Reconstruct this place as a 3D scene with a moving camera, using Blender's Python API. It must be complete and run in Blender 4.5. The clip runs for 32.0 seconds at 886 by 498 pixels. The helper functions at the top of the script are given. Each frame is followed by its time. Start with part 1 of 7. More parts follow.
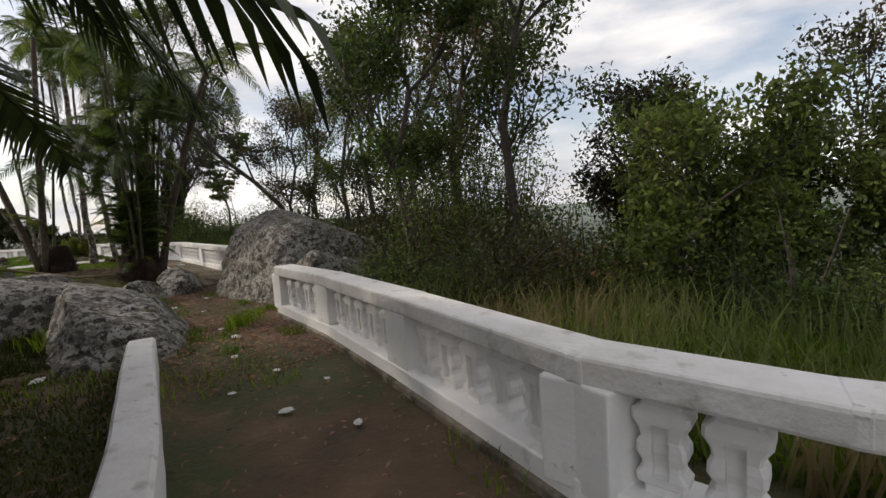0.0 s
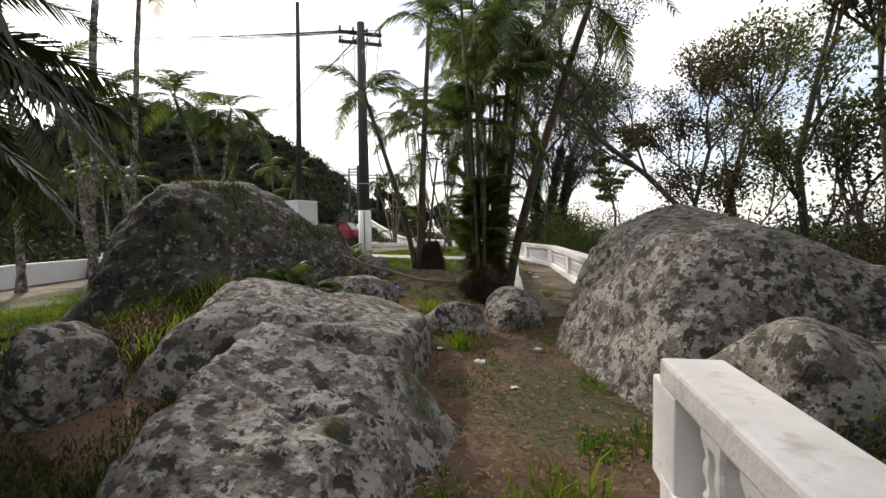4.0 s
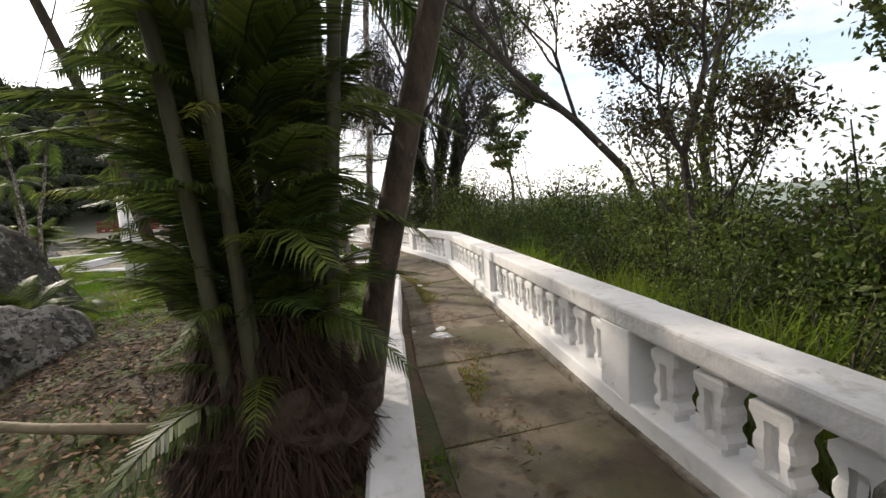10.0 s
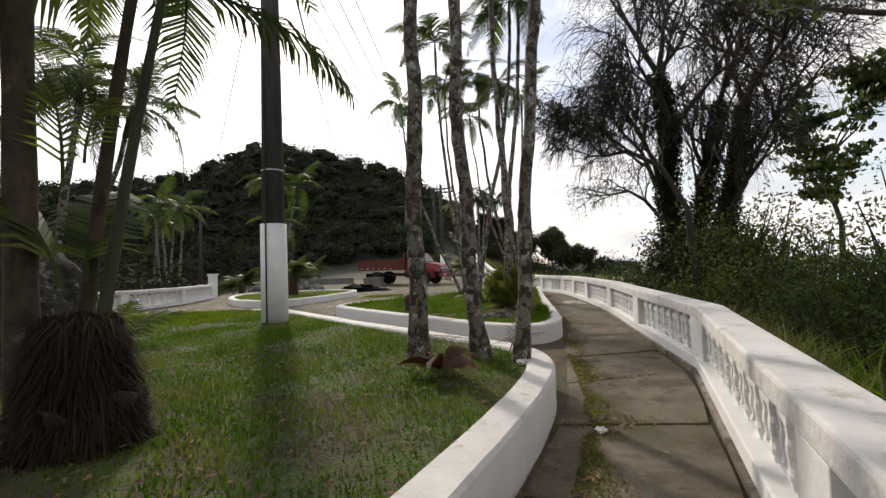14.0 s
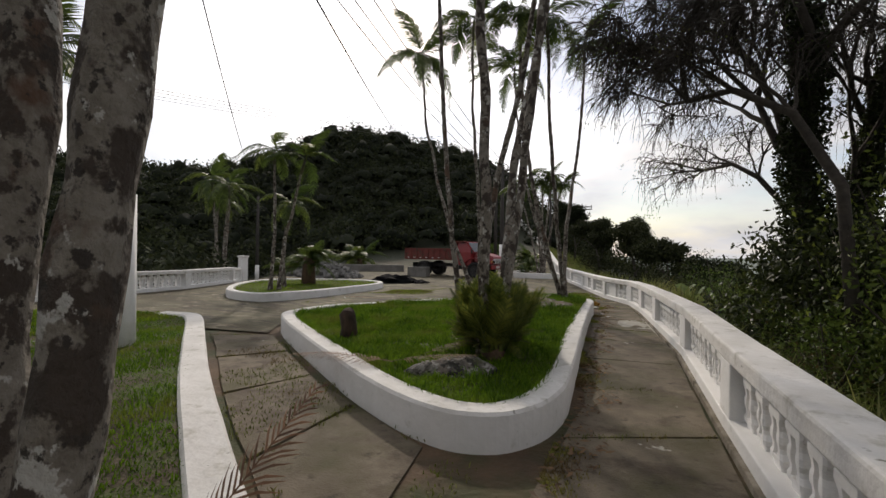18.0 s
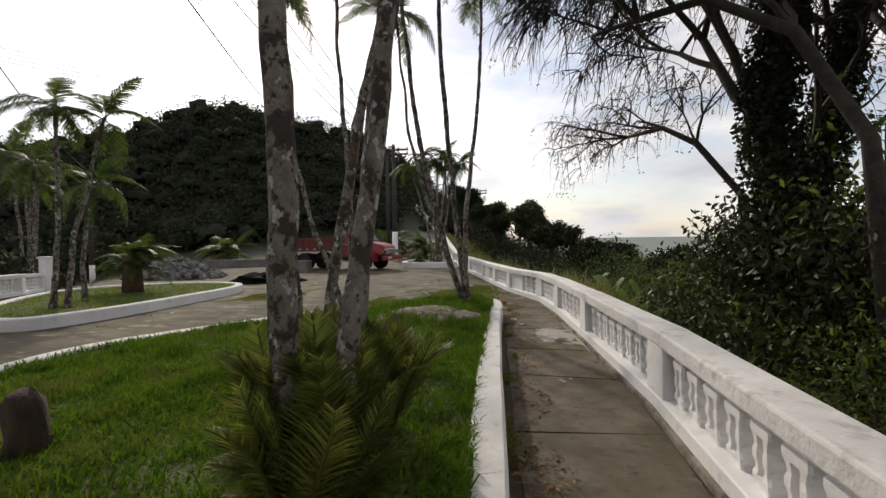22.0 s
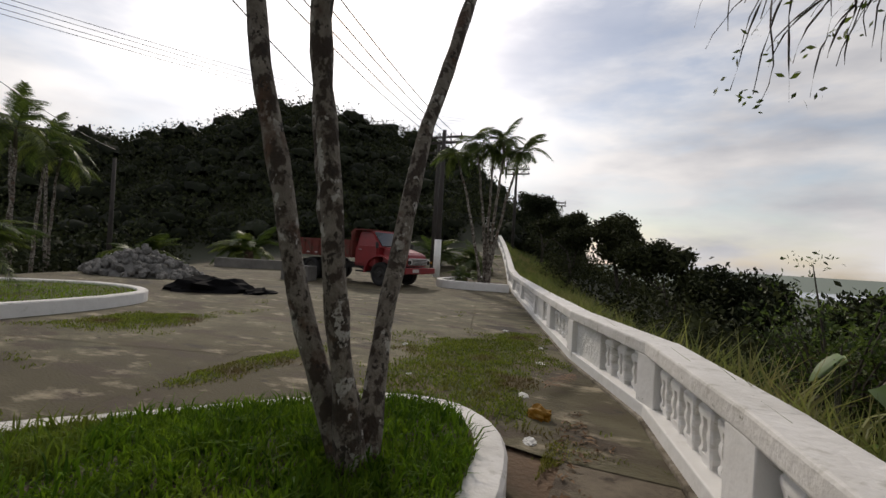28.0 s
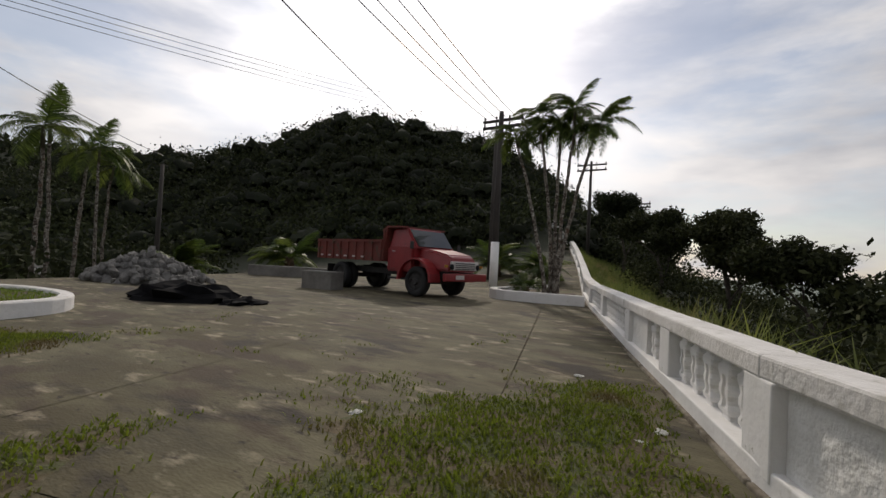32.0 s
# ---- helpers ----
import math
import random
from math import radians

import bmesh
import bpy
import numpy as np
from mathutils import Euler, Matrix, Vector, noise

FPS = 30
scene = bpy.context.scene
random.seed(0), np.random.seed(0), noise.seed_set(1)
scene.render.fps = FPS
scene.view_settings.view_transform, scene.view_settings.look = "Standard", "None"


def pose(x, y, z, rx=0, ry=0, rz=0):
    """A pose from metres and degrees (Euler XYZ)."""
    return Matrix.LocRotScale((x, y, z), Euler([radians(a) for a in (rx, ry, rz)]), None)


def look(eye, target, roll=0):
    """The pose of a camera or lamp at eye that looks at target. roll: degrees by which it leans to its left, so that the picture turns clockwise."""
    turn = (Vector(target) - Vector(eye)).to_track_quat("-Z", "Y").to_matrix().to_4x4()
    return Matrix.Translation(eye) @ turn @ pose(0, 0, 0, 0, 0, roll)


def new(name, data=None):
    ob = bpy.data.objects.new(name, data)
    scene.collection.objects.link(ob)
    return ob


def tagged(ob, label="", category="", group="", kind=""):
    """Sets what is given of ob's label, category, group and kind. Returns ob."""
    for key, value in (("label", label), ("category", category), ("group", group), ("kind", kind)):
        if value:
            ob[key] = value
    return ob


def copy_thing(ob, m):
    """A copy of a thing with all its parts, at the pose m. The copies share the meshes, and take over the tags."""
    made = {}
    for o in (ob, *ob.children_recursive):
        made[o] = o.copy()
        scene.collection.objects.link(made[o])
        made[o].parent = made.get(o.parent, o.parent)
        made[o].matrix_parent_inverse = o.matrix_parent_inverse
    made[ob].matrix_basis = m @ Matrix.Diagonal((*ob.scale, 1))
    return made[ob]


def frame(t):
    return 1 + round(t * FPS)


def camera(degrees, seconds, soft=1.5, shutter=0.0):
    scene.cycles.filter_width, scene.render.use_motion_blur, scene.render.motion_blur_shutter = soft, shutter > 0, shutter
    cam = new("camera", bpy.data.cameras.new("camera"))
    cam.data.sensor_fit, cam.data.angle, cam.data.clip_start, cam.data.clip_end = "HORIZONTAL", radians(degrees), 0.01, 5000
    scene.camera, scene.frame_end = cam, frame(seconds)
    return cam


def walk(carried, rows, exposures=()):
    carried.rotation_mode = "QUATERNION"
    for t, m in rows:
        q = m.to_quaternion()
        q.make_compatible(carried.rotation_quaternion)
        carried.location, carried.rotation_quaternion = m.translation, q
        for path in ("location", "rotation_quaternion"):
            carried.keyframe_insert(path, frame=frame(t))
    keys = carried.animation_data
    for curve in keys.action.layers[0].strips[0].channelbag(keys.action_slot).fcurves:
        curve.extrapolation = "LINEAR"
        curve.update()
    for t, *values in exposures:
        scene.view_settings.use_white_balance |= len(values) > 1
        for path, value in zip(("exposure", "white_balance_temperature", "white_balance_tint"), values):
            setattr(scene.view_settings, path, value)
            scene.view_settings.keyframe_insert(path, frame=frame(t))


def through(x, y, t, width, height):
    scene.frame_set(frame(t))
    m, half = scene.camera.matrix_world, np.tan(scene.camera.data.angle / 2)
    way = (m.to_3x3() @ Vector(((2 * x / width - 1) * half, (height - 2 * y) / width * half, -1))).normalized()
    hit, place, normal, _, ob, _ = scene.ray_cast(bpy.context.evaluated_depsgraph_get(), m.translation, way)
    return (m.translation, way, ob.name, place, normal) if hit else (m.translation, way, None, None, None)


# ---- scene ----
cam = camera(89.7, 32.0)
PATH = [
    (0, (-1.633, -7.339, 1.428), (-0.155, -6.005, 1.248), -3.6),
    (0.5, (-0.913, -6.854, 1.477), (0.203, -5.205, 1.297), -1.7),
    (1, (-0.656, -6.494, 1.466), (0.056, -4.633, 1.286), 0.1),
    (1.5, (-0.505, -5.98, 1.471), (-0.349, -3.988, 1.368), -1.9),
    (2, (-0.387, -5.478, 1.474), (-0.575, -3.488, 1.403), 0.3),
    (2.5, (-0.128, -4.943, 1.501), (-0.333, -2.956, 1.4), 2.0),
    (3, (0.092, -4.311, 1.518), (0.107, -2.315, 1.393), 0.7),
    (3.5, (0.286, -3.747, 1.465), (0.345, -1.75, 1.376), -0.7),
    (5.5, (1.109, -1.032, 1.184), (0.97, 0.961, 1.088), 0.6),
    (6, (1.258, -0.447, 1.175), (1.131, 1.546, 1.071), 2.7),
    (6.5, (1.348, -0.03, 1.206), (1.152, 1.957, 1.086), 2.1),
    (7, (1.346, 0.571, 1.257), (1.057, 2.545, 1.125), 2.5),
    (7.5, (1.368, 0.961, 1.324), (1.016, 2.925, 1.189), 2.7),
    (8, (1.488, 1.199, 1.397), (1.055, 3.146, 1.247), 1.6),
    (8.5, (1.482, 1.514, 1.355), (1.074, 3.465, 1.185), 0.8),
    (9, (1.453, 2.005, 1.406), (1.41, 3.994, 1.207), -1.7),
    (9.5, (1.535, 2.299, 1.446), (1.822, 4.264, 1.215), -1.6),
    (10, (1.687, 2.628, 1.462), (2.213, 4.546, 1.251), -3.8),
    (10.5, (1.805, 2.824, 1.47), (2.465, 4.707, 1.334), -2.0),
    (11, (2.226, 3.267, 1.38), (2.426, 5.257, 1.359), -1.6),
    (11.5, (2.533, 3.519, 1.426), (2.558, 5.519, 1.391), -2.4),
    (12, (2.781, 4.041, 1.346), (2.632, 6.035, 1.343), -1.2),
    (12.5, (2.884, 4.636, 1.403), (2.523, 6.603, 1.365), -0.4),
    (13, (2.883, 5.205, 1.336), (2.357, 7.133, 1.275), -2.3),
    (13.5, (2.986, 5.936, 1.339), (2.51, 7.879, 1.315), -2.2),
    (14, (3.147, 6.637, 1.304), (2.588, 8.556, 1.368), -1.7),
    (14.5, (3.25, 7.318, 1.301), (2.769, 9.258, 1.373), -0.4),
    (15, (3.441, 8.018, 1.306), (3.014, 9.971, 1.352), -1.3),
    (15.5, (3.507, 8.629, 1.312), (3.131, 10.593, 1.31), -0.8),
    (17.5, (3.77, 10.145, 1.521), (3.232, 12.071, 1.547), 0.9),
    (18, (3.725, 10.709, 1.488), (2.825, 12.495, 1.496), 0.8),
    (18.5, (3.612, 11.257, 1.475), (2.594, 12.978, 1.499), 1.9),
    (19, (3.479, 11.58, 1.488), (2.082, 13.011, 1.43), 1.5),
    (19.5, (3.146, 11.906, 1.465), (1.692, 13.278, 1.385), 1.5),
    (20, (2.837, 12.328, 1.421), (1.513, 13.826, 1.36), 0.4),
    (20.5, (2.651, 12.591, 1.437), (1.744, 14.373, 1.393), -1.0),
    (21, (2.735, 12.881, 1.42), (2.203, 14.809, 1.423), 1.8),
    (21.5, (2.971, 13.196, 1.578), (2.509, 15.139, 1.483), -1.4),
    (22, (3.031, 13.622, 1.605), (2.558, 15.564, 1.551), -0.9),
    (22.5, (3.159, 14.062, 1.597), (2.532, 15.961, 1.566), 3.3),
    (23, (3.141, 14.683, 1.57), (2.275, 16.485, 1.52), 1.3),
    (23.5, (3.119, 15.191, 1.538), (2.128, 16.928, 1.551), 2.0),
    (24, (3.063, 15.743, 1.513), (1.947, 17.403, 1.506), 2.6),
    (24.5, (2.983, 16.27, 1.489), (1.751, 17.845, 1.546), -0.6),
    (26.5, (2.88, 18.736, 1.39), (1.763, 20.396, 1.401), 4.2),
    (27, (2.798, 19.405, 1.357), (1.814, 21.146, 1.405), 2.7),
    (27.5, (2.747, 19.944, 1.387), (1.879, 21.746, 1.379), 4.9),
    (28, (2.599, 20.526, 1.371), (1.793, 22.357, 1.383), 3.4),
    (28.5, (2.59, 21.01, 1.341), (1.801, 22.847, 1.405), 4.4),
    (29, (2.44, 21.663, 1.247), (1.557, 23.456, 1.318), 2.5),
    (29.5, (2.351, 22.147, 1.185), (1.454, 23.933, 1.255), 3.3),
    (30, (2.197, 22.593, 1.137), (1.237, 24.347, 1.172), 4.2),
    (30.5, (2.076, 23.064, 1.142), (1.07, 24.791, 1.199), 3.8),
    (31, (1.913, 23.501, 1.133), (0.723, 25.107, 1.189), 4.2),
    (31.5, (1.738, 23.901, 1.035), (0.364, 25.353, 1.108), 2.1),
    (32, (1.581, 24.304, 1.027), (0.495, 25.983, 1.081), 3.1),
]
walk(cam, [(t, look(e, g, r)) for t, e, g, r in PATH],
     exposures=[(t, e, 6900, 13) for t, e in ((0.0, 0.2), (1.0, 0.2), (2.0, 0.45), (3.5, 0.7), (6.0, 0.7), (9.0, 1.05), (10.5, 0.95), (13.0, 0.5), (15.5, 0.15), (19.0, -0.15), (21.0, -0.05), (24.0, 0.1), (26.5, -0.25), (32.0, -0.4))])

# ---- light: a veiled sun ahead of the walk, bright broken cloud ----
SUN_EL, SUN_AZ = 31.0, 37.0          # degrees; azimuth to the left of +y
world = bpy.data.worlds.new("sky")
scene.world = world
world.use_nodes = True
wn, wl = world.node_tree.nodes, world.node_tree.links
wn.clear()
w_out = wn.new("ShaderNodeOutputWorld")
sky = wn.new("ShaderNodeTexSky")
sky.sky_type, sky.sun_disc = "NISHITA", False
sky.sun_elevation, sky.sun_rotation = radians(SUN_EL), radians(-SUN_AZ)
bg_sky, bg_cloud, w_mix = wn.new("ShaderNodeBackground"), wn.new("ShaderNodeBackground"), wn.new("ShaderNodeMixShader")
bg_sky.inputs[1].default_value = 0.13
w_co, w_map, w_noise, w_ramp = wn.new("ShaderNodeTexCoord"), wn.new("ShaderNodeMapping"), wn.new("ShaderNodeTexNoise"), wn.new("ShaderNodeValToRGB")
w_map.inputs["Scale"].default_value = (1.0, 1.0, 3.2)
w_noise.inputs["Scale"].default_value, w_noise.inputs["Detail"].default_value, w_noise.inputs["Roughness"].default_value = 2.6, 7.0, 0.55
w_ramp.color_ramp.elements[0].position, w_ramp.color_ramp.elements[1].position = 0.36, 0.56
w_ramp.color_ramp.elements[0].color, w_ramp.color_ramp.elements[1].color = (0.25, 0.25, 0.25, 1), (1, 1, 1, 1)
w_noise2, w_ramp2 = wn.new("ShaderNodeTexNoise"), wn.new("ShaderNodeValToRGB")
w_noise2.inputs["Scale"].default_value, w_noise2.inputs["Detail"].default_value = 3.4, 6.0
w_ramp2.color_ramp.elements[0].position, w_ramp2.color_ramp.elements[1].position = 0.3, 0.62
w_ramp2.color_ramp.elements[0].color, w_ramp2.color_ramp.elements[1].color = (0.50, 0.54, 0.62, 1), (0.95, 0.96, 0.98, 1)
w_dot, w_pow, w_str = wn.new("ShaderNodeVectorMath"), wn.new("ShaderNodeMath"), wn.new("ShaderNodeMapRange")
w_dot.operation, w_pow.operation = "DOT_PRODUCT", "POWER"
w_dot.inputs[1].default_value = (-math.sin(radians(SUN_AZ)) * math.cos(radians(SUN_EL)), math.cos(radians(SUN_AZ)) * math.cos(radians(SUN_EL)), math.sin(radians(SUN_EL)))
w_pow.use_clamp, w_pow.inputs[1].default_value = True, 9.0
w_str.inputs[3].default_value, w_str.inputs[4].default_value = 0.95, 2.6
wl.new(w_co.outputs["Generated"], w_dot.inputs[0]), wl.new(w_dot.outputs["Value"], w_pow.inputs[0]), wl.new(w_pow.outputs[0], w_str.inputs[0]), wl.new(w_str.outputs[0], bg_cloud.inputs[1])
for a, b in ((w_co.outputs["Generated"], w_map.inputs[0]), (w_map.outputs[0], w_noise.inputs[0]), (w_map.outputs[0], w_noise2.inputs[0]),
             (w_noise.outputs[0], w_ramp.inputs[0]), (w_noise2.outputs[0], w_ramp2.inputs[0]), (sky.outputs[0], bg_sky.inputs[0]),
             (w_ramp2.outputs[0], bg_cloud.inputs[0]), (w_ramp.outputs[0], w_mix.inputs[0]), (bg_sky.outputs[0], w_mix.inputs[1]),
             (bg_cloud.outputs[0], w_mix.inputs[2]), (w_mix.outputs[0], w_out.inputs[0])):
    wl.new(a, b)
sun_dir = Vector((-math.sin(radians(SUN_AZ)) * math.cos(radians(SUN_EL)), math.cos(radians(SUN_AZ)) * math.cos(radians(SUN_EL)), math.sin(radians(SUN_EL))))
sun = new("sun", bpy.data.lights.new("sun", "SUN"))
sun.data.energy, sun.data.angle, sun.data.color = 2.2, radians(2.5), (1.0, 0.93, 0.82)
sun.matrix_world = look(sun_dir * 60, (0, 0, 0))


# ---- materials ----
def mat(name, base, rough=0.8, metal=0.0, dark=None, scale=6.0, spots=None, spot_scale=2.0, spot_at=(0.55, 0.62), bump=0.3, bump_scale=30.0,
        vary=0.0, trans=None, spec=None, stretch=None):
    """A principled material: base colour broken by noise at one scale, a second colour in patches at another, bump, change from object to object."""
    m = bpy.data.materials.new(name)
    m.use_nodes = True
    n, l = m.node_tree.nodes, m.node_tree.links
    b = n["Principled BSDF"]
    b.inputs["Roughness"].default_value, b.inputs["Metallic"].default_value = rough, metal
    if spec is not None:
        b.inputs["Specular IOR Level"].default_value = spec
    co = n.new("ShaderNodeTexCoord")
    src = co.outputs["Object"]
    if stretch:
        mp = n.new("ShaderNodeMapping")
        mp.inputs["Scale"].default_value = stretch
        l.new(src, mp.inputs[0])
        src = mp.outputs[0]
    no = n.new("ShaderNodeTexNoise")
    no.inputs["Scale"].default_value, no.inputs["Detail"].default_value, no.inputs["Roughness"].default_value = scale, 6.0, 0.65
    l.new(src, no.inputs[0])
    ra = n.new("ShaderNodeValToRGB")
    d = dark or tuple(c * 0.6 for c in base)
    ra.color_ramp.elements[0].position, ra.color_ramp.elements[1].position = 0.32, 0.68
    ra.color_ramp.elements[0].color, ra.color_ramp.elements[1].color = (*d, 1), (*base, 1)
    l.new(no.outputs[0], ra.inputs[0])
    colour = ra.outputs[0]
    for k, (sc, ss, sa) in enumerate(spots if isinstance(spots, list) else ([(spots, spot_scale, spot_at)] if spots else [])):
        n2, r2, mx = n.new("ShaderNodeTexNoise"), n.new("ShaderNodeValToRGB"), n.new("ShaderNodeMix")
        n2.noise_dimensions = "4D"
        n2.inputs["W"].default_value = 3.7 * k + 1
        n2.inputs["Scale"].default_value, n2.inputs["Detail"].default_value, n2.inputs["Roughness"].default_value = ss, 5.0, 0.6
        r2.color_ramp.elements[0].position, r2.color_ramp.elements[1].position = sa
        mx.data_type = "RGBA"
        mx.inputs[7].default_value = (*sc, 1)
        l.new(src, n2.inputs["Vector"]), l.new(n2.outputs[0], r2.inputs[0]), l.new(r2.outputs[0], mx.inputs[0])
        l.new(colour, mx.inputs[6])
        colour = mx.outputs[2]
    if vary:
        oi, hs, mr = n.new("ShaderNodeObjectInfo"), n.new("ShaderNodeHueSaturation"), n.new("ShaderNodeMapRange")
        mr.inputs[3].default_value, mr.inputs[4].default_value = 1 - vary, 1 + vary
        l.new(oi.outputs["Random"], mr.inputs[0]), l.new(mr.outputs[0], hs.inputs["Value"]), l.new(colour, hs.inputs["Color"])
        colour = hs.outputs[0]
    l.new(colour, b.inputs["Base Color"])
    if bump:
        nb, bp = n.new("ShaderNodeTexNoise"), n.new("ShaderNodeBump")
        nb.inputs["Scale"].default_value, nb.inputs["Detail"].default_value = bump_scale, 4.0
        bp.inputs["Strength"].default_value, bp.inputs["Distance"].default_value = bump, 0.02
        l.new(src, nb.inputs[0]), l.new(nb.outputs[0], bp.inputs["Height"]), l.new(bp.outputs[0], b.inputs["Normal"])
    return m


def leaf_mat(name, base, dark, through=0.4, rough=0.5, spread=0.35, patch=None):
    """Foliage: colour varied by leaf and by patch, and light let through the blade."""
    m = bpy.data.materials.new(name)
    m.use_nodes = True
    n, l = m.node_tree.nodes, m.node_tree.links
    b, out = n["Principled BSDF"], n["Material Output"]
    b.inputs["Roughness"].default_value = rough
    b.inputs["Specular IOR Level"].default_value = 0.3
    ge, mr, no, co = n.new("ShaderNodeNewGeometry"), n.new("ShaderNodeMix"), n.new("ShaderNodeTexNoise"), n.new("ShaderNodeTexCoord")
    mr.data_type = "RGBA"
    mr.inputs[6].default_value, mr.inputs[7].default_value = (*dark, 1), (*base, 1)
    l.new(ge.outputs["Random Per Island"], mr.inputs[0])
    no.inputs["Scale"].default_value, no.inputs["Detail"].default_value = spread, 3.0
    l.new(co.outputs["Object"], no.inputs[0])
    hs, rg = n.new("ShaderNodeHueSaturation"), n.new("ShaderNodeMapRange")
    rg.inputs[1].default_value, rg.inputs[2].default_value, rg.inputs[3].default_value, rg.inputs[4].default_value = 0.3, 0.7, 0.65, 1.35
    l.new(no.outputs[0], rg.inputs[0]), l.new(rg.outputs[0], hs.inputs["Value"]), l.new(mr.outputs[2], hs.inputs["Color"])
    oi, hr, vr, mu = n.new("ShaderNodeObjectInfo"), n.new("ShaderNodeMapRange"), n.new("ShaderNodeMapRange"), n.new("ShaderNodeMath")
    hr.inputs[3].default_value, hr.inputs[4].default_value = 0.475, 0.515
    vr.inputs[3].default_value, vr.inputs[4].default_value = 1.45, 0.75
    mu.operation = "MULTIPLY"
    l.new(oi.outputs["Random"], hr.inputs[0]), l.new(oi.outputs["Random"], vr.inputs[0])
    l.new(hr.outputs[0], hs.inputs["Hue"])
    l.new(rg.outputs[0], mu.inputs[0]), l.new(vr.outputs[0], mu.inputs[1]), l.new(mu.outputs[0], hs.inputs["Value"])
    colour = hs.outputs[0]
    if patch:
        r2, mx = n.new("ShaderNodeValToRGB"), n.new("ShaderNodeMix")
        r2.color_ramp.elements[0].position, r2.color_ramp.elements[1].position = 0.52, 0.66
        mx.data_type = "RGBA"
        mx.inputs[7].default_value = (*patch, 1)
        l.new(no.outputs[0], r2.inputs[0]), l.new(r2.outputs[0], mx.inputs[0]), l.new(colour, mx.inputs[6])
        colour = mx.outputs[2]
    l.new(colour, b.inputs["Base Color"])
    tr, ms = n.new("ShaderNodeBsdfTranslucent"), n.new("ShaderNodeMixShader")
    ms.inputs[0].default_value = through
    l.new(colour, tr.inputs[0]), l.new(b.outputs[0], ms.inputs[1]), l.new(tr.outputs[0], ms.inputs[2]), l.new(ms.outputs[0], out.inputs[0])
    return m


WHITE = mat("white_paint", (0.80, 0.79, 0.78), 0.75, dark=(0.72, 0.71, 0.69), scale=3.0, bump=0.35, bump_scale=14.0,
            spots=[((0.55, 0.54, 0.50), 5.0, (0.60, 0.72)), ((0.33, 0.31, 0.26), 11.0, (0.68, 0.76))])
WHITE_TOP = mat("weathered_white_paint", (0.74, 0.72, 0.70), 0.85, dark=(0.58, 0.56, 0.53), scale=2.4, bump=0.5, bump_scale=20.0,
                spots=[((0.42, 0.40, 0.35), 6.0, (0.56, 0.70)), ((0.20, 0.19, 0.15), 14.0, (0.66, 0.74))])
PLASTER = mat("rough_plaster", (0.78, 0.77, 0.75), 0.85, dark=(0.66, 0.65, 0.62), scale=5.0, bump=1.0, bump_scale=16.0)
CONCRETE = mat("path_concrete", (0.185, 0.15, 0.105), 0.9, dark=(0.085, 0.064, 0.042), scale=2.2, bump=0.5, bump_scale=60.0, vary=0.12,
               spots=[((0.075, 0.066, 0.03), 1.1, (0.48, 0.62)), ((0.06, 0.042, 0.026), 2.1, (0.52, 0.64)), ((0.40, 0.38, 0.33), 2.6, (0.66, 0.69)), ((0.045, 0.032, 0.02), 8.0, (0.58, 0.70))])
PLAZA = mat("plaza_concrete", (0.138, 0.122, 0.068), 0.92, dark=(0.055, 0.047, 0.025), scale=1.7, bump=0.5, bump_scale=40.0, vary=0.06,
            spots=[((0.06, 0.048, 0.02), 0.55, (0.47, 0.60)), ((0.055, 0.038, 0.022), 2.0, (0.52, 0.62)), ((0.29, 0.245, 0.17), 3.5, (0.56, 0.70)), ((0.028, 0.02, 0.013), 0.85, (0.58, 0.64)), ((0.03, 0.022, 0.014), 9.0, (0.60, 0.68))], stretch=(0.6, 1.25, 1))
SOIL = mat("soil", (0.11, 0.07, 0.042), 0.95, dark=(0.045, 0.03, 0.018), scale=1.6, bump=0.9, bump_scale=25.0,
           spots=[((0.085, 0.085, 0.03), 0.9, (0.50, 0.62)), ((0.22, 0.15, 0.09), 3.1, (0.60, 0.70))])
TURF = mat("turf", (0.082, 0.060, 0.033), 0.95, dark=(0.035, 0.026, 0.015), scale=7.0, bump=0.9, bump_scale=40.0,
           spots=[((0.06, 0.085, 0.018), 2.2, (0.44, 0.58))])
ROCK = mat("lichen_rock", (0.155, 0.142, 0.122), 0.95, dark=(0.062, 0.054, 0.045), scale=14.0, bump=1.0, bump_scale=34.0, vary=0.12,
           spots=[((0.245, 0.232, 0.21), 5.0, (0.505, 0.535)), ((0.15, 0.125, 0.105), 2.2, (0.52, 0.62)), ((0.26, 0.25, 0.23), 16.0, (0.555, 0.585)), ((0.03, 0.028, 0.023), 8.5, (0.535, 0.575)), ((0.055, 0.06, 0.024), 2.1, (0.56, 0.66)), ((0.022, 0.02, 0.016), 24.0, (0.56, 0.61))])
BAREROCK = mat("bare_brown_rock", (0.20, 0.165, 0.12), 0.95, dark=(0.085, 0.062, 0.042), scale=4.0, bump=1.0, bump_scale=22.0,
               spots=[((0.27, 0.25, 0.21), 4.5, (0.54, 0.60)), ((0.06, 0.045, 0.03), 7.0, (0.55, 0.61)), ((0.10, 0.10, 0.04), 2.0, (0.60, 0.68))])
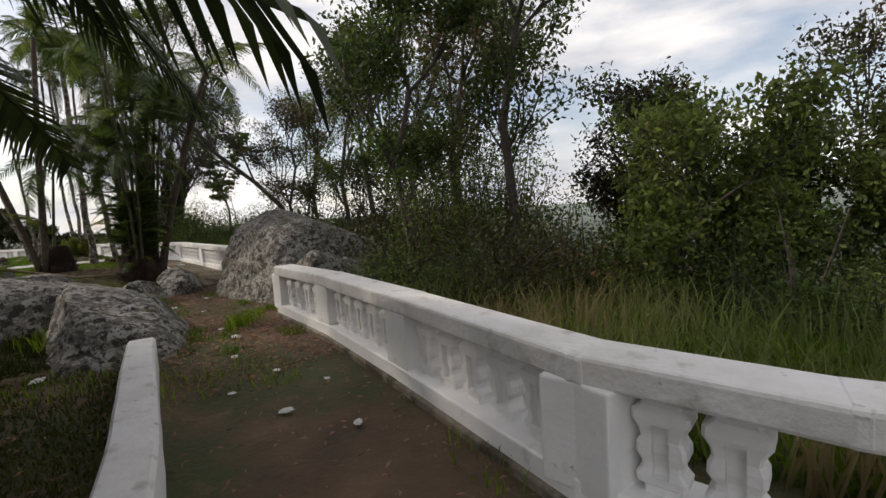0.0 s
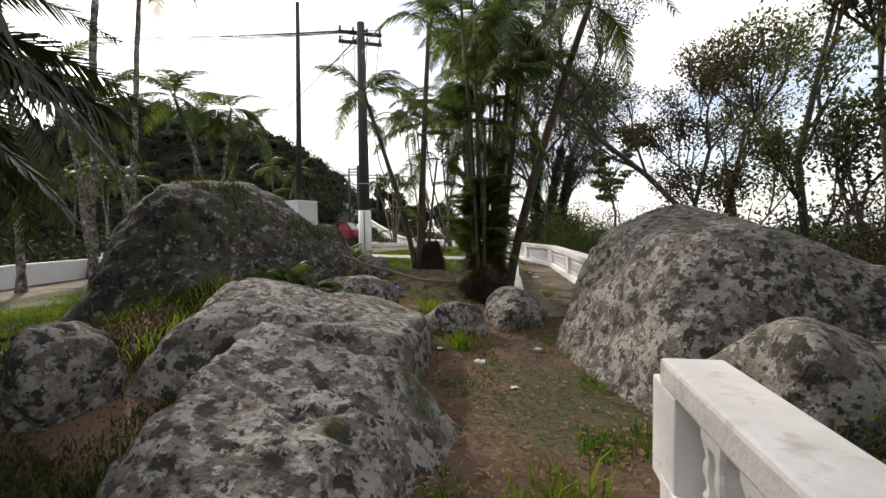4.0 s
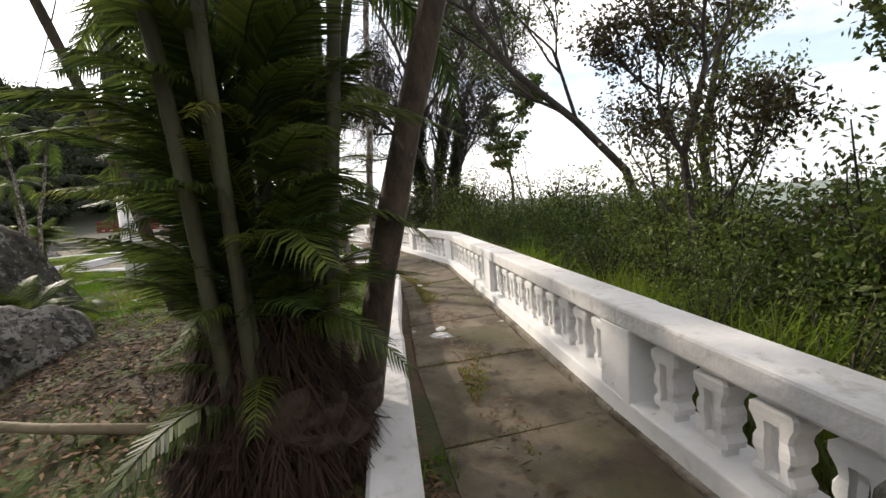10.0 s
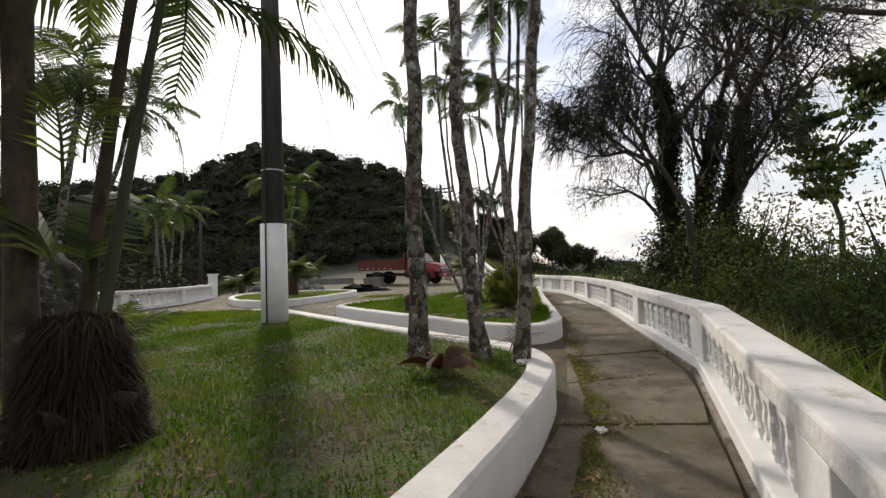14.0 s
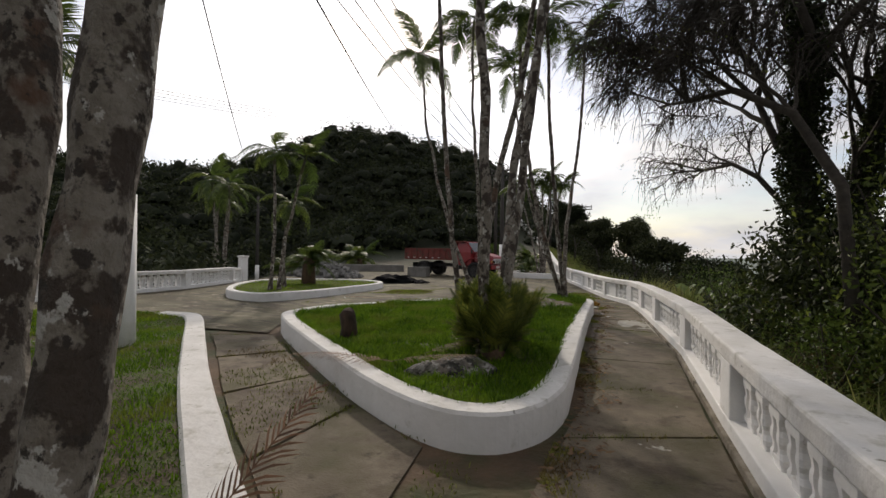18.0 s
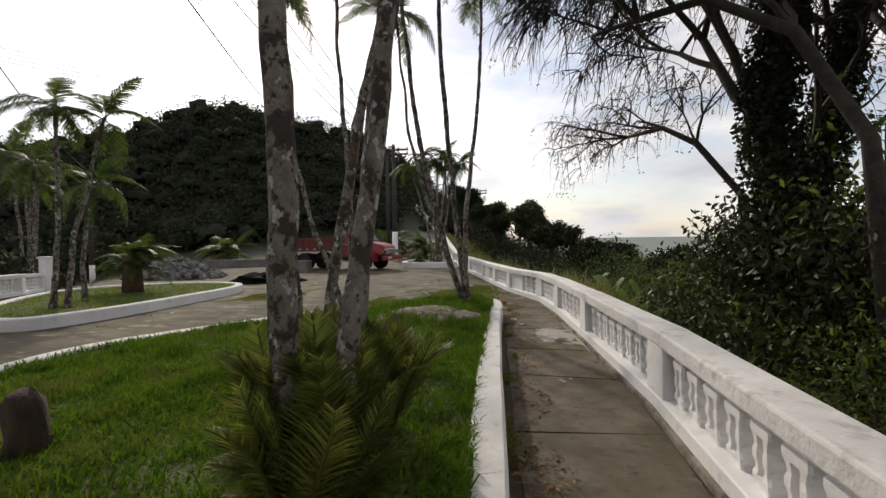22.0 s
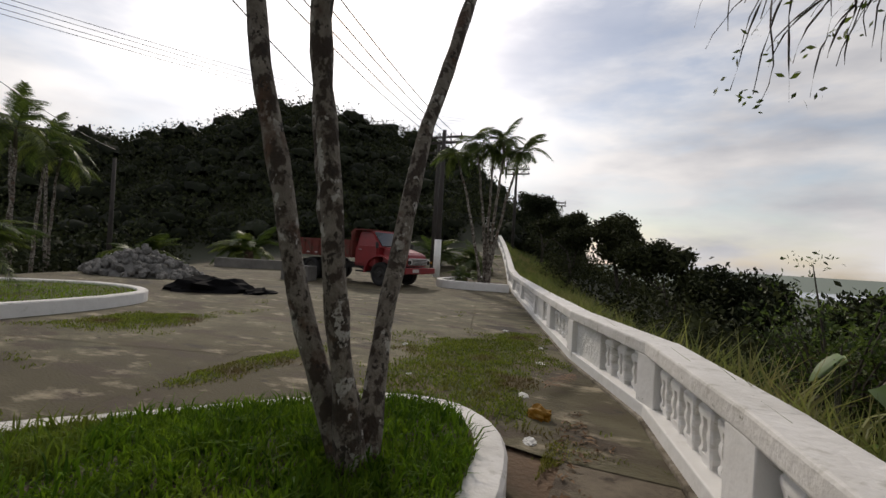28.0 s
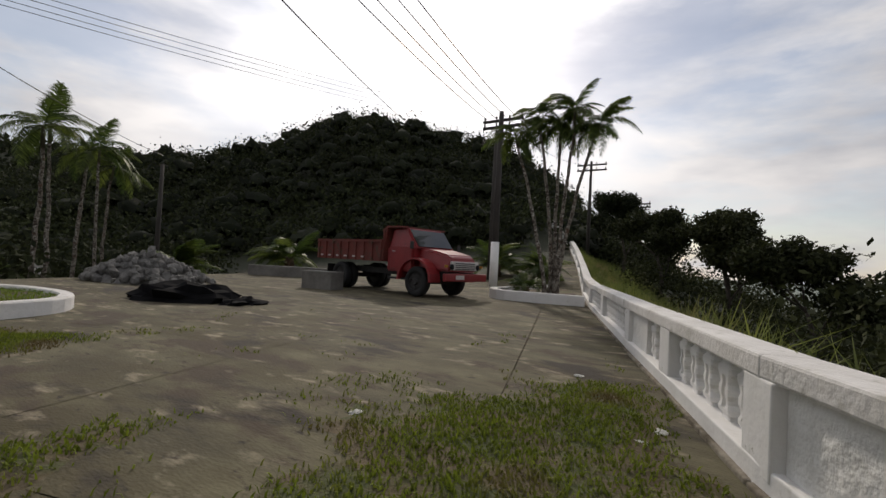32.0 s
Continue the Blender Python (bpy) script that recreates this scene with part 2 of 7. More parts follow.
BARK = mat("palm_bark", (0.25, 0.225, 0.19), 0.92, dark=(0.13, 0.11, 0.088), scale=14.0, bump=1.0, bump_scale=40.0,
           spots=[((0.05, 0.037, 0.028), 10.0, (0.49, 0.54)), ((0.40, 0.385, 0.35), 12.0, (0.585, 0.61)), ((0.10, 0.058, 0.038), 4.0, (0.57, 0.66)), ((0.035, 0.028, 0.022), 26.0, (0.57, 0.62))], stretch=(1, 1, 0.8))
BROWNBARK = mat("brown_palm_stem", (0.105, 0.075, 0.048), 0.9, dark=(0.04, 0.03, 0.021), scale=10.0, bump=0.8, bump_scale=30.0, spots=[((0.16, 0.14, 0.11), 9.0, (0.60, 0.66))], stretch=(1, 1, 0.6))
GREENBARK = mat("green_palm_stem", (0.095, 0.095, 0.042), 0.75, dark=(0.035, 0.03, 0.018), scale=3.0, bump=0.4, bump_scale=20.0, stretch=(1, 1, 0.4))
TREEBARK = mat("tree_bark", (0.075, 0.062, 0.05), 0.95, dark=(0.03, 0.025, 0.02), scale=6.0, bump=1.0, bump_scale=15.0)
TIMBER = mat("dark_pole_timber", (0.055, 0.047, 0.042), 0.85, dark=(0.025, 0.022, 0.02), scale=8.0, bump=0.6, bump_scale=20.0, stretch=(1, 1, 0.15))
FIBRE = mat("root_fibre", (0.14, 0.085, 0.05), 0.95, dark=(0.045, 0.03, 0.02), scale=9.0, bump=1.0, bump_scale=30.0, stretch=(1, 1, 0.3))
PALM = leaf_mat("palm_leaf", (0.10, 0.145, 0.028), (0.03, 0.05, 0.013), 0.45)
# darker copy of the palm leaf: backlit shade put into its colour
SHADEPALM = leaf_mat("shaded_palm_leaf", (0.040, 0.056, 0.014), (0.012, 0.019, 0.006), 0.25)
THATCH = leaf_mat("dead_palm_thatch", (0.050, 0.036, 0.022), (0.012, 0.010, 0.007), 0.05, 0.95, 1.0)
# bush leaf darkened for creepers, the thicket's shade put into the colour
IVY = leaf_mat("shaded_creeper_leaf", (0.050, 0.066, 0.016), (0.012, 0.018, 0.006), 0.25)
MOSSGRASS = leaf_mat("shade_grass_blade", (0.060, 0.078, 0.016), (0.022, 0.030, 0.008), 0.3, 0.9, 1.2, patch=(0.07, 0.045, 0.022))
PALMY = leaf_mat("yellowing_palm_leaf", (0.38, 0.25, 0.03), (0.20, 0.16, 0.03), 0.5)
DRYLEAF = leaf_mat("dry_leaf", (0.22, 0.14, 0.07), (0.09, 0.06, 0.035), 0.2, 0.8)
BUSH = leaf_mat("bush_leaf", (0.12, 0.17, 0.032), (0.03, 0.05, 0.013), 0.5, patch=(0.085, 0.06, 0.025))
RUSSET = leaf_mat("russet_leaf", (0.085, 0.075, 0.025), (0.025, 0.026, 0.011), 0.35, patch=(0.10, 0.05, 0.025))
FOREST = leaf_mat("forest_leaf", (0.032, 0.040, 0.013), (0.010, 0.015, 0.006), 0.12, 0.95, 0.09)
CYCLEAF = leaf_mat("cycad_leaf", (0.15, 0.17, 0.03), (0.05, 0.075, 0.016), 0.45, 0.5, 1.5)
TWIG = mat("fine_twig", (0.07, 0.058, 0.048), 0.95, dark=(0.035, 0.03, 0.025), bump=0.0)
GRASS = leaf_mat("grass_blade", (0.18, 0.29, 0.017), (0.06, 0.12, 0.008), 0.45, 0.9, 1.3, patch=(0.15, 0.17, 0.03))
BRIGHT = leaf_mat("bright_bush_leaf", (0.11, 0.16, 0.03), (0.04, 0.07, 0.015), 0.45)
DARKROCK = mat("dark_mossy_rock", (0.075, 0.066, 0.054), 0.95, dark=(0.024, 0.021, 0.017), scale=9.0, bump=1.0, bump_scale=22.0, vary=0.12,
               spots=[((0.20, 0.19, 0.17), 7.5, (0.575, 0.60)), ((0.045, 0.05, 0.018), 2.2, (0.50, 0.60)), ((0.24, 0.23, 0.205), 19.0, (0.60, 0.64)), ((0.016, 0.014, 0.012), 9.0, (0.54, 0.60)), ((0.075, 0.045, 0.028), 1.5, (0.58, 0.68))])
DRYGRASS = leaf_mat("trodden_grass_blade", (0.21, 0.23, 0.045), (0.095, 0.105, 0.022), 0.35, 0.7, 0.9, patch=(0.16, 0.11, 0.05))
YARDGRASS = leaf_mat("yard_grass_blade", (0.16, 0.225, 0.026), (0.065, 0.095, 0.012), 0.35, 0.8, 1.1, patch=(0.13, 0.10, 0.04))
REED = leaf_mat("tall_grass_blade", (0.16, 0.20, 0.05), (0.07, 0.10, 0.025), 0.45, 0.6, 0.5, patch=(0.24, 0.19, 0.09))
RED = mat("red_truck_paint", (0.25, 0.016, 0.02), 0.35, dark=(0.18, 0.014, 0.016), scale=2.0, bump=0.05, spots=(0.10, 0.03, 0.02), spot_scale=6.0, spot_at=(0.62, 0.75))
REDOLD = mat("rusty_red_bed", (0.17, 0.03, 0.022), 0.7, dark=(0.10, 0.022, 0.016), scale=3.0, bump=0.3, spots=(0.08, 0.04, 0.025), spot_scale=4.0)
BLACK = mat("black_rubber", (0.016, 0.016, 0.017), 0.85, dark=(0.01, 0.01, 0.01), bump=0.3)
CHASSIS = mat("dark_chassis", (0.03, 0.028, 0.027), 0.7, bump=0.2)
STEEL = mat("grey_steel", (0.45, 0.45, 0.46), 0.4, 0.8, dark=(0.3, 0.3, 0.3), bump=0.1)
PALEPAINT = mat("pale_grille_paint", (0.55, 0.52, 0.50), 0.5, dark=(0.4, 0.38, 0.36), bump=0.1)
GLASS = mat("cab_glass", (0.02, 0.022, 0.025), 0.08, bump=0.0, spec=0.8)
TARP = mat("black_tarp", (0.008, 0.008, 0.009), 0.95, dark=(0.006, 0.006, 0.007), bump=0.6, bump_scale=9.0, spec=0.08)
GRAVEL = mat("grey_rubble", (0.20, 0.195, 0.185), 0.9, dark=(0.08, 0.077, 0.072), scale=4.0, bump=0.6, vary=0.35)
GREYCON = mat("grey_concrete", (0.20, 0.19, 0.175), 0.9, dark=(0.11, 0.105, 0.095), scale=2.0, bump=0.4)
PAPER = mat("litter_paper", (0.78, 0.77, 0.74), 0.8, bump=0.5, bump_scale=20.0)
BLUE = mat("blue_plastic", (0.02, 0.22, 0.55), 0.35, dark=(0.01, 0.13, 0.38), bump=0.6, bump_scale=14.0)
SHEATH = mat("palm_sheath", (0.17, 0.075, 0.03), 0.75, dark=(0.06, 0.03, 0.016), scale=5.0, bump=0.5, stretch=(1, 1, 0.3))
WATER = mat("lagoon_water", (0.34, 0.38, 0.43), 0.25, dark=(0.30, 0.34, 0.39), scale=0.01, bump=0.0)
CABLE = mat("cable", (0.02, 0.02, 0.02), 0.6, bump=0.0)


# ---- mesh helpers ----
def put(name, bm, material, parent=None, label="", smooth=False):
    me = bpy.data.meshes.new(name)
    bm.normal_update()
    bm.to_mesh(me)
    bm.free()
    for m in material if isinstance(material, (list, tuple)) else (material,):
        me.materials.append(m)
    if smooth:
        me.shade_smooth()
    ob = new(name, me)
    ob.parent = parent
    if label:
        ob["label"] = label
    return ob


def part(name, bm, material, parent, label="", smooth=False):
    return put(name, bm, material, parent, label, smooth)


def thing(name, m=None, label="", category="", group="", kind=""):
    ob = new(name)
    ob.empty_display_size = 0.2
    if m is not None:
        ob.matrix_world = m
    return tagged(ob, label, category, group, kind)


def share(name, me, parent, m, label=""):
    ob = new(name, me)
    ob.parent = parent
    ob.matrix_local = m
    if label:
        ob["label"] = label
    return ob


def box(bm, x, y, z, sx, sy, sz, bevel=0.0, m=None):
    """A box with its centre at x, y and its foot at z."""
    r = bmesh.ops.create_cube(bm, size=1)
    vs = r["verts"]
    for v in vs:
        v.co = Vector((x + v.co.x * sx, y + v.co.y * sy, z + sz / 2 + v.co.z * sz))
    if m is not None:
        bmesh.ops.transform(bm, matrix=m, verts=vs)
    if bevel:
        es = list({e for v in vs for e in v.link_edges})
        bmesh.ops.bevel(bm, geom=es, offset=bevel, segments=2, affect="EDGES", profile=0.5)
    return bm


def mesh_np(name, verts, faces, material, smooth=False):
    """A mesh object from arrays of points and of equal-sized faces."""
    me = bpy.data.meshes.new(name)
    k = faces.shape[1]
    me.vertices.add(len(verts)), me.loops.add(faces.size), me.polygons.add(len(faces))
    me.vertices.foreach_set("co", verts.astype(np.float32).ravel())
    me.loops.foreach_set("vertex_index", faces.astype(np.int32).ravel())
    me.polygons.foreach_set("loop_start", np.arange(0, faces.size, k, dtype=np.int32))
    me.update(calc_edges=True)
    me.materials.append(material)
    if smooth:
        me.shade_smooth()
    return new(name, me)


def tube(bm, pts, radii, sides=8, cap=True):
    """A tube through points with a radius at each."""
    pts = [Vector(p) for p in pts]
    rings, a = [], None
    for i, p in enumerate(pts):
        d = (pts[min(i + 1, len(pts) - 1)] - pts[max(i - 1, 0)]).normalized()
        if a is None:
            a = d.cross(Vector((0, 0, 1)) if abs(d.z) < 0.95 else Vector((1, 0, 0)))
        a = (a - d * a.dot(d)).normalized()
        b = d.cross(a)
        rings.append([bm.verts.new(p + radii[i] * (math.cos(2 * math.pi * k / sides) * a + math.sin(2 * math.pi * k / sides) * b)) for k in range(sides)])
    for r, s in zip(rings, rings[1:]):
        for k in range(sides):
            bm.faces.new((r[k], r[(k + 1) % sides], s[(k + 1) % sides], s[k]))
    if cap:
        bm.faces.new(rings[0][::-1]), bm.faces.new(rings[-1])
    return bm


def smoothstep(a, b, x):
    t = np.clip((x - a) / (b - a), 0, 1)
    return t * t * (3 - 2 * t)


def rounded(pts, n=6, closed=False):
    """A polyline with its corners rounded by cutting them twice."""
    p = [Vector((*q, 0)) if len(q) == 2 else Vector(q) for q in pts]
    for _ in range(2):
        q = []
        m = len(p)
        for i in range(m if closed else m - 1):
            a, b = p[i], p[(i + 1) % m]
            q += [a.lerp(b, 0.22), a.lerp(b, 0.78)]
        p = q if closed else [p[0]] + q[1:-1] + [p[-1]]
    return p


# ---- the plan ----
BAL = [(3.1, 1.6), (3.43, 5.02), (3.93, 8.55), (4.43, 12.25), (4.16, 15.1), (3.92, 17.95), (3.48, 20.8), (3.10, 23.2), (2.70, 25.1), (1.72, 27.35), (1.03, 29.4), (0.30, 31.45),
       (-0.85, 34.8), (-2.05, 38.3), (-3.2, 41.8), (-4.8, 47.0), (-7.1, 54.0), (-10.4, 63.0), (-14.4, 70.0)]
BAL_FIRST = [(1.60, -0.98), (1.24, -2.75), (0.72, -4.62), (0.16, -6.45)]
BAL_TURN = [(0.16, -6.45), (0.14, -7.4), (0.34, -8.8), (0.35, -11.5)]
BAL_LEFT = [(-10.35, 11.9), (-10.6, 14.6), (-11.3, 18.0), (-12.4, 21.4), (-14.2, 24.8), (-15.8, 26.5)]
KERB_A = [(2.02, 4.4), (2.22, 5.8), (2.42, 7.2), (2.68, 8.6), (2.88, 9.7), (2.97, 10.6), (2.93, 11.15), (2.76, 11.58), (2.42, 11.92), (1.2, 12.64), (-0.03, 13.41), (-1.8, 14.62), (-3.15, 15.55), (-3.6, 15.72), (-4.2, 15.6)]
KERB_B = [(2.94, 14.9), (2.9, 14.25), (2.66, 13.84), (2.3, 13.7), (1.78, 13.82), (0.75, 14.36), (-2.2, 16.3), (-2.85, 16.95), (-2.95, 18.0), (-2.35, 19.5), (-1.5, 20.9), (-0.5, 22.2), (0.2, 23.05), (0.8, 23.72), (1.35, 23.82), (1.82, 23.45), (2.06, 22.85), (2.16, 21.4), (2.5, 18.4)]
KERB_C = [(-7.3, 19.6), (-6.45, 19.8), (-6.3, 21.4), (-6.5, 23.3), (-6.8, 25.8), (-7.4, 27.1), (-8.5, 27.6), (-10.3, 27.3), (-12.2, 25.8), (-12.3, 24.2), (-10.9, 22.1), (-8.7, 20.1)]
KERB_P = [(-2.2, 38.45), (-4.6, 37.9), (-5.4, 38.5), (-5.3, 40.0), (-4.1, 41.7)]
LOW_WALL = [(-0.33, -2.2), (-0.74, -3.65), (-1.03, -4.8), (-1.36, -5.75), (-1.9, -6.8), (-2.7, -8.0), (-3.7, -9.7)]
ROAD_WALL = [(-10.35, 11.6), (-10.5, 9.4), (-10.3, 7.2), (-9.6, 5.0)]
HILL_YAW = np.array([-6.0, 2, 8, 11, 15, 20, 25, 30, 36, 41, 45, 50, 55, 60, 66, 74, 84, 100, 125, 160])
HILL_TOP = np.array([-2.0, 1.0, 3.4, 5.3, 8.2, 12.0, 15.6, 17.6, 19.2, 20.0, 20.0, 16.8, 13.0, 11.2, 9.8, 8.4, 7.6, 7.0, 6.0, 3.0])


def ground(x, y):
    """The height of the ground, for arrays."""
    x, y = np.asarray(x, float), np.asarray(y, float)
    z = -0.16 * smoothstep(17, 31, y - 0.35 * (x - 2)) + 2.6 * smoothstep(38, 66, y)
    z = z + 0.72 * np.exp(-((x + 2.0) ** 2 + ((y - 2.4) * 0.85) ** 2) / 2.9) + 0.17 * np.exp(-((x - 0.4) ** 2 + ((y - 5.6) * 0.7) ** 2) / 1.6) * smoothstep(2.2, 1.6, x) - 0.12 * np.exp(-((x - 1.1) ** 2 + (y - 1.0) ** 2) / 2.5)
    line = np.interp(y, [-30, -13, -10.5, -7.9, -6.6, -4.75, -3, -1.2] + [p[1] for p in BAL[1:]] + [90, 140],
                     [-2, 0.3, 0.35, 0.2, 0.16, 0.72, 1.24, 1.6] + [p[0] for p in BAL[1:]] + [-24, -45])
    d = np.clip(x - line - 0.5 - 2.6 * smoothstep(-2.5, -4.5, y), 0, None)
    z = z - np.minimum(0.30 * smoothstep(0, 1.2, d) + 0.27 * d, 26 + 0.0 * d) * smoothstep(0, 0.3, d)
    left = np.clip(-11.8 - 0.36 * np.clip(y - 17, 0, 30) - x, 0, None)
    z = z - np.minimum(0.22 * left, 5.0) * smoothstep(60, 20, y)
    r, yaw = np.hypot(x - 1.3, y - 24.4), np.degrees(np.arctan2(-(x - 1.3), y - 24.4))
    top = np.interp(yaw, HILL_YAW, HILL_TOP, left=-30, right=-30)
    hill = top * smoothstep(34, 78, r) * (1 - 0.6 * smoothstep(95, 220, r)) - 40 * smoothstep(60, 160, r) * smoothstep(0, -10, top)
    ridge = 21 * np.exp(-((yaw - 72) / 34.0) ** 2) * smoothstep(90, 190, r) * (1 - smoothstep(260, 600, r))
    far = smoothstep(150, 700, r)
    z = np.where(top > -1, z + np.clip(hill, 0, None), z) + ridge
    return np.maximum(z * (1 - far) - 27 * far, -27)


def gz(x, y):
    return float(ground(x, y))


# ground sheet, fine near the walk and coarse towards the horizon
u = np.linspace(-1, 1, 250)
gx = 1.0 + 16 * np.sinh(u * 6.1) / np.sinh(6.1) * 260 + 14 * u
gy = 14.0 + 16 * np.sinh(u * 6.1) / np.sinh(6.1) * 260 + 26 * u
GX, GY = np.meshgrid(gx, gy)
GZ = ground(GX, GY) - 0.012
n = len(u)
idx = np.arange(n * n).reshape(n, n)
quads = np.stack([idx[:-1, :-1], idx[:-1, 1:], idx[1:, 1:], idx[1:, :-1]], -1).reshape(-1, 4)
GROUND_MAT = mat("ground_earth", (0.14, 0.086, 0.050), 0.95, dark=(0.052, 0.036, 0.021), scale=1.5, bump=0.8, bump_scale=24.0,
                 spots=[((0.045, 0.05, 0.017), 0.7, (0.46, 0.58)), ((0.14, 0.088, 0.05), 2.7, (0.60, 0.72))])
gn, gl = GROUND_MAT.node_tree.nodes, GROUND_MAT.node_tree.links      # forest floor on the hills; plain paled with distance, haze put into its colour
g_b = gn["Principled BSDF"]
g_src = g_b.inputs["Base Color"].links[0].from_socket
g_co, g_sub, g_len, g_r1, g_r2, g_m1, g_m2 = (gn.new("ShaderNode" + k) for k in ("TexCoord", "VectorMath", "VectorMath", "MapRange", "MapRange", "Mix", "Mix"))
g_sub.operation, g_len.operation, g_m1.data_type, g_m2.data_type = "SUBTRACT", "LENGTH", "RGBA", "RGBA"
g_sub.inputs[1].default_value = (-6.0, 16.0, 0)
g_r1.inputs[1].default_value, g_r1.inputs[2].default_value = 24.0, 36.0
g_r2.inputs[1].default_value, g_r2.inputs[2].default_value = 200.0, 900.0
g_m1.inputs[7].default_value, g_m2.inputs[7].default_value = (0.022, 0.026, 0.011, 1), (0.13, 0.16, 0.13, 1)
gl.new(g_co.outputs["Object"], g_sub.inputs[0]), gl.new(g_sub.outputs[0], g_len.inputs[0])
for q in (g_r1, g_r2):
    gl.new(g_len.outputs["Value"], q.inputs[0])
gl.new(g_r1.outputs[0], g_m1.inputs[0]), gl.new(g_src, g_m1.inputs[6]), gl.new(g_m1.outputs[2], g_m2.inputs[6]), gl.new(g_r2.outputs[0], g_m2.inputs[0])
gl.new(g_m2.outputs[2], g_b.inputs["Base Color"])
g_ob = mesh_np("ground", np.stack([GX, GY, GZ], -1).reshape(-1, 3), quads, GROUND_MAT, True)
tagged(g_ob, "brown earth with moss and sparse grass", "ground", kind="structure")


# ---- white balustrades ----
CAP_W, CAP_T, RAIL_H, PLINTH = 0.30, 0.135, 0.745, 0.165
FOOTING = mat("stained_footing", (0.30, 0.27, 0.22), 0.95, dark=(0.12, 0.095, 0.065), scale=5.0, bump=0.9, bump_scale=25.0, spots=[((0.07, 0.055, 0.035), 3.0, (0.48, 0.60))])


def baluster_mesh():
    """One cast concrete baluster: neck, angular shoulders, waist and foot, with a sunk slot framed in relief on both faces."""
    bm = bmesh.new()
    prof = ((0.0, 0.086, 0.058), (0.10, 0.084, 0.06), (0.13, 0.118, 0.074), (0.20, 0.124, 0.078), (0.27, 0.094, 0.07), (0.33, 0.092, 0.07), (0.41, 0.118, 0.08), (0.50, 0.116, 0.08), (0.57, 0.096, 0.074),
            (0.64, 0.104, 0.078), (0.74, 0.138, 0.086), (0.82, 0.136, 0.086), (0.87, 0.10, 0.068), (0.93, 0.084, 0.06), (1.0, 0.092, 0.06))
    lo, hi = 0.20, 0.70                              # the slot's foot and head
    rows = sorted([s for s, _, _ in prof if abs(s - lo) > 0.001] + [lo, lo + 0.004, hi - 0.004, hi])
    ring = []
    for s in rows:
        o = float(np.interp(s, [p[0] for p in prof], [p[1] for p in prof]))
        d = float(np.interp(s, [p[0] for p in prof], [p[2] for p in prof]))
        o, d, z = o * 0.84, d * 0.84, PLINTH - 0.01 + s * (RAIL_H - CAP_T - PLINTH + 0.015)
        inn = lo + 0.003 < s < hi - 0.003
        i = 0.034 if inn else 0.036
        e = d - 0.038 if inn else d
        ring.append([bm.verts.new(q) for q in ((-o, -d * 0.8, z), (-o * 0.86, -d, z), (-i, -d, z), (-i, -e, z), (i, -e, z), (i, -d, z), (o * 0.86, -d, z), (o, -d * 0.8, z),
                                               (o, d * 0.8, z), (o * 0.86, d, z), (i, d, z), (i, e, z), (-i, e, z), (-i, d, z), (-o * 0.86, d, z), (-o, d * 0.8, z))])
    for p, q in zip(ring, ring[1:]):
        for k in range(16):
            j = (k + 1) % 16
            bm.faces.new((p[k], p[j], q[j], q[k]))
    bmesh.ops.recalc_face_normals(bm, faces=bm.faces)
    me = bpy.data.meshes.new("baluster")
    bm.to_mesh(me)
    bm.free()
    me.materials.append(WHITE)
    return me


BALUSTER = baluster_mesh()


def run_box(bm, a, b, w, z0, h, shift=0.0, ends=(0.0, 0.0), bevel=0.012, za=0.0, zb=0.0):
    """A beam from a to b in plan, w wide, on the ground's height at both ends."""
    a, b = Vector((*a, 0)), Vector((*b, 0))
    d = (b - a).normalized()
    a, b = a - d * ends[0], b + d * ends[1]
    nrm = Vector((d.y, -d.x, 0))
    vs = []
    for p, zz in ((a, za), (b, zb)):
        for s in (-w / 2, w / 2):
            for z in (z0, z0 + h):
                vs.append(bm.verts.new(p + nrm * (s + shift) + Vector((0, 0, z + zz))))
    fs = [bm.faces.new([vs[i] for i in q]) for q in ((0, 1, 3, 2), (4, 6, 7, 5), (0, 4, 5, 1), (2, 3, 7, 6), (1, 5, 7, 3), (0, 2, 6, 4))]
    bmesh.ops.recalc_face_normals(bm, faces=fs)
    if bevel:
        bmesh.ops.bevel(bm, geom=list({e for f in fs for e in f.edges}), offset=bevel, segments=2, affect="EDGES", profile=0.5)


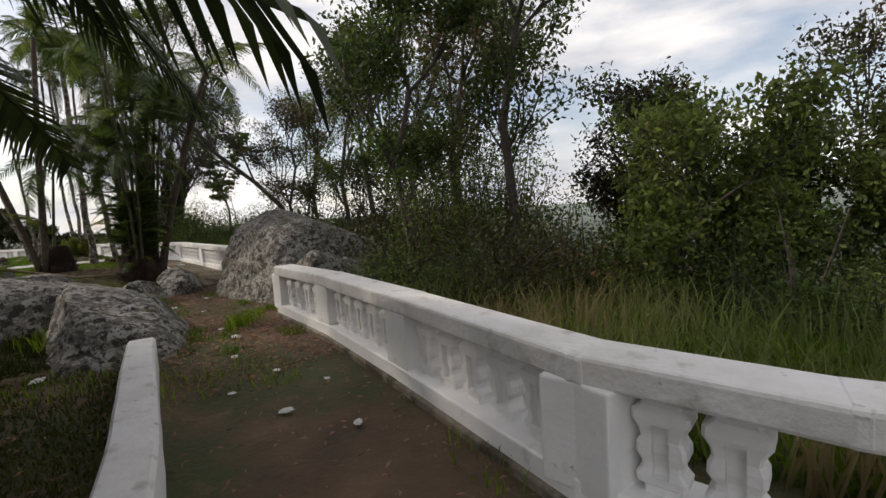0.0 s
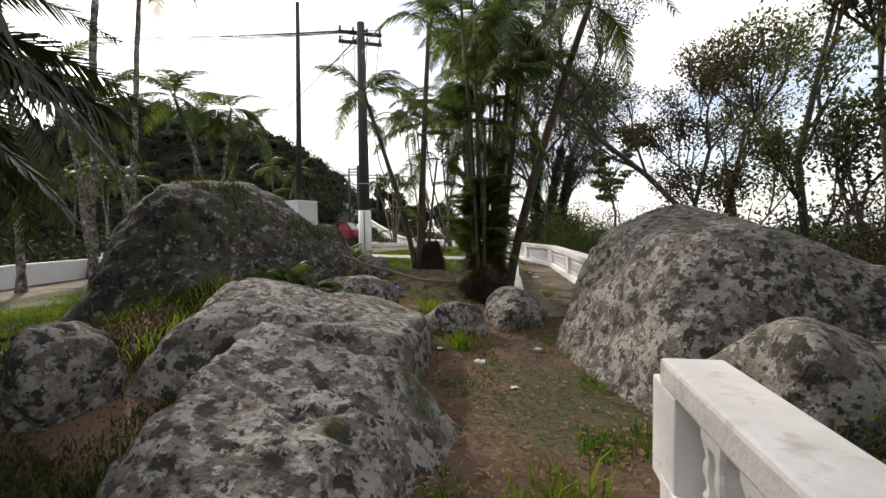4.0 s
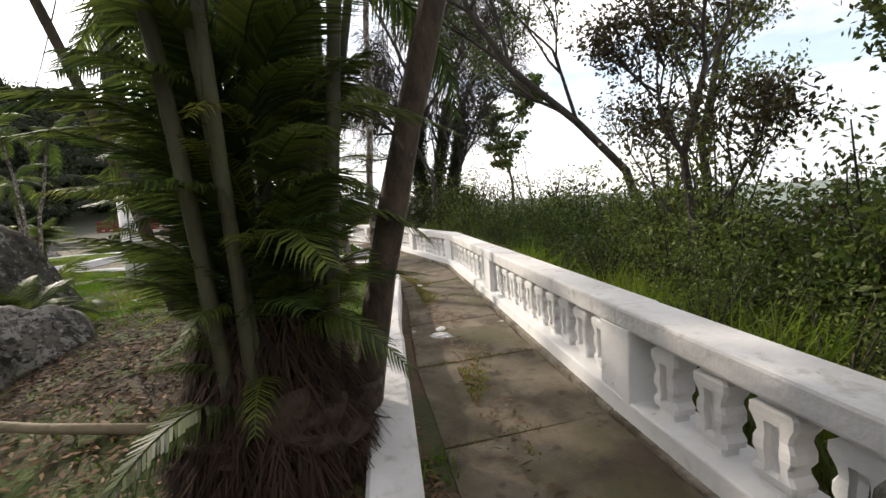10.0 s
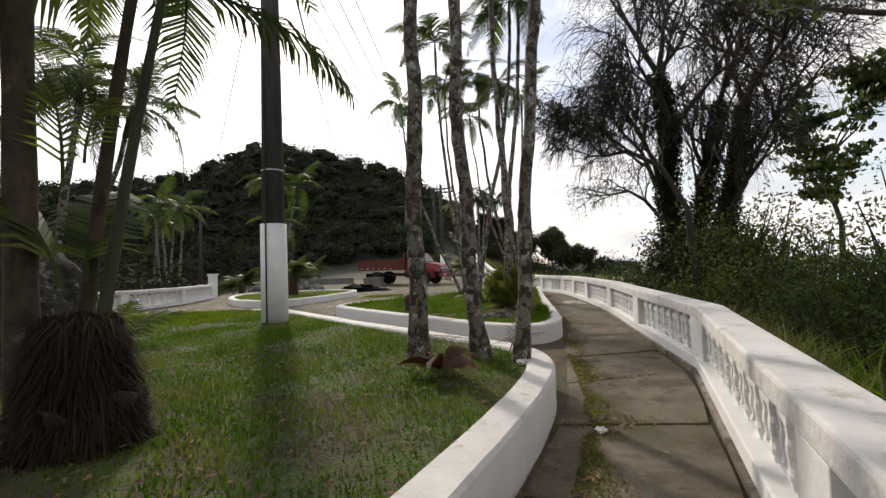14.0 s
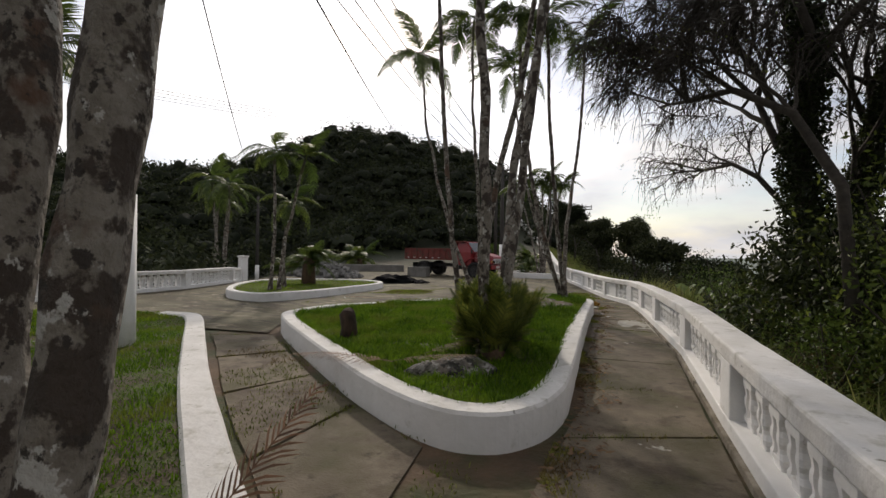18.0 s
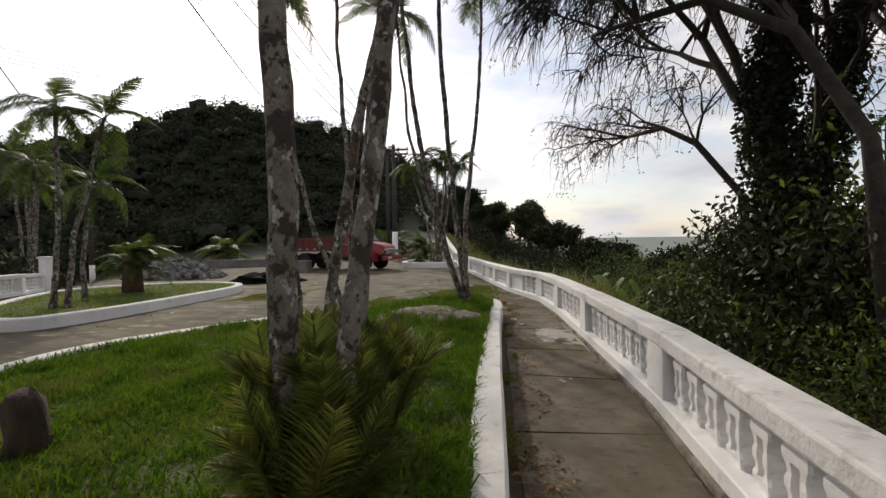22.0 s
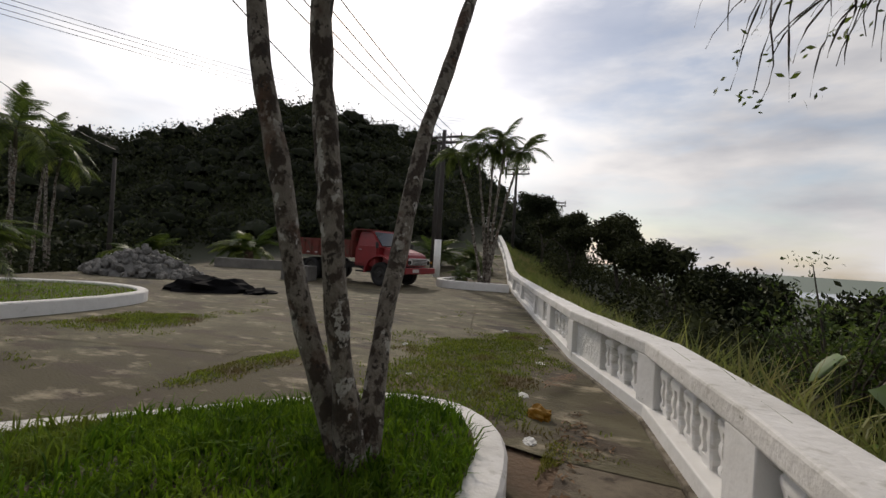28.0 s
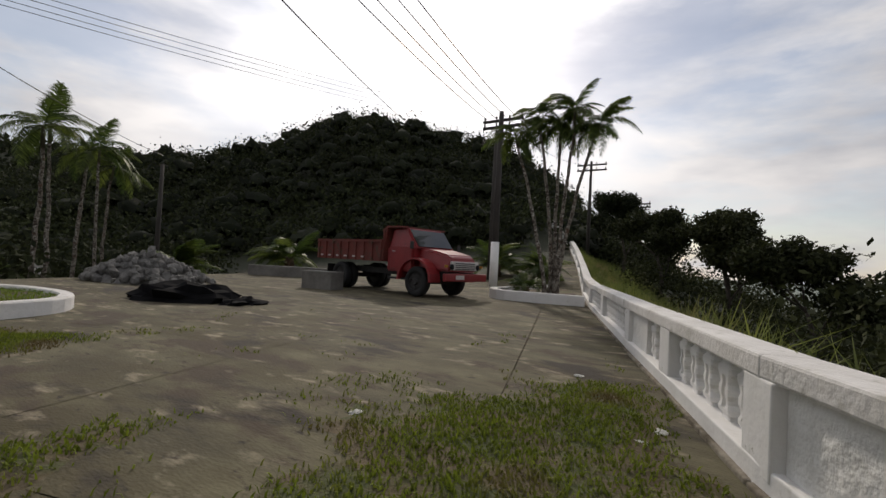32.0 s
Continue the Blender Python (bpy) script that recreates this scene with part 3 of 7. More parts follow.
def balustrade(name, line, label, solid=(), side=0.15, raised=0.0, no_post=()):
    root = thing(name, None, label, "balustrade")
    off = []
    pts = [Vector((*p, 0)) for p in line]
    for i in range(len(pts)):                      # the line given is the foot on the path's side; the wall stands outside it
        d = (pts[min(i + 1, len(pts) - 1)] - pts[max(i - 1, 0)]).normalized()
        off.append(pts[i] + Vector((d.y, -d.x, 0)) * side)
    for i, (a, b) in enumerate(zip(off, off[1:])):
        d = (b - a).normalized()
        L = (b - a).length
        yaw = math.atan2(d.y, d.x)
        za, zb = gz(*pts[i][:2]), gz(*pts[i + 1][:2])
        sub = max(1, round(L / 3.4))
        up = raised + 0.003 * (i % 2)                # lengths that overlap at a corner lie a little above one another
        bm = bmesh.new()
        run_box(bm, a[:2], b[:2], 0.306, -0.25, 0.25 + PLINTH + up, 0, (0.02, 0.02), 0.012, za, zb)
        part("plinth", bm, WHITE, root, "white plinth with a dirty foot")
        bm = bmesh.new()
        run_box(bm, a[:2], b[:2], 0.38, -0.3, 0.3 + 0.045 + up, 0, (0.0, 0.0), 0.012, za, zb)
        part("footing", bm, FOOTING, root, "rough stained concrete footing")
        bm = bmesh.new()
        run_box(bm, a[:2], b[:2], CAP_W + up, RAIL_H - CAP_T, CAP_T + up, 0, (0.05, 0.05), 0.02, za, zb)
        part("rail", bm, WHITE_TOP, root)
        for k in range(sub):
            p0, p1 = a + d * (L * k / sub), a + d * (L * (k + 1) / sub)
            z0 = za + (zb - za) * k / sub
            if (i, k) not in no_post:
                bm = bmesh.new()
                box(bm, 0, 0, 0.1, 0.36, 0.293, RAIL_H - CAP_T - 0.09, 0.012)
                part("post", bm, WHITE, root).matrix_local = Matrix.Translation((p0.x, p0.y, z0)) @ Matrix.Rotation(yaw, 4, "Z")
            l = (p1 - p0).length
            first = 0.20
            if (i, k) in solid:
                bm = bmesh.new()
                box(bm, 0, 0, 0.1, 0.95, 0.18, RAIL_H - CAP_T - 0.09, 0.01)
                q = p1 - d * 0.65
                part("solid_panel", bm, PLASTER, root, "rough plastered white panel").matrix_local = Matrix.Translation((q.x, q.y, z0)) @ Matrix.Rotation(yaw, 4, "Z")
                l -= 0.95
            m = max(2, round((l - 0.45) / 0.315))
            for j in range(m):
                q = p0 + d * (first + (l - 0.4) * (j + 0.5) / m)
                z = za + (zb - za) * ((q - a).length / L)
                share("baluster", BALUSTER, root, Matrix.Translation((q.x, q.y, z)) @ Matrix.Rotation(yaw + random.uniform(-.05, .05), 4, "Z"))
    z = gz(*pts[-1][:2])
    bm = bmesh.new()
    box(bm, 0, 0, 0.1, 0.36, 0.293, RAIL_H - CAP_T - 0.09, 0.012)
    part("post", bm, WHITE, root).matrix_local = Matrix.Translation((off[-1].x, off[-1].y, z)) @ Matrix.Rotation(yaw, 4, "Z")
    return root


balustrade("balustrade", BAL, "white-painted concrete balustrade with wavy balusters along the path", solid={(8, 0), (10, 0)})
balustrade("balustrade", [*BAL_FIRST[::-1]], "white balustrade ending beside a big boulder")
balustrade("balustrade", BAL_TURN[::-1], "white balustrade curving behind the starting point", raised=0.0015, no_post={(2, 0)})
balustrade("balustrade", BAL_LEFT, "low white balustrade across the road", side=-0.15)


# ---- kerb walls ----
def kerb(name, line, label, w, h, closed=False, side=1, n=6, base=0.0, top=None, root=None):
    """A low white wall swept along a rounded line; the line is its outer foot."""
    p = rounded(line, closed=closed)
    root = root or thing(name, None, label, "kerb", kind="structure")
    m = len(p)
    nrm = []
    for i in range(m):
        a = p[(i - 1) % m] if closed else p[max(i - 1, 0)]
        b = p[(i + 1) % m] if closed else p[min(i + 1, m - 1)]
        d = (b - a).normalized()
        nrm.append(Vector((d.y, -d.x, 0)) * side)
    bm = bmesh.new()
    full = h
    prof = ((0.0, -0.2), (0.0, h - 0.025), (0.022, h), (w - 0.022, h), (w, h - 0.025), (w, -0.2))
    rings = []
    for i in range(m):
        q = p[i]
        z = gz(q.x, q.y) + 0.012 * noise.noise((q.x * 0.9, q.y * 0.9, 0))
        e = 0.014 * noise.noise((q.x * 1.7, q.y * 1.7, 5))
        z += (top(q.x, q.y) - full) if top else 0.0
        rings.append([bm.verts.new(q + nrm[i] * (s + e) + Vector((0, 0, z + t))) for s, t in prof])
    for i in range(m if closed else m - 1):
        r, t = rings[i], rings[(i + 1) % m]
        for k in range(len(prof) - 1):
            f = bm.faces.new((r[k], t[k], t[k + 1], r[k + 1]))
            f.material_index = 1 if k in (1, 2, 3) else 0
    if not closed:
        bm.faces.new(rings[0]), bm.faces.new(rings[-1][::-1])
    bmesh.ops.recalc_face_normals(bm, faces=bm.faces)
    part("kerb_wall", bm, (WHITE, WHITE_TOP), root)
    return root


kerb("kerb_lawn", KERB_A, "low white kerb wall round the palm lawn", 0.26, 0.35, side=-1, top=lambda x, y: 0.2 + 0.15 * float(smoothstep(4.3, 6.2, y)))
kerb("kerb_island", KERB_B, "white kerb wall round the long grass island", 0.25, 0.30, closed=True, side=1)
kerb("kerb_round", KERB_C, "white kerb round the small grass island in the plaza", 0.22, 0.26, closed=True, side=-1)
kerb("kerb_planter", KERB_P, "white kerb of the corner planter by the balustrade", 0.25, 0.34, side=-1)
kerb("kerb_start", LOW_WALL, "low white wall beside the dark garden", 0.24, 0.32, side=1)
kerb("kerb_road", ROAD_WALL, "white curved wall at the end of the lawn", 0.25, 0.6, side=1)


# ---- lawns ----
from mathutils.geometry import delaunay_2d_cdt


def inside(poly, x, y):
    c = np.zeros(np.shape(x), bool)
    j = len(poly) - 1
    for i in range(len(poly)):
        (xi, yi), (xj, yj) = poly[i], poly[j]
        c ^= ((yi > y) != (yj > y)) & (x < (xj - xi) * (y - yi) / (yj - yi + 1e-12) + xi)
        j = i
    return c


def lawn(name, poly, height, material, label, step=0.35, rough=0.03):
    """A turf surface within a polygon at a height over the ground, slightly uneven."""
    xs, ys = [p[0] for p in poly], [p[1] for p in poly]
    X, Y = np.meshgrid(np.arange(min(xs), max(xs), step), np.arange(min(ys), max(ys), step))
    k = inside(poly, X, Y)
    pts = [Vector(p) for p in poly] + [Vector(p) for p in zip(X[k], Y[k])]
    co, _, faces, *_ = delaunay_2d_cdt(pts, [], [list(range(len(poly)))], 1, 1e-5)
    bm = bmesh.new()
    vs = [bm.verts.new((c.x, c.y, height(c.x, c.y) + rough * noise.noise((c.x * 1.3, c.y * 1.3, 2)))) for c in co]
    for f in faces:
        try:
            bm.faces.new([vs[i] for i in f])
        except ValueError:
            pass
    bmesh.ops.recalc_face_normals(bm, faces=bm.faces)
    if bm.faces and sum(f.normal.z for f in bm.faces) < 0:
        bmesh.ops.reverse_faces(bm, faces=bm.faces)
    return tagged(put(name, bm, material, smooth=True), label, "lawn", kind="structure")


def height_a(x, y):
    d = float(smoothstep(4.0, 6.0, y)) * float(smoothstep(-4.5, -2.5, x))
    d *= max(float(smoothstep(0, 1.3, x - np.interp(y, [4.6, 6.2, 7.8], [-0.2, -1.0, -2.0]))), float(smoothstep(7.6, 8.8, y)))
    return gz(x, y) - 0.02 + 0.33 * max(d, float(smoothstep(9.5, 12, y)) * 0.9) + 0.06 * float(smoothstep(-3.0, -4.5, x))


LAWN_A = [(1.95, 4.6), (2.15, 5.8), (2.35, 7.2), (2.6, 8.6), (2.8, 9.7), (2.86, 10.6), (2.82, 11.1), (2.66, 11.48), (2.35, 11.8), (1.1, 12.52), (-0.1, 13.28), (-1.85, 14.5), (-3.2, 15.42), (-4.2, 15.45), (-7.0, 14.2), (-7.7, 11.0), (-7.9, 3.0), (-7.0, 0.0),
          (-5.0, 2.6), (-3.6, 7.0), (-2.0, 7.8), (-1.0, 6.2), (-0.2, 4.6)]


def shrink(poly, a):
    """The polygon drawn in by a, whichever way round it runs."""
    p = [Vector((*q, 0)) for q in poly]
    area = sum(p[i - 1].x * p[i].y - p[i].x * p[i - 1].y for i in range(len(p)))
    s = -1 if area > 0 else 1
    out = []
    for i in range(len(p)):
        d = (p[(i + 1) % len(p)] - p[i - 1]).normalized()
        q = p[i] + Vector((d.y, -d.x, 0)) * s * a
        out.append((q.x, q.y))
    return out


LAWN_B = shrink([(q.x, q.y) for q in rounded(KERB_B, closed=True)], 0.2)
LAWN_C = shrink([(q.x, q.y) for q in rounded(KERB_C, closed=True)], 0.18)
height_b = lambda x, y: gz(x, y) + 0.25 + 0.14 * math.exp(-((x - 0.9) ** 2 + ((y - 21.3) * 0.6) ** 2) / 1.6) + 0.17 * math.exp(-((x - 1.9) ** 2 + (y - 15.7) ** 2) / 0.45)
height_c = lambda x, y: gz(x, y) + 0.2
LAWN_P = [(-2.3, 38.65), (-4.5, 38.1), (-5.15, 38.6), (-5.05, 39.9), (-3.7, 41.4)]
lawn("lawn_palms", LAWN_A, height_a, TURF, "mown green lawn with bare brown patches under palms")
lawn("lawn_island", LAWN_B, height_b, TURF, "green grass island with a flat rock")
lawn("lawn_round", LAWN_C, height_c, TURF, "small round grass island")
lawn("bed_planter", LAWN_P, lambda x, y: gz(x, y) + 0.25, SOIL, "earth bed of the corner planter")


# ---- paved path: separate slabs with mossy joints ----
JOINTS = []


def slab_strip(name, left, right, label, length=1.0, gap=0.03, material=None, lift=0.012):
    """Slabs laid between two edge lines with the same number of points."""
    root = thing(name, None, label, "path", kind="structure")
    L = [0.0]
    mid = [(Vector(a) + Vector(b)) / 2 for a, b in zip(left, right)]
    for a, b in zip(mid, mid[1:]):
        L.append(L[-1] + (b - a).length)
    lerp = lambda line, s: Vector((np.interp(s, L, [p[0] for p in line]), np.interp(s, L, [p[1] for p in line])))
    s = 0.0
    while s < L[-1] - 0.3:
        e = min(s + length * random.uniform(0.9, 1.1), L[-1])
        g = gap * random.uniform(0.6, 1.5)
        bm = bmesh.new()
        tilt = random.uniform(-0.006, 0.006)
        top, bot = [], []
        k = 4
        edge = []
        for t in np.linspace(0, 1, k):
            edge.append(lerp(left, s + g / 2 + (e - s - g) * t))
        for t in np.linspace(1, 0, k):
            edge.append(lerp(right, s + g / 2 + (e - s - g) * t))
        for c in edge:
            j = Vector((random.uniform(-.015, .015), random.uniform(-.015, .015)))
            c = c + j
            z = gz(c.x, c.y) + lift + tilt * (c.y - edge[0].y)
            top.append(bm.verts.new((c.x, c.y, z))), bot.append(bm.verts.new((c.x, c.y, z - 0.07)))
        bm.faces.new(top)
        for i in range(len(top)):
            j = (i + 1) % len(top)
            bm.faces.new((top[i], bot[i], bot[j], top[j]))
        bmesh.ops.recalc_face_normals(bm, faces=bm.faces)
        part("slab", bm, material or CONCRETE, root)
        JOINTS.append((tuple(lerp(left, e)), tuple(lerp(right, e))))
        s = e
    return root


slab_strip("path", [(2.15, 3.6), (2.44, 6.6), (2.95, 9.8), (3.06, 11.2), (3.0, 13.4), (3.02, 15.2), (2.6, 18.2), (2.22, 21.6), (2.15, 24.0)],
           [(3.22, 3.6), (3.58, 6.6), (4.02, 9.8), (4.3, 11.9), (4.2, 14.0), (4.02, 15.8), (3.82, 18.2), (3.28, 21.6), (2.88, 24.0)],
           "worn concrete path of separate slabs with mossy joints", 1.4, 0.02)
slab_strip("path", [(2.5, 12.05), (0.1, 13.5), (-3.1, 15.7)], [(2.1, 13.65), (0.3, 14.5), (-2.3, 16.2)], "narrow side path of concrete slabs between kerbs", 1.5, 0.05)
# plaza: large worn concrete panels
root = thing("plaza", None, "wide worn concrete yard of large stained panels", "yard", kind="structure")
PLAZA_POLY = [(-4.0, 16.0), (-2.5, 16.3), (-3.0, 17.0), (-3.05, 18.0), (-2.45, 19.55), (-1.6, 20.95), (-0.6, 22.25), (0.1, 23.1), (0.75, 23.85), (1.4, 23.92), (2.0, 23.80), (2.95, 23.80), (2.70, 25.05), (1.72, 27.35), (1.03, 29.4), (0.30, 31.45), (-0.85, 34.8), (-2.05, 38.3), (-3.2, 41.8),
              (-4.8, 47.0), (-7.1, 53.6), (-9.8, 55.0), (-9, 47), (-10, 43), (-24, 42), (-31, 38), (-25, 33), (-18.5, 29.0), (-14.2, 24.7), (-12.4, 21.3), (-11.3, 17.9), (-10.6, 14.5), (-10.4, 5.0), (-8.0, 5.0), (-7.75, 11.0), (-7.05, 14.3), (-4.3, 15.65)]
LA_, BE_ = np.radians(18), 2.9


def clip(poly, p, q):
    """The part of a polygon on the left of the line from p to q."""
    d = q - p
    out = []
    for a, b in zip(poly, poly[1:] + poly[:1]):
        sa, sb = d.x * (a.y - p.y) - d.y * (a.x - p.x), d.x * (b.y - p.y) - d.y * (b.x - p.x)
        if sa >= 0:
            out.append(a)
        if (sa >= 0) != (sb >= 0):
            out.append(a.lerp(b, sa / (sa - sb)))
    return out


for i in range(-12, 14):
    for j in range(-12, 14):
        c = Vector((-5 + (i * BE_) * math.cos(LA_) - (j * BE_ * 1.15) * math.sin(LA_), 29 + (i * BE_) * math.sin(LA_) + (j * BE_ * 1.15) * math.cos(LA_)))
        a, b = (BE_ - 0.012) / 2, (BE_ * 1.15 - 0.012) / 2
        ex, ey = Vector((math.cos(LA_), math.sin(LA_))), Vector((-math.sin(LA_), math.cos(LA_)))
        cs = [c - ex * a - ey * b, c + ex * a - ey * b, c + ex * a + ey * b, c - ex * a + ey * b]
        poly = [Vector(p) for p in PLAZA_POLY]
        for p, q in zip(cs, cs[1:] + cs[:1]):
            poly = clip(poly, p, q) if poly else poly
        if len(poly) < 3:
            continue
        inner = [c + ex * a * u + ey * b * v for u in (-0.6, -0.2, 0.2, 0.6) for v in (-0.6, -0.2, 0.2, 0.6)]
        outline = [(p.x, p.y) for p in poly]
        inner = [p for p in inner if inside(outline, np.array(p.x), np.array(p.y))]
        co, _, faces, *_ = delaunay_2d_cdt(poly + inner, [], [list(range(len(poly)))], 1, 1e-5)
        bm = bmesh.new()
        dz = random.uniform(-0.002, 0.002)
        vs = [bm.verts.new((p.x, p.y, gz(p.x, p.y) + 0.015 + dz + 0.006 * noise.noise((p.x, p.y, 1)))) for p in co]
        for f in faces:
            bm.faces.new([vs[k] for k in f])
        bmesh.ops.recalc_face_normals(bm, faces=bm.faces)
        if sum(f.normal.z for f in bm.faces) < 0:
            bmesh.ops.reverse_faces(bm, faces=bm.faces)
        part("panel", bm, PLAZA, root, smooth=True)


# grass creeping over the yard
def ragged(poly, amp, seed, n=5):
    out = []
    for i in range(len(poly)):
        a, b = Vector((*poly[i], 0)), Vector((*poly[(i + 1) % len(poly)], 0))
        for k in range(n):
            q = a.lerp(b, k / n)
            out.append((q.x + amp * noise.noise((q.x * 2.1, q.y * 2.1, seed)) * 2, q.y + amp * noise.noise((q.x * 2.1, q.y * 2.1, seed + 9)) * 2))
    return out


YARD_GRASS = [(2.5, 24.7), (1.75, 26.8), (1.2, 28.6), (0.1, 30.2), (-1.0, 29.4), (-1.5, 28.0), (-2.6, 27.2), (-3.2, 25.6), (-2.2, 24.0), (-1.0, 23.2), (-0.2, 23.7), (0.7, 24.3), (1.5, 24.2)]


def turf(x, y):
    """How thick the yard's turf is at a point, from 0 to 1: full in its middle, thinning in ragged tongues."""
    q = [((x - a) / r) ** 2 + ((y - b) / s) ** 2 for a, b, r, s in ((0.55, 26.0, 0.85, 1.5), (0.1, 27.0, 0.8, 1.0), (0.75, 28.0, 0.4, 1.1), (1.3, 24.6, 0.5, 0.4), (-1.5, 24.6, 0.2, 1.2), (-5.2, 25.4, 0.8, 0.9), (-2.6, 19.8, 0.3, 1.2))]
    d = max(math.exp(-0.8 * v) for v in q)
    return d + 0.42 * noise.noise((x * 1.1, y * 1.1, 4)) + 0.28 * noise.noise((x * 3.7, y * 3.7, 8)) + 0.14 * noise.noise((x * 11, y * 11, 8)) - 0.08


YARD_EARTH = mat("trodden_earth", (0.135, 0.10, 0.055), 0.95, dark=(0.07, 0.055, 0.028), scale=5.0, bump=0.8, bump_scale=40.0, spots=[((0.06, 0.07, 0.02), 2.6, (0.46, 0.60))])
lawn("yard_turf", ragged(YARD_GRASS, 0.3, 4), lambda x, y: gz(x, y) + 0.014 + 0.055 * (min(1.0, max(0.0, turf(x, y) + 0.1)) - 0.42), YARD_EARTH, "thin trodden turf creeping over the yard", 0.11, 0.003)
STAIN = mat("lime_stain", (0.40, 0.385, 0.34), 0.95, dark=(0.25, 0.235, 0.2), scale=9.0, bump=0.5, bump_scale=50.0)
stain = lambda x, y: math.exp(-0.8 * (((x - 3.1 + 0.14 * (y - 21)) / 0.28) ** 2 + ((y - 21.1) / 0.7) ** 2)) + 0.5 * noise.noise((x * 3.3, y * 3.3, 3)) + 0.25 * noise.noise((x * 9, y * 9, 3))
lawn("path_stain", [(2.6, 19.7), (3.6, 19.7), (3.42, 22.3), (2.5, 22.3)], lambda x, y: gz(x, y) + 0.013 + 0.03 * (min(1.0, max(0.0, stain(x, y))) - 0.62), STAIN, "pale lime stain on the path", 0.06, 0.0)


# ---- rocks ----
def rock(at, size, seed, label, rot=0.0, rough=0.05, detail=5, material=None, tilt=(0, 0), cuts=None, hard=11):
    """A weathered boulder: a block bounded by rough planes with rounded edges, broken by bumps, pits and cracks.
    cuts: (point, normal) of each bounding plane relative to its middle, in metres; without them the planes are drawn by lot."""
    rnd = random.Random(seed)
    if cuts:
        planes = [(Vector(n).normalized(), Vector(n).normalized().dot(Vector(p))) for p, n in cuts] + [(Vector((0, 0, -1)), 0.6)]
    else:
        planes = []
        for k in range(13):
            z = 1 - 2 * (k + 0.5) / 13
            a = 2.39996 * k + rnd.uniform(-.5, .5)
            n = Vector((math.cos(a) * math.sqrt(1 - z * z), math.sin(a) * math.sqrt(1 - z * z), z + rnd.uniform(-.2, .2))).normalized()
            planes.append((n, rnd.uniform(0.74, 1.0)))
    bm = bmesh.new()
    bmesh.ops.create_icosphere(bm, subdivisions=detail, radius=1)
    sz, off = Vector(size), Vector((seed * 3.7, seed * 1.3, 0))
    for v in bm.verts:
        p = v.co.normalized()
        q = p / sum(max(0.0, n.dot(p) / d) ** hard for n, d in planes) ** (1 / hard)
        q = Vector((q.x * sz.x, q.y * sz.y, q.z * sz.z))
        o = q + off
        h = 1.6 * noise.noise(o * 1.1) + noise.noise(o * 2.7) + 0.5 * noise.noise(o * 6.5) + 0.3 * noise.noise(o * 15)
        crack = max(0.0, 0.10 - abs(noise.noise(o * 0.9 + Vector((7, 0, 0))))) + 0.6 * max(0.0, 0.09 - abs(noise.noise(Vector((o.x * 1.7, o.y * 1.7, o.z * 3.4)) + Vector((0, 5, 0)))))
        v.co = q + p * (rough * h - 9 * rough * crack)
    ob = put("boulder" if max(size) > 0.7 or cuts else "stone", bm, material or ROCK, smooth=True)
    ob.matrix_world = Matrix.Translation(at) @ Matrix.Rotation(radians(rot), 4, "Z") @ Euler((radians(tilt[0]), radians(tilt[1]), 0)).to_matrix().to_4x4()
    return tagged(ob, label, "rock")


rock((3.7, 1.6, 0.35), (1, 1, 1), 11, "huge grey boulder with lichen leaning over the path", 0, 0.045, 6,
     cuts=[((-1.55, 0.0, 0.0), (-0.90, -0.10, 0.42)), ((-1.2, 1.15, 0.3), (-0.66, 0.72, 0.15)), ((-0.9, 0.6, 1.02), (-0.26, -0.04, 0.96)), ((0.1, 0.3, 1.14), (0.34, -0.20, 0.92)),
           ((-0.6, -1.7, -0.2), (-0.18, -0.86, 0.46)), ((1.9, 0, 0.2), (0.95, 0.05, 0.3)), ((0.3, 2.2, 0), (0.1, 0.98, 0.2)), ((-1.35, -0.9, 0.55), (-0.62, -0.5, 0.6))], hard=16)
rock((2.85, -0.5, 0.12), (1.0, 0.72, 0.70), 4, "grey lichen boulder against the balustrade end", 12, 0.05, 5)
rock((-0.28, -0.85, 0.12), (1, 1, 1), 23, "low slab of lichen-spotted rock split by a dark crack", 0, 0.05, 6,
     cuts=[((0.50, -0.1, 0.0), (0.80, -0.28, 0.52)), ((0.15, -0.92, 0.0), (0.28, -0.80, 0.52)), ((-0.5, -0.45, 0.36), (-0.25, -0.72, 0.65)), ((-0.1, 0.2, 0.46), (0.30, -0.22, 0.93)), ((-0.72, 0, 0.1), (-0.93, 0.05, 0.35)), ((0, 0.85, 0), (0, 1, 0.1))], hard=16)
rock((-0.62, 1.2, 0.25), (1, 1, 1), 21, "large mossy grey boulder beside the dirt track", 0, 0.05, 6,
     cuts=[((0.95, 0.1, 0.0), (0.98, -0.12, 0.10)), ((0.0, 0, 0.44), (0.26, 0.02, 0.96)), ((-0.4, -0.5, 0.58), (0.0, -0.45, 0.89)), ((0.3, -0.85, 0.1), (0.15, -0.93, 0.35)), ((0.5, 1.15, 0), (0.25, 0.95, 0.2)), ((-1.15, 0, 0.1), (-0.92, 0, 0.38)), ((-0.5, 1.1, 0.2), (-0.2, 0.8, 0.5))], hard=16)
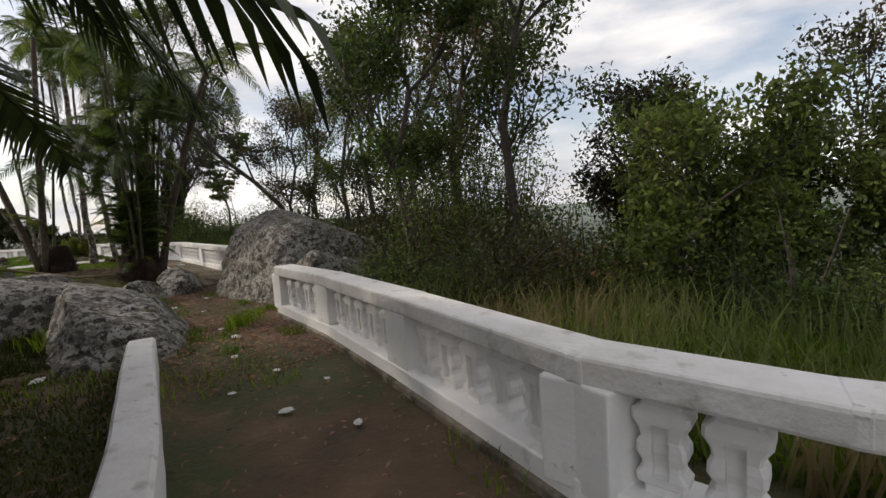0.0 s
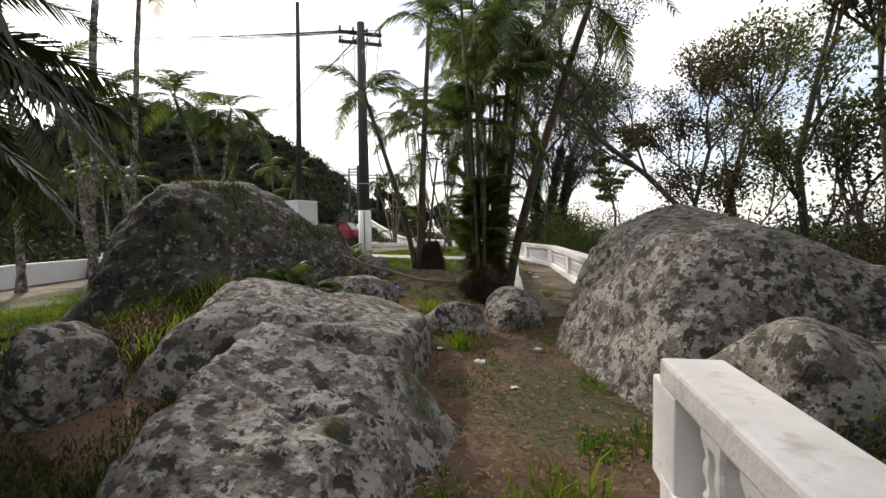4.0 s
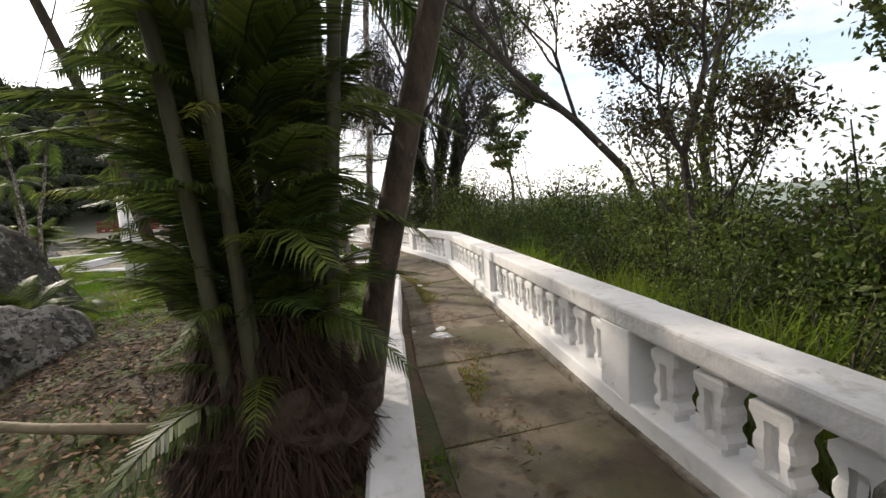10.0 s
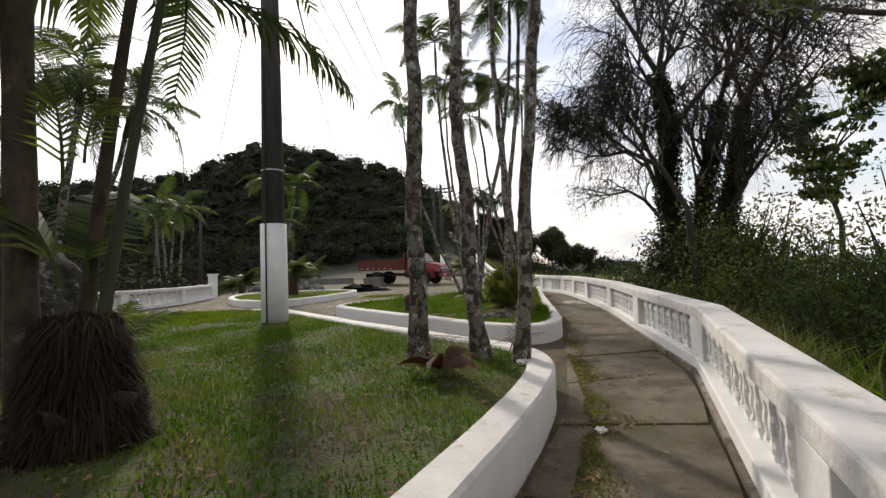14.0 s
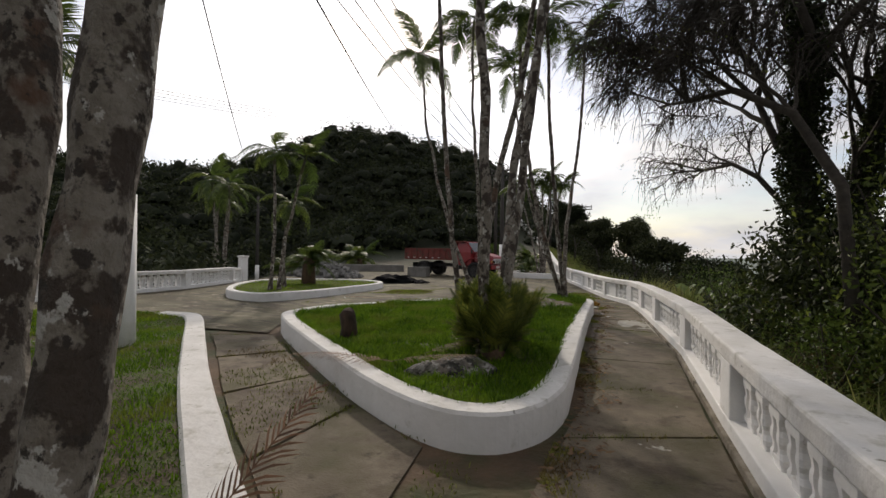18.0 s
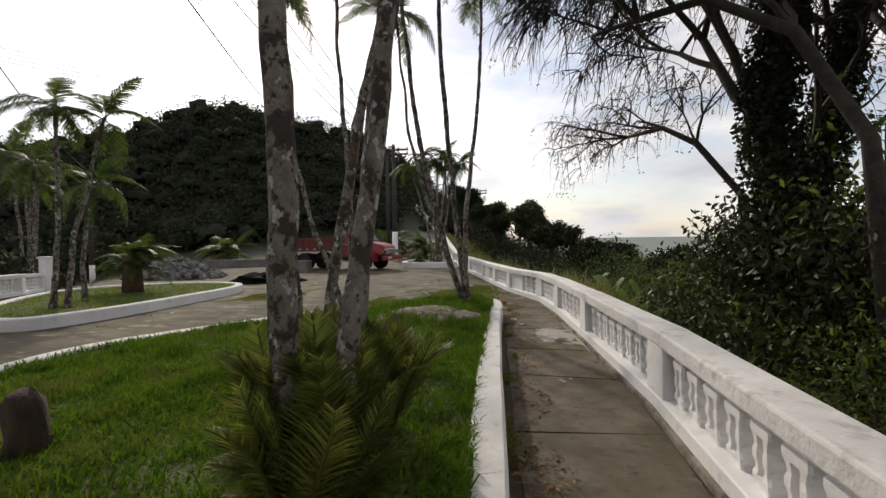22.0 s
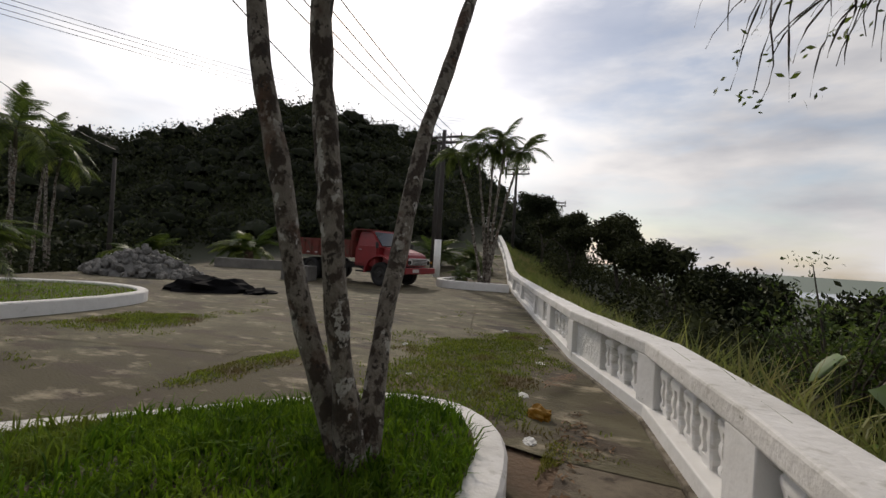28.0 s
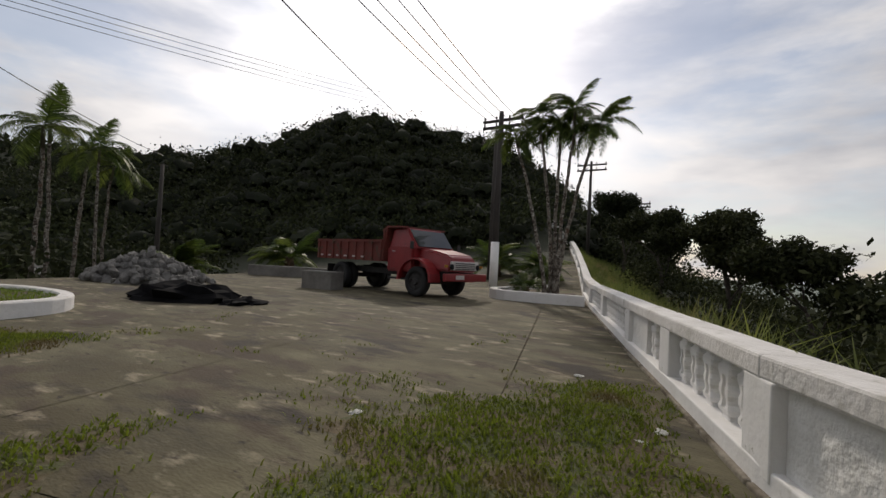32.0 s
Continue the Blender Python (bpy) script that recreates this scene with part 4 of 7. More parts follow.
TALLROCK = rock((-2.75, 3.95, 0.65), (1, 1, 1), 31, "tall dark boulder with white lichen spots and weeds on top", 0, 0.07, 6, material=DARKROCK,
     cuts=[((-0.5, -1.45, 0.3), (-0.12, -0.90, 0.42)), ((-1.2, -0.9, 0.6), (-0.72, -0.50, 0.48)), ((-0.4, -0.5, 1.45), (0.05, -0.12, 0.99)), ((0.6, 0.6, 1.15), (0.62, 0.05, 0.78)), ((1.35, 0.2, 0.2), (0.93, -0.22, 0.30)), ((0.85, -0.9, 0.3), (0.62, -0.66, 0.42)),
           ((0, 2.1, 0), (0.1, 0.97, 0.25)), ((-1.75, 0, 0), (-0.97, 0, 0.25)), ((0.1, -1.2, 0.9), (0.1, -0.68, 0.72))], hard=14)
rock((-2.15, 0.05, 0.25), (0.36, 0.34, 0.62), 8, "small upright lichen rock", 30, 0.04, 5)
rock((-2.85, 0.9, 0.2), (0.45, 0.4, 0.42), 9, "dark reddish rock at the foot of the tall boulder", 10, 0.04, 4, material=DARKROCK)
rock((-2.3, 5.6, 0.55), (1.1, 1.2, 0.85), 40, "broad dark rock on the mound", 80, 0.06, 5, material=DARKROCK)
rock((-3.36, 9.7, 0.6), (1, 1, 1), 47, "dark flat-topped rock carrying a white plinth", 0, 0.06, 5, material=DARKROCK,
     cuts=[((0, 0, 0.97), (0.02, -0.03, 1)), ((1.05, 0, 0.2), (0.86, -0.2, 0.4)), ((0, -1.0, 0.2), (0.1, -0.9, 0.35)), ((-1.1, 0, 0), (-0.95, 0, 0.25)), ((0, 1, 0), (0, 1, 0.2))])
rock((1.62, 3.32, 0.08), (0.52, 0.48, 0.50), 14, "rounded lichen boulder beside the palm clump", 40, 0.03, 5, hard=7)
rock((0.72, 2.72, 0.06), (0.44, 0.36, 0.38), 17, "low rock in the trodden earth", 20, 0.04, 4)
rock((-0.72, 3.55, 0.27), (0.80, 0.52, 0.44), 19, "grey rock with lichen among weeds", 20, 0.045, 5)
rock((-0.5, 4.75, 0.28), (0.34, 0.28, 0.22), 25, "mossy stone beside a blue bag", 40, 0.03, 4)
rock((-0.95, 4.95, 0.28), (0.3, 0.25, 0.25), 26, "small grey stone by the path", 10, 0.03, 4)
rock((-1.15, 7.6, 0.25), (0.55, 0.65, 0.48), 27, "rough grey rock at the lawn edge", 60, 0.05, 5)
rock((-1.75, 4.0, 0.4), (0.5, 0.45, 0.4), 28, "dark stone among the weeds", 60, 0.05, 4, material=DARKROCK)
rock((1.85, 14.85, 0.24), (0.56, 0.34, 0.2), 34, "flat grey rock lying in the grass island", 12, 0.03, 5)
rock((0.95, 20.5, 0.12), (1.0, 1.2, 0.34), 35, "broad worn rock bulging out of the grass", -25, 0.05, 5, material=BAREROCK, hard=6)
rock((0.15, 19.3, 0.14), (0.7, 0.5, 0.26), 36, "flat patch of bare rock in the grass", 20, 0.04, 5, material=BAREROCK, hard=6)


# ---- palms ----
FRINGE = leaf_mat("root_fringe", (0.055, 0.034, 0.020), (0.014, 0.010, 0.007), 0.1, 0.9, 3.0)
ROOTS = mat("dark_root_mass", (0.075, 0.045, 0.028), 0.95, dark=(0.022, 0.015, 0.011), scale=12.0, bump=1.0, bump_scale=40.0, stretch=(1, 1, 0.4))
def frond_mesh(name, length=2.2, leaflets=34, width=0.042, leaf=0.66, droop=0.9, seed=0, material=None, stiff=0.0):
    """A feather leaf along +x: an arching midrib with two rows of hanging leaflets."""
    rnd = random.Random(seed)
    bm = bmesh.new()
    pts = []
    for i in range(13):
        t = i / 12
        pts.append(Vector((length * (t - 0.16 * droop * t * t), 0.06 * math.sin(3 * t + seed), length * (0.42 * t - 0.62 * droop * t * t))))
    tube(bm, pts, [0.018 * (1 - 0.85 * i / 12) + 0.002 for i in range(13)], 4, False)
    for k in range(leaflets):
        t = 0.12 + 0.88 * k / (leaflets - 1)
        f = t * 12
        i = min(int(f), 11)
        p = pts[i].lerp(pts[i + 1], f - i)
        ax = (pts[i + 1] - pts[i]).normalized()
        l = leaf * (0.35 + 0.65 * math.sin(math.pi * min(1, 0.12 + 0.95 * t)) ** 0.7) * rnd.uniform(0.85, 1.1)
        for s in (-1, 1):
            if rnd.random() < 0.04:
                continue
            out = (ax * (0.55 + 0.35 * t) + Vector((0, s * 0.9, 0)) + Vector((0, 0, -0.12 + 0.25 * stiff + rnd.uniform(-.12, .12)))).normalized()
            mid = p + out * l * 0.5
            tip = mid + (out + Vector((0, 0, -0.75 * (1 - stiff) + rnd.uniform(-.15, .15)))).normalized() * l * 0.5
            w = ax * width * 0.5
            a, b, c, d, e = (bm.verts.new(q) for q in (p - w, p + w, mid + w * 0.9, mid - w * 0.9, tip))
            bm.faces.new((a, b, c, d)), bm.faces.new((d, c, e))
    me = bpy.data.meshes.new(name)
    bm.to_mesh(me)
    bm.free()
    me.materials.append(material or PALM)
    return me


FRONDS = [frond_mesh("frond", 2.1, 38, 0.046, 0.66, 0.75 + 0.28 * k, k) for k in range(4)]
BIGFRONDS = [frond_mesh("frond", 3.0, 52, 0.040, 0.72, 0.7 + 0.22 * k, 10 + k) for k in range(3)]
CYCAD = [frond_mesh("frond", 0.8, 34, 0.017, 0.27, 0.15 + 0.2 * k, 30 + k, CYCLEAF, 0.8) for k in range(3)]
YOUNGFRONDS = [frond_mesh("young_frond", 1.7, 26, 0.030, 0.42, 0.8 + 0.25 * k, 70 + k, leaf_mat("young_palm_leaf", (0.20, 0.23, 0.035), (0.07, 0.10, 0.018), 0.5)) for k in range(2)]
DRYFROND = frond_mesh("dry_frond", 2.3, 30, 0.03, 0.5, 0.45, 21, DRYLEAF)
YELLOWFROND = frond_mesh("yellow_frond", 2.2, 34, 0.034, 0.55, 1.0, 22, PALMY)


def palm(at, top, r=0.09, fronds=9, size=1.0, label="", group="", seed=0, bend=0.12, bark=None, curve=None):
    """A feather palm: knobbly trunk from its foot to its top (given relative to the foot), a green crownshaft, each leaf a part.
    curve: how far the trunk leans a metre and how fast that lean grows, in x and y."""
    rnd = random.Random(seed * 7 + 3)
    root = thing("palm_tree", Matrix.Translation(at), label, "palm", group)
    top = Vector(top)
    n = 44
    side = Vector((-top.y, top.x, 0)) * bend * rnd.choice((-1, 1)) * 0.5
    pts, rad = [Vector((0, 0, -0.15))], [r * 1.7]
    for i in range(n + 1):
        t = i / n
        z = top.z * t
        if curve:
            u = min(z, 3.4)
            w = 2.6 * (1 - math.exp((u - z) / 2.6))
            lean = Vector((curve[0] * u + curve[2] * u * u + (curve[0] + 6.8 * curve[2]) * w, curve[1] * u + curve[3] * u * u + (curve[1] + 6.8 * curve[3]) * w, 0))
        else:
            lean = Vector((top.x, top.y, 0)) * (t ** (1.0 + 2 * bend)) + side * math.sin(math.pi * t)
        lean += Vector((noise.noise((z * 0.9, seed, 0)), noise.noise((z * 0.9, seed, 7)), 0)) * 0.07 * min(1, z)
        pts.append(lean + Vector((0, 0, z)))
        rad.append(r * (1.4 - 0.4 * min(1, z * 2.2)) * (1 - 0.35 * t) * (1 + 0.12 * noise.noise((z * 5.0, seed, 3)) + (0.03 if i % 2 else -0.03)))
    bm = bmesh.new()
    tube(bm, pts, rad, 11)
    for v in bm.verts:                              # knobs and old scars
        c = v.co
        v.co = c + Vector((noise.noise((c.x * 16, c.y * 16, c.z * 9 + seed)), noise.noise((c.x * 16 + 5, c.y * 16, c.z * 9 + seed)), 0)) * 0.014
    part("trunk", bm, bark or BARK, root, smooth=True)
    d = (pts[-1] - pts[-3]).normalized()
    shaft = 0.75 * size
    bm = bmesh.new()
    tube(bm, [pts[-1] - d * 0.05, pts[-1] + d * shaft * 0.5, pts[-1] + d * shaft], [r * 0.85, r * 0.75, r * 0.35], 8)
    part("crownshaft", bm, GREENBARK, root, "smooth green crownshaft", True)
    tip = pts[-1] + d * shaft * 0.92
    for k in range(fronds):
        yaw = 360 * k / fronds + rnd.uniform(-22, 22)
        up = rnd.choice((55, 35, 18, 2, -12)) if k else 75
        s = size * rnd.uniform(0.8, 1.08)
        m = Matrix.Translation(tip) @ Euler((rnd.uniform(-.25, .25), radians(-up + 22), radians(yaw))).to_matrix().to_4x4() @ Matrix.Diagonal((s, s, s, 1))
        share("frond", rnd.choice(FRONDS), root, m)
    return root


def clump(at, stems, label, seed=0, mound=0.6, mound_h=0.8, leaves=0, leaf_size=0.8, group="palm clumps"):
    """Several stems out of one shaggy root mound; stems: (dx, dy, lean x, lean y, height, radius, fronds)."""
    rnd = random.Random(seed)
    root = thing("palm_clump", Matrix.Translation(at), label, "palm clump", group)
    if mound:
        bm = bmesh.new()
        bmesh.ops.create_icosphere(bm, subdivisions=4, radius=1)
        for v in bm.verts:
            p = v.co.copy()
            s = 1 + 0.30 * noise.noise(p * 2.6 + Vector((seed, 0, 0))) + 0.34 * noise.noise(Vector((p.x * 9, p.y * 9, p.z * 2 + seed)))
            k_ = (1 - min(1.0, abs(p.z)) ** 5) ** 0.2 / max(math.hypot(p.x, p.y), 1e-3)
            v.co = Vector((p.x * k_ * mound * s, p.y * k_ * mound * s, max(p.z, -0.3) * mound_h * s))
        part("root_mound", bm, ROOTS, root, "shaggy brown root mound", True)
        # loose fibres and dead leaf bases
        bm = bmesh.new()
        for _ in range(3600):
            a = rnd.uniform(0, 2 * math.pi)
            h = rnd.uniform(0.0, 1.0)
            q = Vector((math.cos(a) * mound * (1.12 - 0.5 * h), math.sin(a) * mound * (1.12 - 0.5 * h), 0.06 + (mound_h + 0.4) * h))
            l = rnd.uniform(0.15, 0.55)
            tip = q + Vector((math.cos(a) * 0.05, math.sin(a) * 0.05, -l * rnd.uniform(0.3, 1.0))) + Vector((rnd.uniform(-.12, .12), rnd.uniform(-.12, .12), 0))
            w = Vector((-math.sin(a), math.cos(a), rnd.uniform(-.4, .4))) * 0.006
            bm.faces.new([bm.verts.new(c) for c in (q - w, q + w, tip)])
        tagged(part("fibre_fringe", bm, FRINGE, root, "dry hanging leaf fibres"), kind="stuff")
    for k, (dx, dy, lx, ly, h, r, nf) in enumerate(stems):
        pts, rad = [], []
        for i in range(13):
            t = i / 12
            pts.append(Vector((dx + lx * t ** 1.25, dy + ly * t ** 1.25, h * t)))
            rad.append(r * (1.25 - 0.5 * t) * (1.05 if i % 2 else 0.97))
        bm = bmesh.new()
        tube(bm, pts, rad, 8)
        part("stem", bm, GREENBARK if r < 0.04 else BROWNBARK, root, smooth=True)
        for f in range(nf):
            yaw = 360 * f / max(nf, 1) + rnd.uniform(-30, 30)
            up = rnd.choice((62, 45, 30, 12, 0))
            s = leaf_size * rnd.uniform(0.85, 1.15)
            m = Matrix.Translation(pts[-1]) @ Euler((rnd.uniform(-.3, .3), radians(-up + 20), radians(yaw))).to_matrix().to_4x4() @ Matrix.Diagonal((s, s, s, 1))
            share("frond", rnd.choice(FRONDS), root, m)
    for k in range(leaves):
        yaw = rnd.uniform(0, 360)
        s = leaf_size * rnd.uniform(0.35, 0.8)
        a = radians(yaw)
        m = Matrix.Translation((0.3 * mound * math.cos(a), 0.3 * mound * math.sin(a), rnd.uniform(0.25, 1.9))) @ Euler((0, radians(-rnd.uniform(15, 78)), a)).to_matrix().to_4x4() @ Matrix.Diagonal((s, s, s, 1))
        share("young_frond", rnd.choice(YOUNGFRONDS if k % 3 == 0 else FRONDS), root, m)
    return root


big = []
rnd = random.Random(5)
for k in range(22):
    a = rnd.uniform(0, 6.28)
    q = rnd.uniform(0.05, 0.33)
    big.append((q * math.cos(a), q * math.sin(a), q * 1.6 * math.cos(a) + rnd.uniform(-.2, .2), q * 1.6 * math.sin(a) + rnd.uniform(-.2, .2), rnd.uniform(2.6, 5.2), rnd.uniform(0.020, 0.036), 3))
clump((1.38, 5.05, 0.22), big, "dense clump of green palm stems on a shaggy root mound", 5, 0.46, 0.34, 170, 0.62)
clump((1.86, 5.28, 0.16), [(0, 0, 1.45, -0.3, 5.2, 0.075, 7)], "single leaning palm trunk beside the clump", 6, 0, 0, 0, 0.9, "leaning palm")
clump((0.38, 8.55, 0.26), [(-0.32, -0.1, 0.35, -0.3, 6.2, 0.07, 6), (-0.42, 0.0, -1.25, -0.1, 4.6, 0.06, 6), (-0.22, 0.1, 0.1, 0.5, 4.0, 0.04, 6), (-0.12, 0.12, 0.3, 0.3, 3.0, 0.035, 5)], "palms rising beside a stubby brown root ball", 7, 0.30, 0.36, 4, 0.85)
for k, (x, y, lean) in enumerate(((1.55, 11.08, (-.02, .07, .0, 0)), (2.2, 11.2, (-.13, .05, .02, .0)), (2.62, 11.1, (.06, .08, .0, 0)))):
    palm((x, y, 0.3), (0, 0, 6.6 + 0.3 * k), 0.098 - 0.014 * k, 8, 1.0, "slim palm with a mottled trunk on the lawn", "lawn palms", 1 + k, curve=lean)
PALMS_B = [((1.92, 15.3), (.02, -.03, -.012, .012), .064), ((2.09, 15.32), (.05, .21, .005, -.010), .054), ((1.99, 15.95), (-.17, .25, .038, .030), .062),
           ((0.63, 17.58), (-.214, .175, .005, .002), .052), ((0.84, 17.5), (.112, .044, .014, .016), .058),
           ((-0.25, 20.38), (-.55, .28, .009, .021), .048), ((-0.22, 20.42), (-.04, .17, -.024, .016), .05),
           ((1.30, 22.42), (-.29, -.20, .010, .055), .060), ((1.37, 22.37), (-.09, -.13, 0, .022), .058), ((1.36, 22.5), (-.106, .313, .022, .038), .055), ((1.33, 22.55), (-.49, .17, .021, .047), .045)]
for k, ((x, y), lean, r) in enumerate(PALMS_B):
    palm((x, y, height_b(x, y) - 0.03), (0, 0, (7.6 if k < 3 else 6.6) + 0.9 * ((k * 7) % 5) / 4), r, 10, 0.8, "slender palm with a blotched grey trunk in the grass island", "island palms", 20 + k, 0.15, curve=lean)
for k, (x, y, dx, h) in enumerate(((-8.1, 21.4, -0.55, 4.4), (-7.8, 21.5, 0.35, 4.0), (-8.7, 22.6, -0.5, 2.7))):
    palm((x, y, height_c(x, y) - 0.03), (dx, 0.6, h), 0.065, 9, 0.72, "slender palm on the round grass island", "round island palms", 40 + k, 0.2)
for k, (x, y, dx, dy, h) in enumerate(((-7.3, 13.2, -1.0, -.5, 7), (-7.6, 13.4, 0.5, 0.3, 6.6), (-8.6, 14.2, -0.4, 0.8, 6.9), (-8.3, 14.4, 1.0, 0.5, 6.0), (-9.6, 12.0, -1.0, 0.2, 6.2), (-10.2, 10.8, -.6, 0, 7.2),
                                       (-7.7, 9.0, 0.3, .4, 8.5), (-9.4, 7.6, -.5, .3, 7.6), (-6.6, 6.2, 0.2, 0.3, 8.4), (-10.8, 4.8, -0.6, 0.2, 7.0), (-8.2, 3.6, -0.9, 0.2, 6.4))):
    palm((x, y, gz(x, y) + 0.1), (dx, dy, h * (0.76 if k < 6 else 1)), 0.085, 9, 1.05, "slim grey palm in the row along the road", "roadside palms", 60 + k, 0.2)
for k, (x, y, dx, dy, h) in enumerate(((-3.6, 38.7, -1.3, 0.2, 5.2), (-3.5, 38.9, -.7, 0.2, 5.8), (-3.4, 39.0, -0.1, 0.3, 5.5), (-3.3, 38.8, 0.4, 0.1, 5.7), (-3.2, 38.7, 0.9, 0.4, 5.3))):
    palm((x, y, gz(x, y) + 0.2), (dx, dy, h), 0.07, 15, 0.68, "thin palm in the corner planter", "planter palms", 80 + k, 0.25)
for k, (x, y, dx, dy, h) in enumerate(((-24.5, 31.5, -.6, 0, 7.0), (-26, 33, 0.3, .2, 6.4), (-22.5, 30.5, .5, 0, 6.0), (-29, 35, -.6, 0, 7.5), (-31, 36, .5, 0, 6.8))):
    palm((x, y, gz(x, y)), (dx, dy, h), 0.10, 10, 1.15, "palm beyond the stone heap", "far palms", 90 + k, 0.2)

# ---- poles ----
def pole(at, height, white, r, label, arms=(), plinth=0.0, group="utility poles"):
    root = thing("utility_pole", Matrix.Translation(at), label, "utility pole", group)
    bm = bmesh.new()
    tube(bm, [(0, 0, -0.2), (0, 0, height * 0.5), (0, 0, height)], [r, r * 0.85, r * 0.65], 14)
    part("shaft", bm, TIMBER, root, smooth=True)
    if white:
        bm = bmesh.new()
        tube(bm, [(0, 0, -0.25), (0, 0, white)], [r * 1.13, r * 1.08], 18)
        part("painted_foot", bm, WHITE, root, "white-painted foot", True)
    for z, w in arms:
        bm = bmesh.new()
        box(bm, 0, r, z, w, 0.1, 0.12, 0.01)
        part("crossarm", bm, TIMBER, root)
        for s in (-0.46, -0.16, 0.16, 0.46):
            bm = bmesh.new()
            tube(bm, [(s * w, r, z + 0.12), (s * w, r, z + 0.2), (s * w, r, z + 0.28)], [0.03, 0.05, 0.03], 8)
            part("insulator", bm, GREYCON, root, smooth=True)
    return root


p0 = pole((-2.16, 13.67, 0.2), 8.8, 1.92, 0.215, "dark utility pole with a white-painted foot on the lawn", [(8.1, 1.6), (8.45, 1.6)])
p0.rotation_euler = (0, 0, radians(15))
bm = bmesh.new()
tube(bm, [(0, 0, 2.9), (0, 0, 2.92)], [0.2, 0.2], 16)
part("wire_band", bm, PAPER, p0, "thin white band")
bm = bmesh.new()
tube(bm, [(-0.05, -0.245, -0.1), (-0.05, -0.24, 1.9), (-0.07, -0.19, 5)], [0.014, 0.014, 0.014], 6)
part("earth_cable", bm, CABLE, p0, "black cable down the pole")
root = thing("flag_pole", Matrix.Translation((-3.36, 9.62, 1.53)), "thin dark pole on a white concrete plinth set on rock", "pole")
bm = bmesh.new()
box(bm, 0, 0, 0, 0.70, 0.70, 0.70, 0.015, Matrix.Rotation(radians(-32), 4, "Z"))
part("plinth", bm, WHITE, root, "white-painted square plinth")
bm = bmesh.new()
tube(bm, [(0, 0, 0.6), (0.05, 0, 3.2), (0.1, 0, 6.2)], [0.085, 0.07, 0.05], 10)
part("shaft", bm, TIMBER, root, smooth=True)
pole((-7.3, 42.3, gz(-7.3, 42.3)), 7.9, 2.0, 0.17, "far utility pole with a white foot behind the truck", [(7.2, 2.0), (7.5, 2.0)])
pole((-8.6, 44.5, gz(-8.6, 44.5)), 7.6, 0, 0.15, "far bare utility pole", [(7.0, 1.8)])
pole((-7.4, 58.0, gz(-7.4, 58)), 7.5, 0, 0.14, "distant utility pole by the climbing road", [(6.8, 2.2), (7.2, 2.2)])
pole((-5.6, 67.0, gz(-5.6, 67)), 6.5, 0, 0.14, "distant utility pole on the slope", [(5.9, 2.2), (6.2, 2.2)])
pole((-27.5, 37.5, gz(-27.5, 37.5)), 7.2, 1.3, 0.15, "street pole with a white foot beyond the stone heap", [])


def cable(a, b, sag, n=14, r=0.016):
    bm = bmesh.new()
    a, b = Vector(a), Vector(b)
    tube(bm, [a.lerp(b, i / n) - Vector((0, 0, sag * 4 * (i / n) * (1 - i / n))) for i in range(n + 1)], [r] * (n + 1), 5)
    return tagged(put("overhead_cable", bm, CABLE, smooth=True), "thin black overhead cable", "cable", "overhead cables")


for s in (-0.7, -0.25, 0.25, 0.7):
    cable((-2.16 + s, 13.7, 8.75), (-7.3 + s, 42.3, gz(-7.3, 42.3) + 7.6), 0.9)
    cable((-2.16 + s, 13.7, 8.75), (-30, 10 + s, 8.5), 0.8)
    cable((-24 + s, 18.0 + s, 9.6 + 0.2 * s), (-27.5 + 2 * s, 92, 24 + 0.7 * s), 1.2)
cable((-2.16, 13.7, 8.6), (-26.2, 60, 14.6), 0.7, r=0.03)
cable((-2.16, 13.7, 8.3), (-27.5, 37.5, 6.5), 1.0)
cable((-7.3, 42.3, gz(-7.3, 42.3) + 7.4), (-7.4, 58, gz(-7.4, 58) + 7.2), 0.5)


# ---- red dump truck ----
def wheel(parent, x, y, twin=False, r=0.48):
    w = 0.26
    bm = bmesh.new()
    prof = [(r * 0.60, -w / 2), (r * 0.93, -w / 2), (r, -w / 2 + 0.05), (r, w / 2 - 0.05), (r * 0.93, w / 2), (r * 0.60, w / 2)]
    N = 28
    rings = [[bm.verts.new((a * math.cos(2 * math.pi * k / N), b, a * math.sin(2 * math.pi * k / N))) for a, b in prof] for k in range(N)]
    for k in range(N):
        p, q = rings[k], rings[(k + 1) % N]
        for i in range(len(prof)):
            j = (i + 1) % len(prof)
            bm.faces.new((p[i], q[i], q[j], p[j]))
    bmesh.ops.recalc_face_normals(bm, faces=bm.faces)
    wh = part("tyre", bm, BLACK, parent, smooth=True)
    wh.matrix_local = Matrix.Translation((x, y, r))
    bm = bmesh.new()
    s = -1 if y < 0 else 1
    tube(bm, [(0, -0.09, 0), (0, 0.09, 0)], [r * 0.61, r * 0.61], 24)
    tube(bm, [(0, s * 0.09, 0), (0, s * 0.14, 0)], [0.13, 0.09], 12)
    for k in range(8):
        a = 2 * math.pi * k / 8
        tube(bm, [(0.2 * math.cos(a), s * 0.085, 0.2 * math.sin(a)), (0.2 * math.cos(a), s * 0.115, 0.2 * math.sin(a))], [0.02, 0.02], 6)
    part("rim", bm, STEEL if x > 1 else CHASSIS, wh)
    return wh


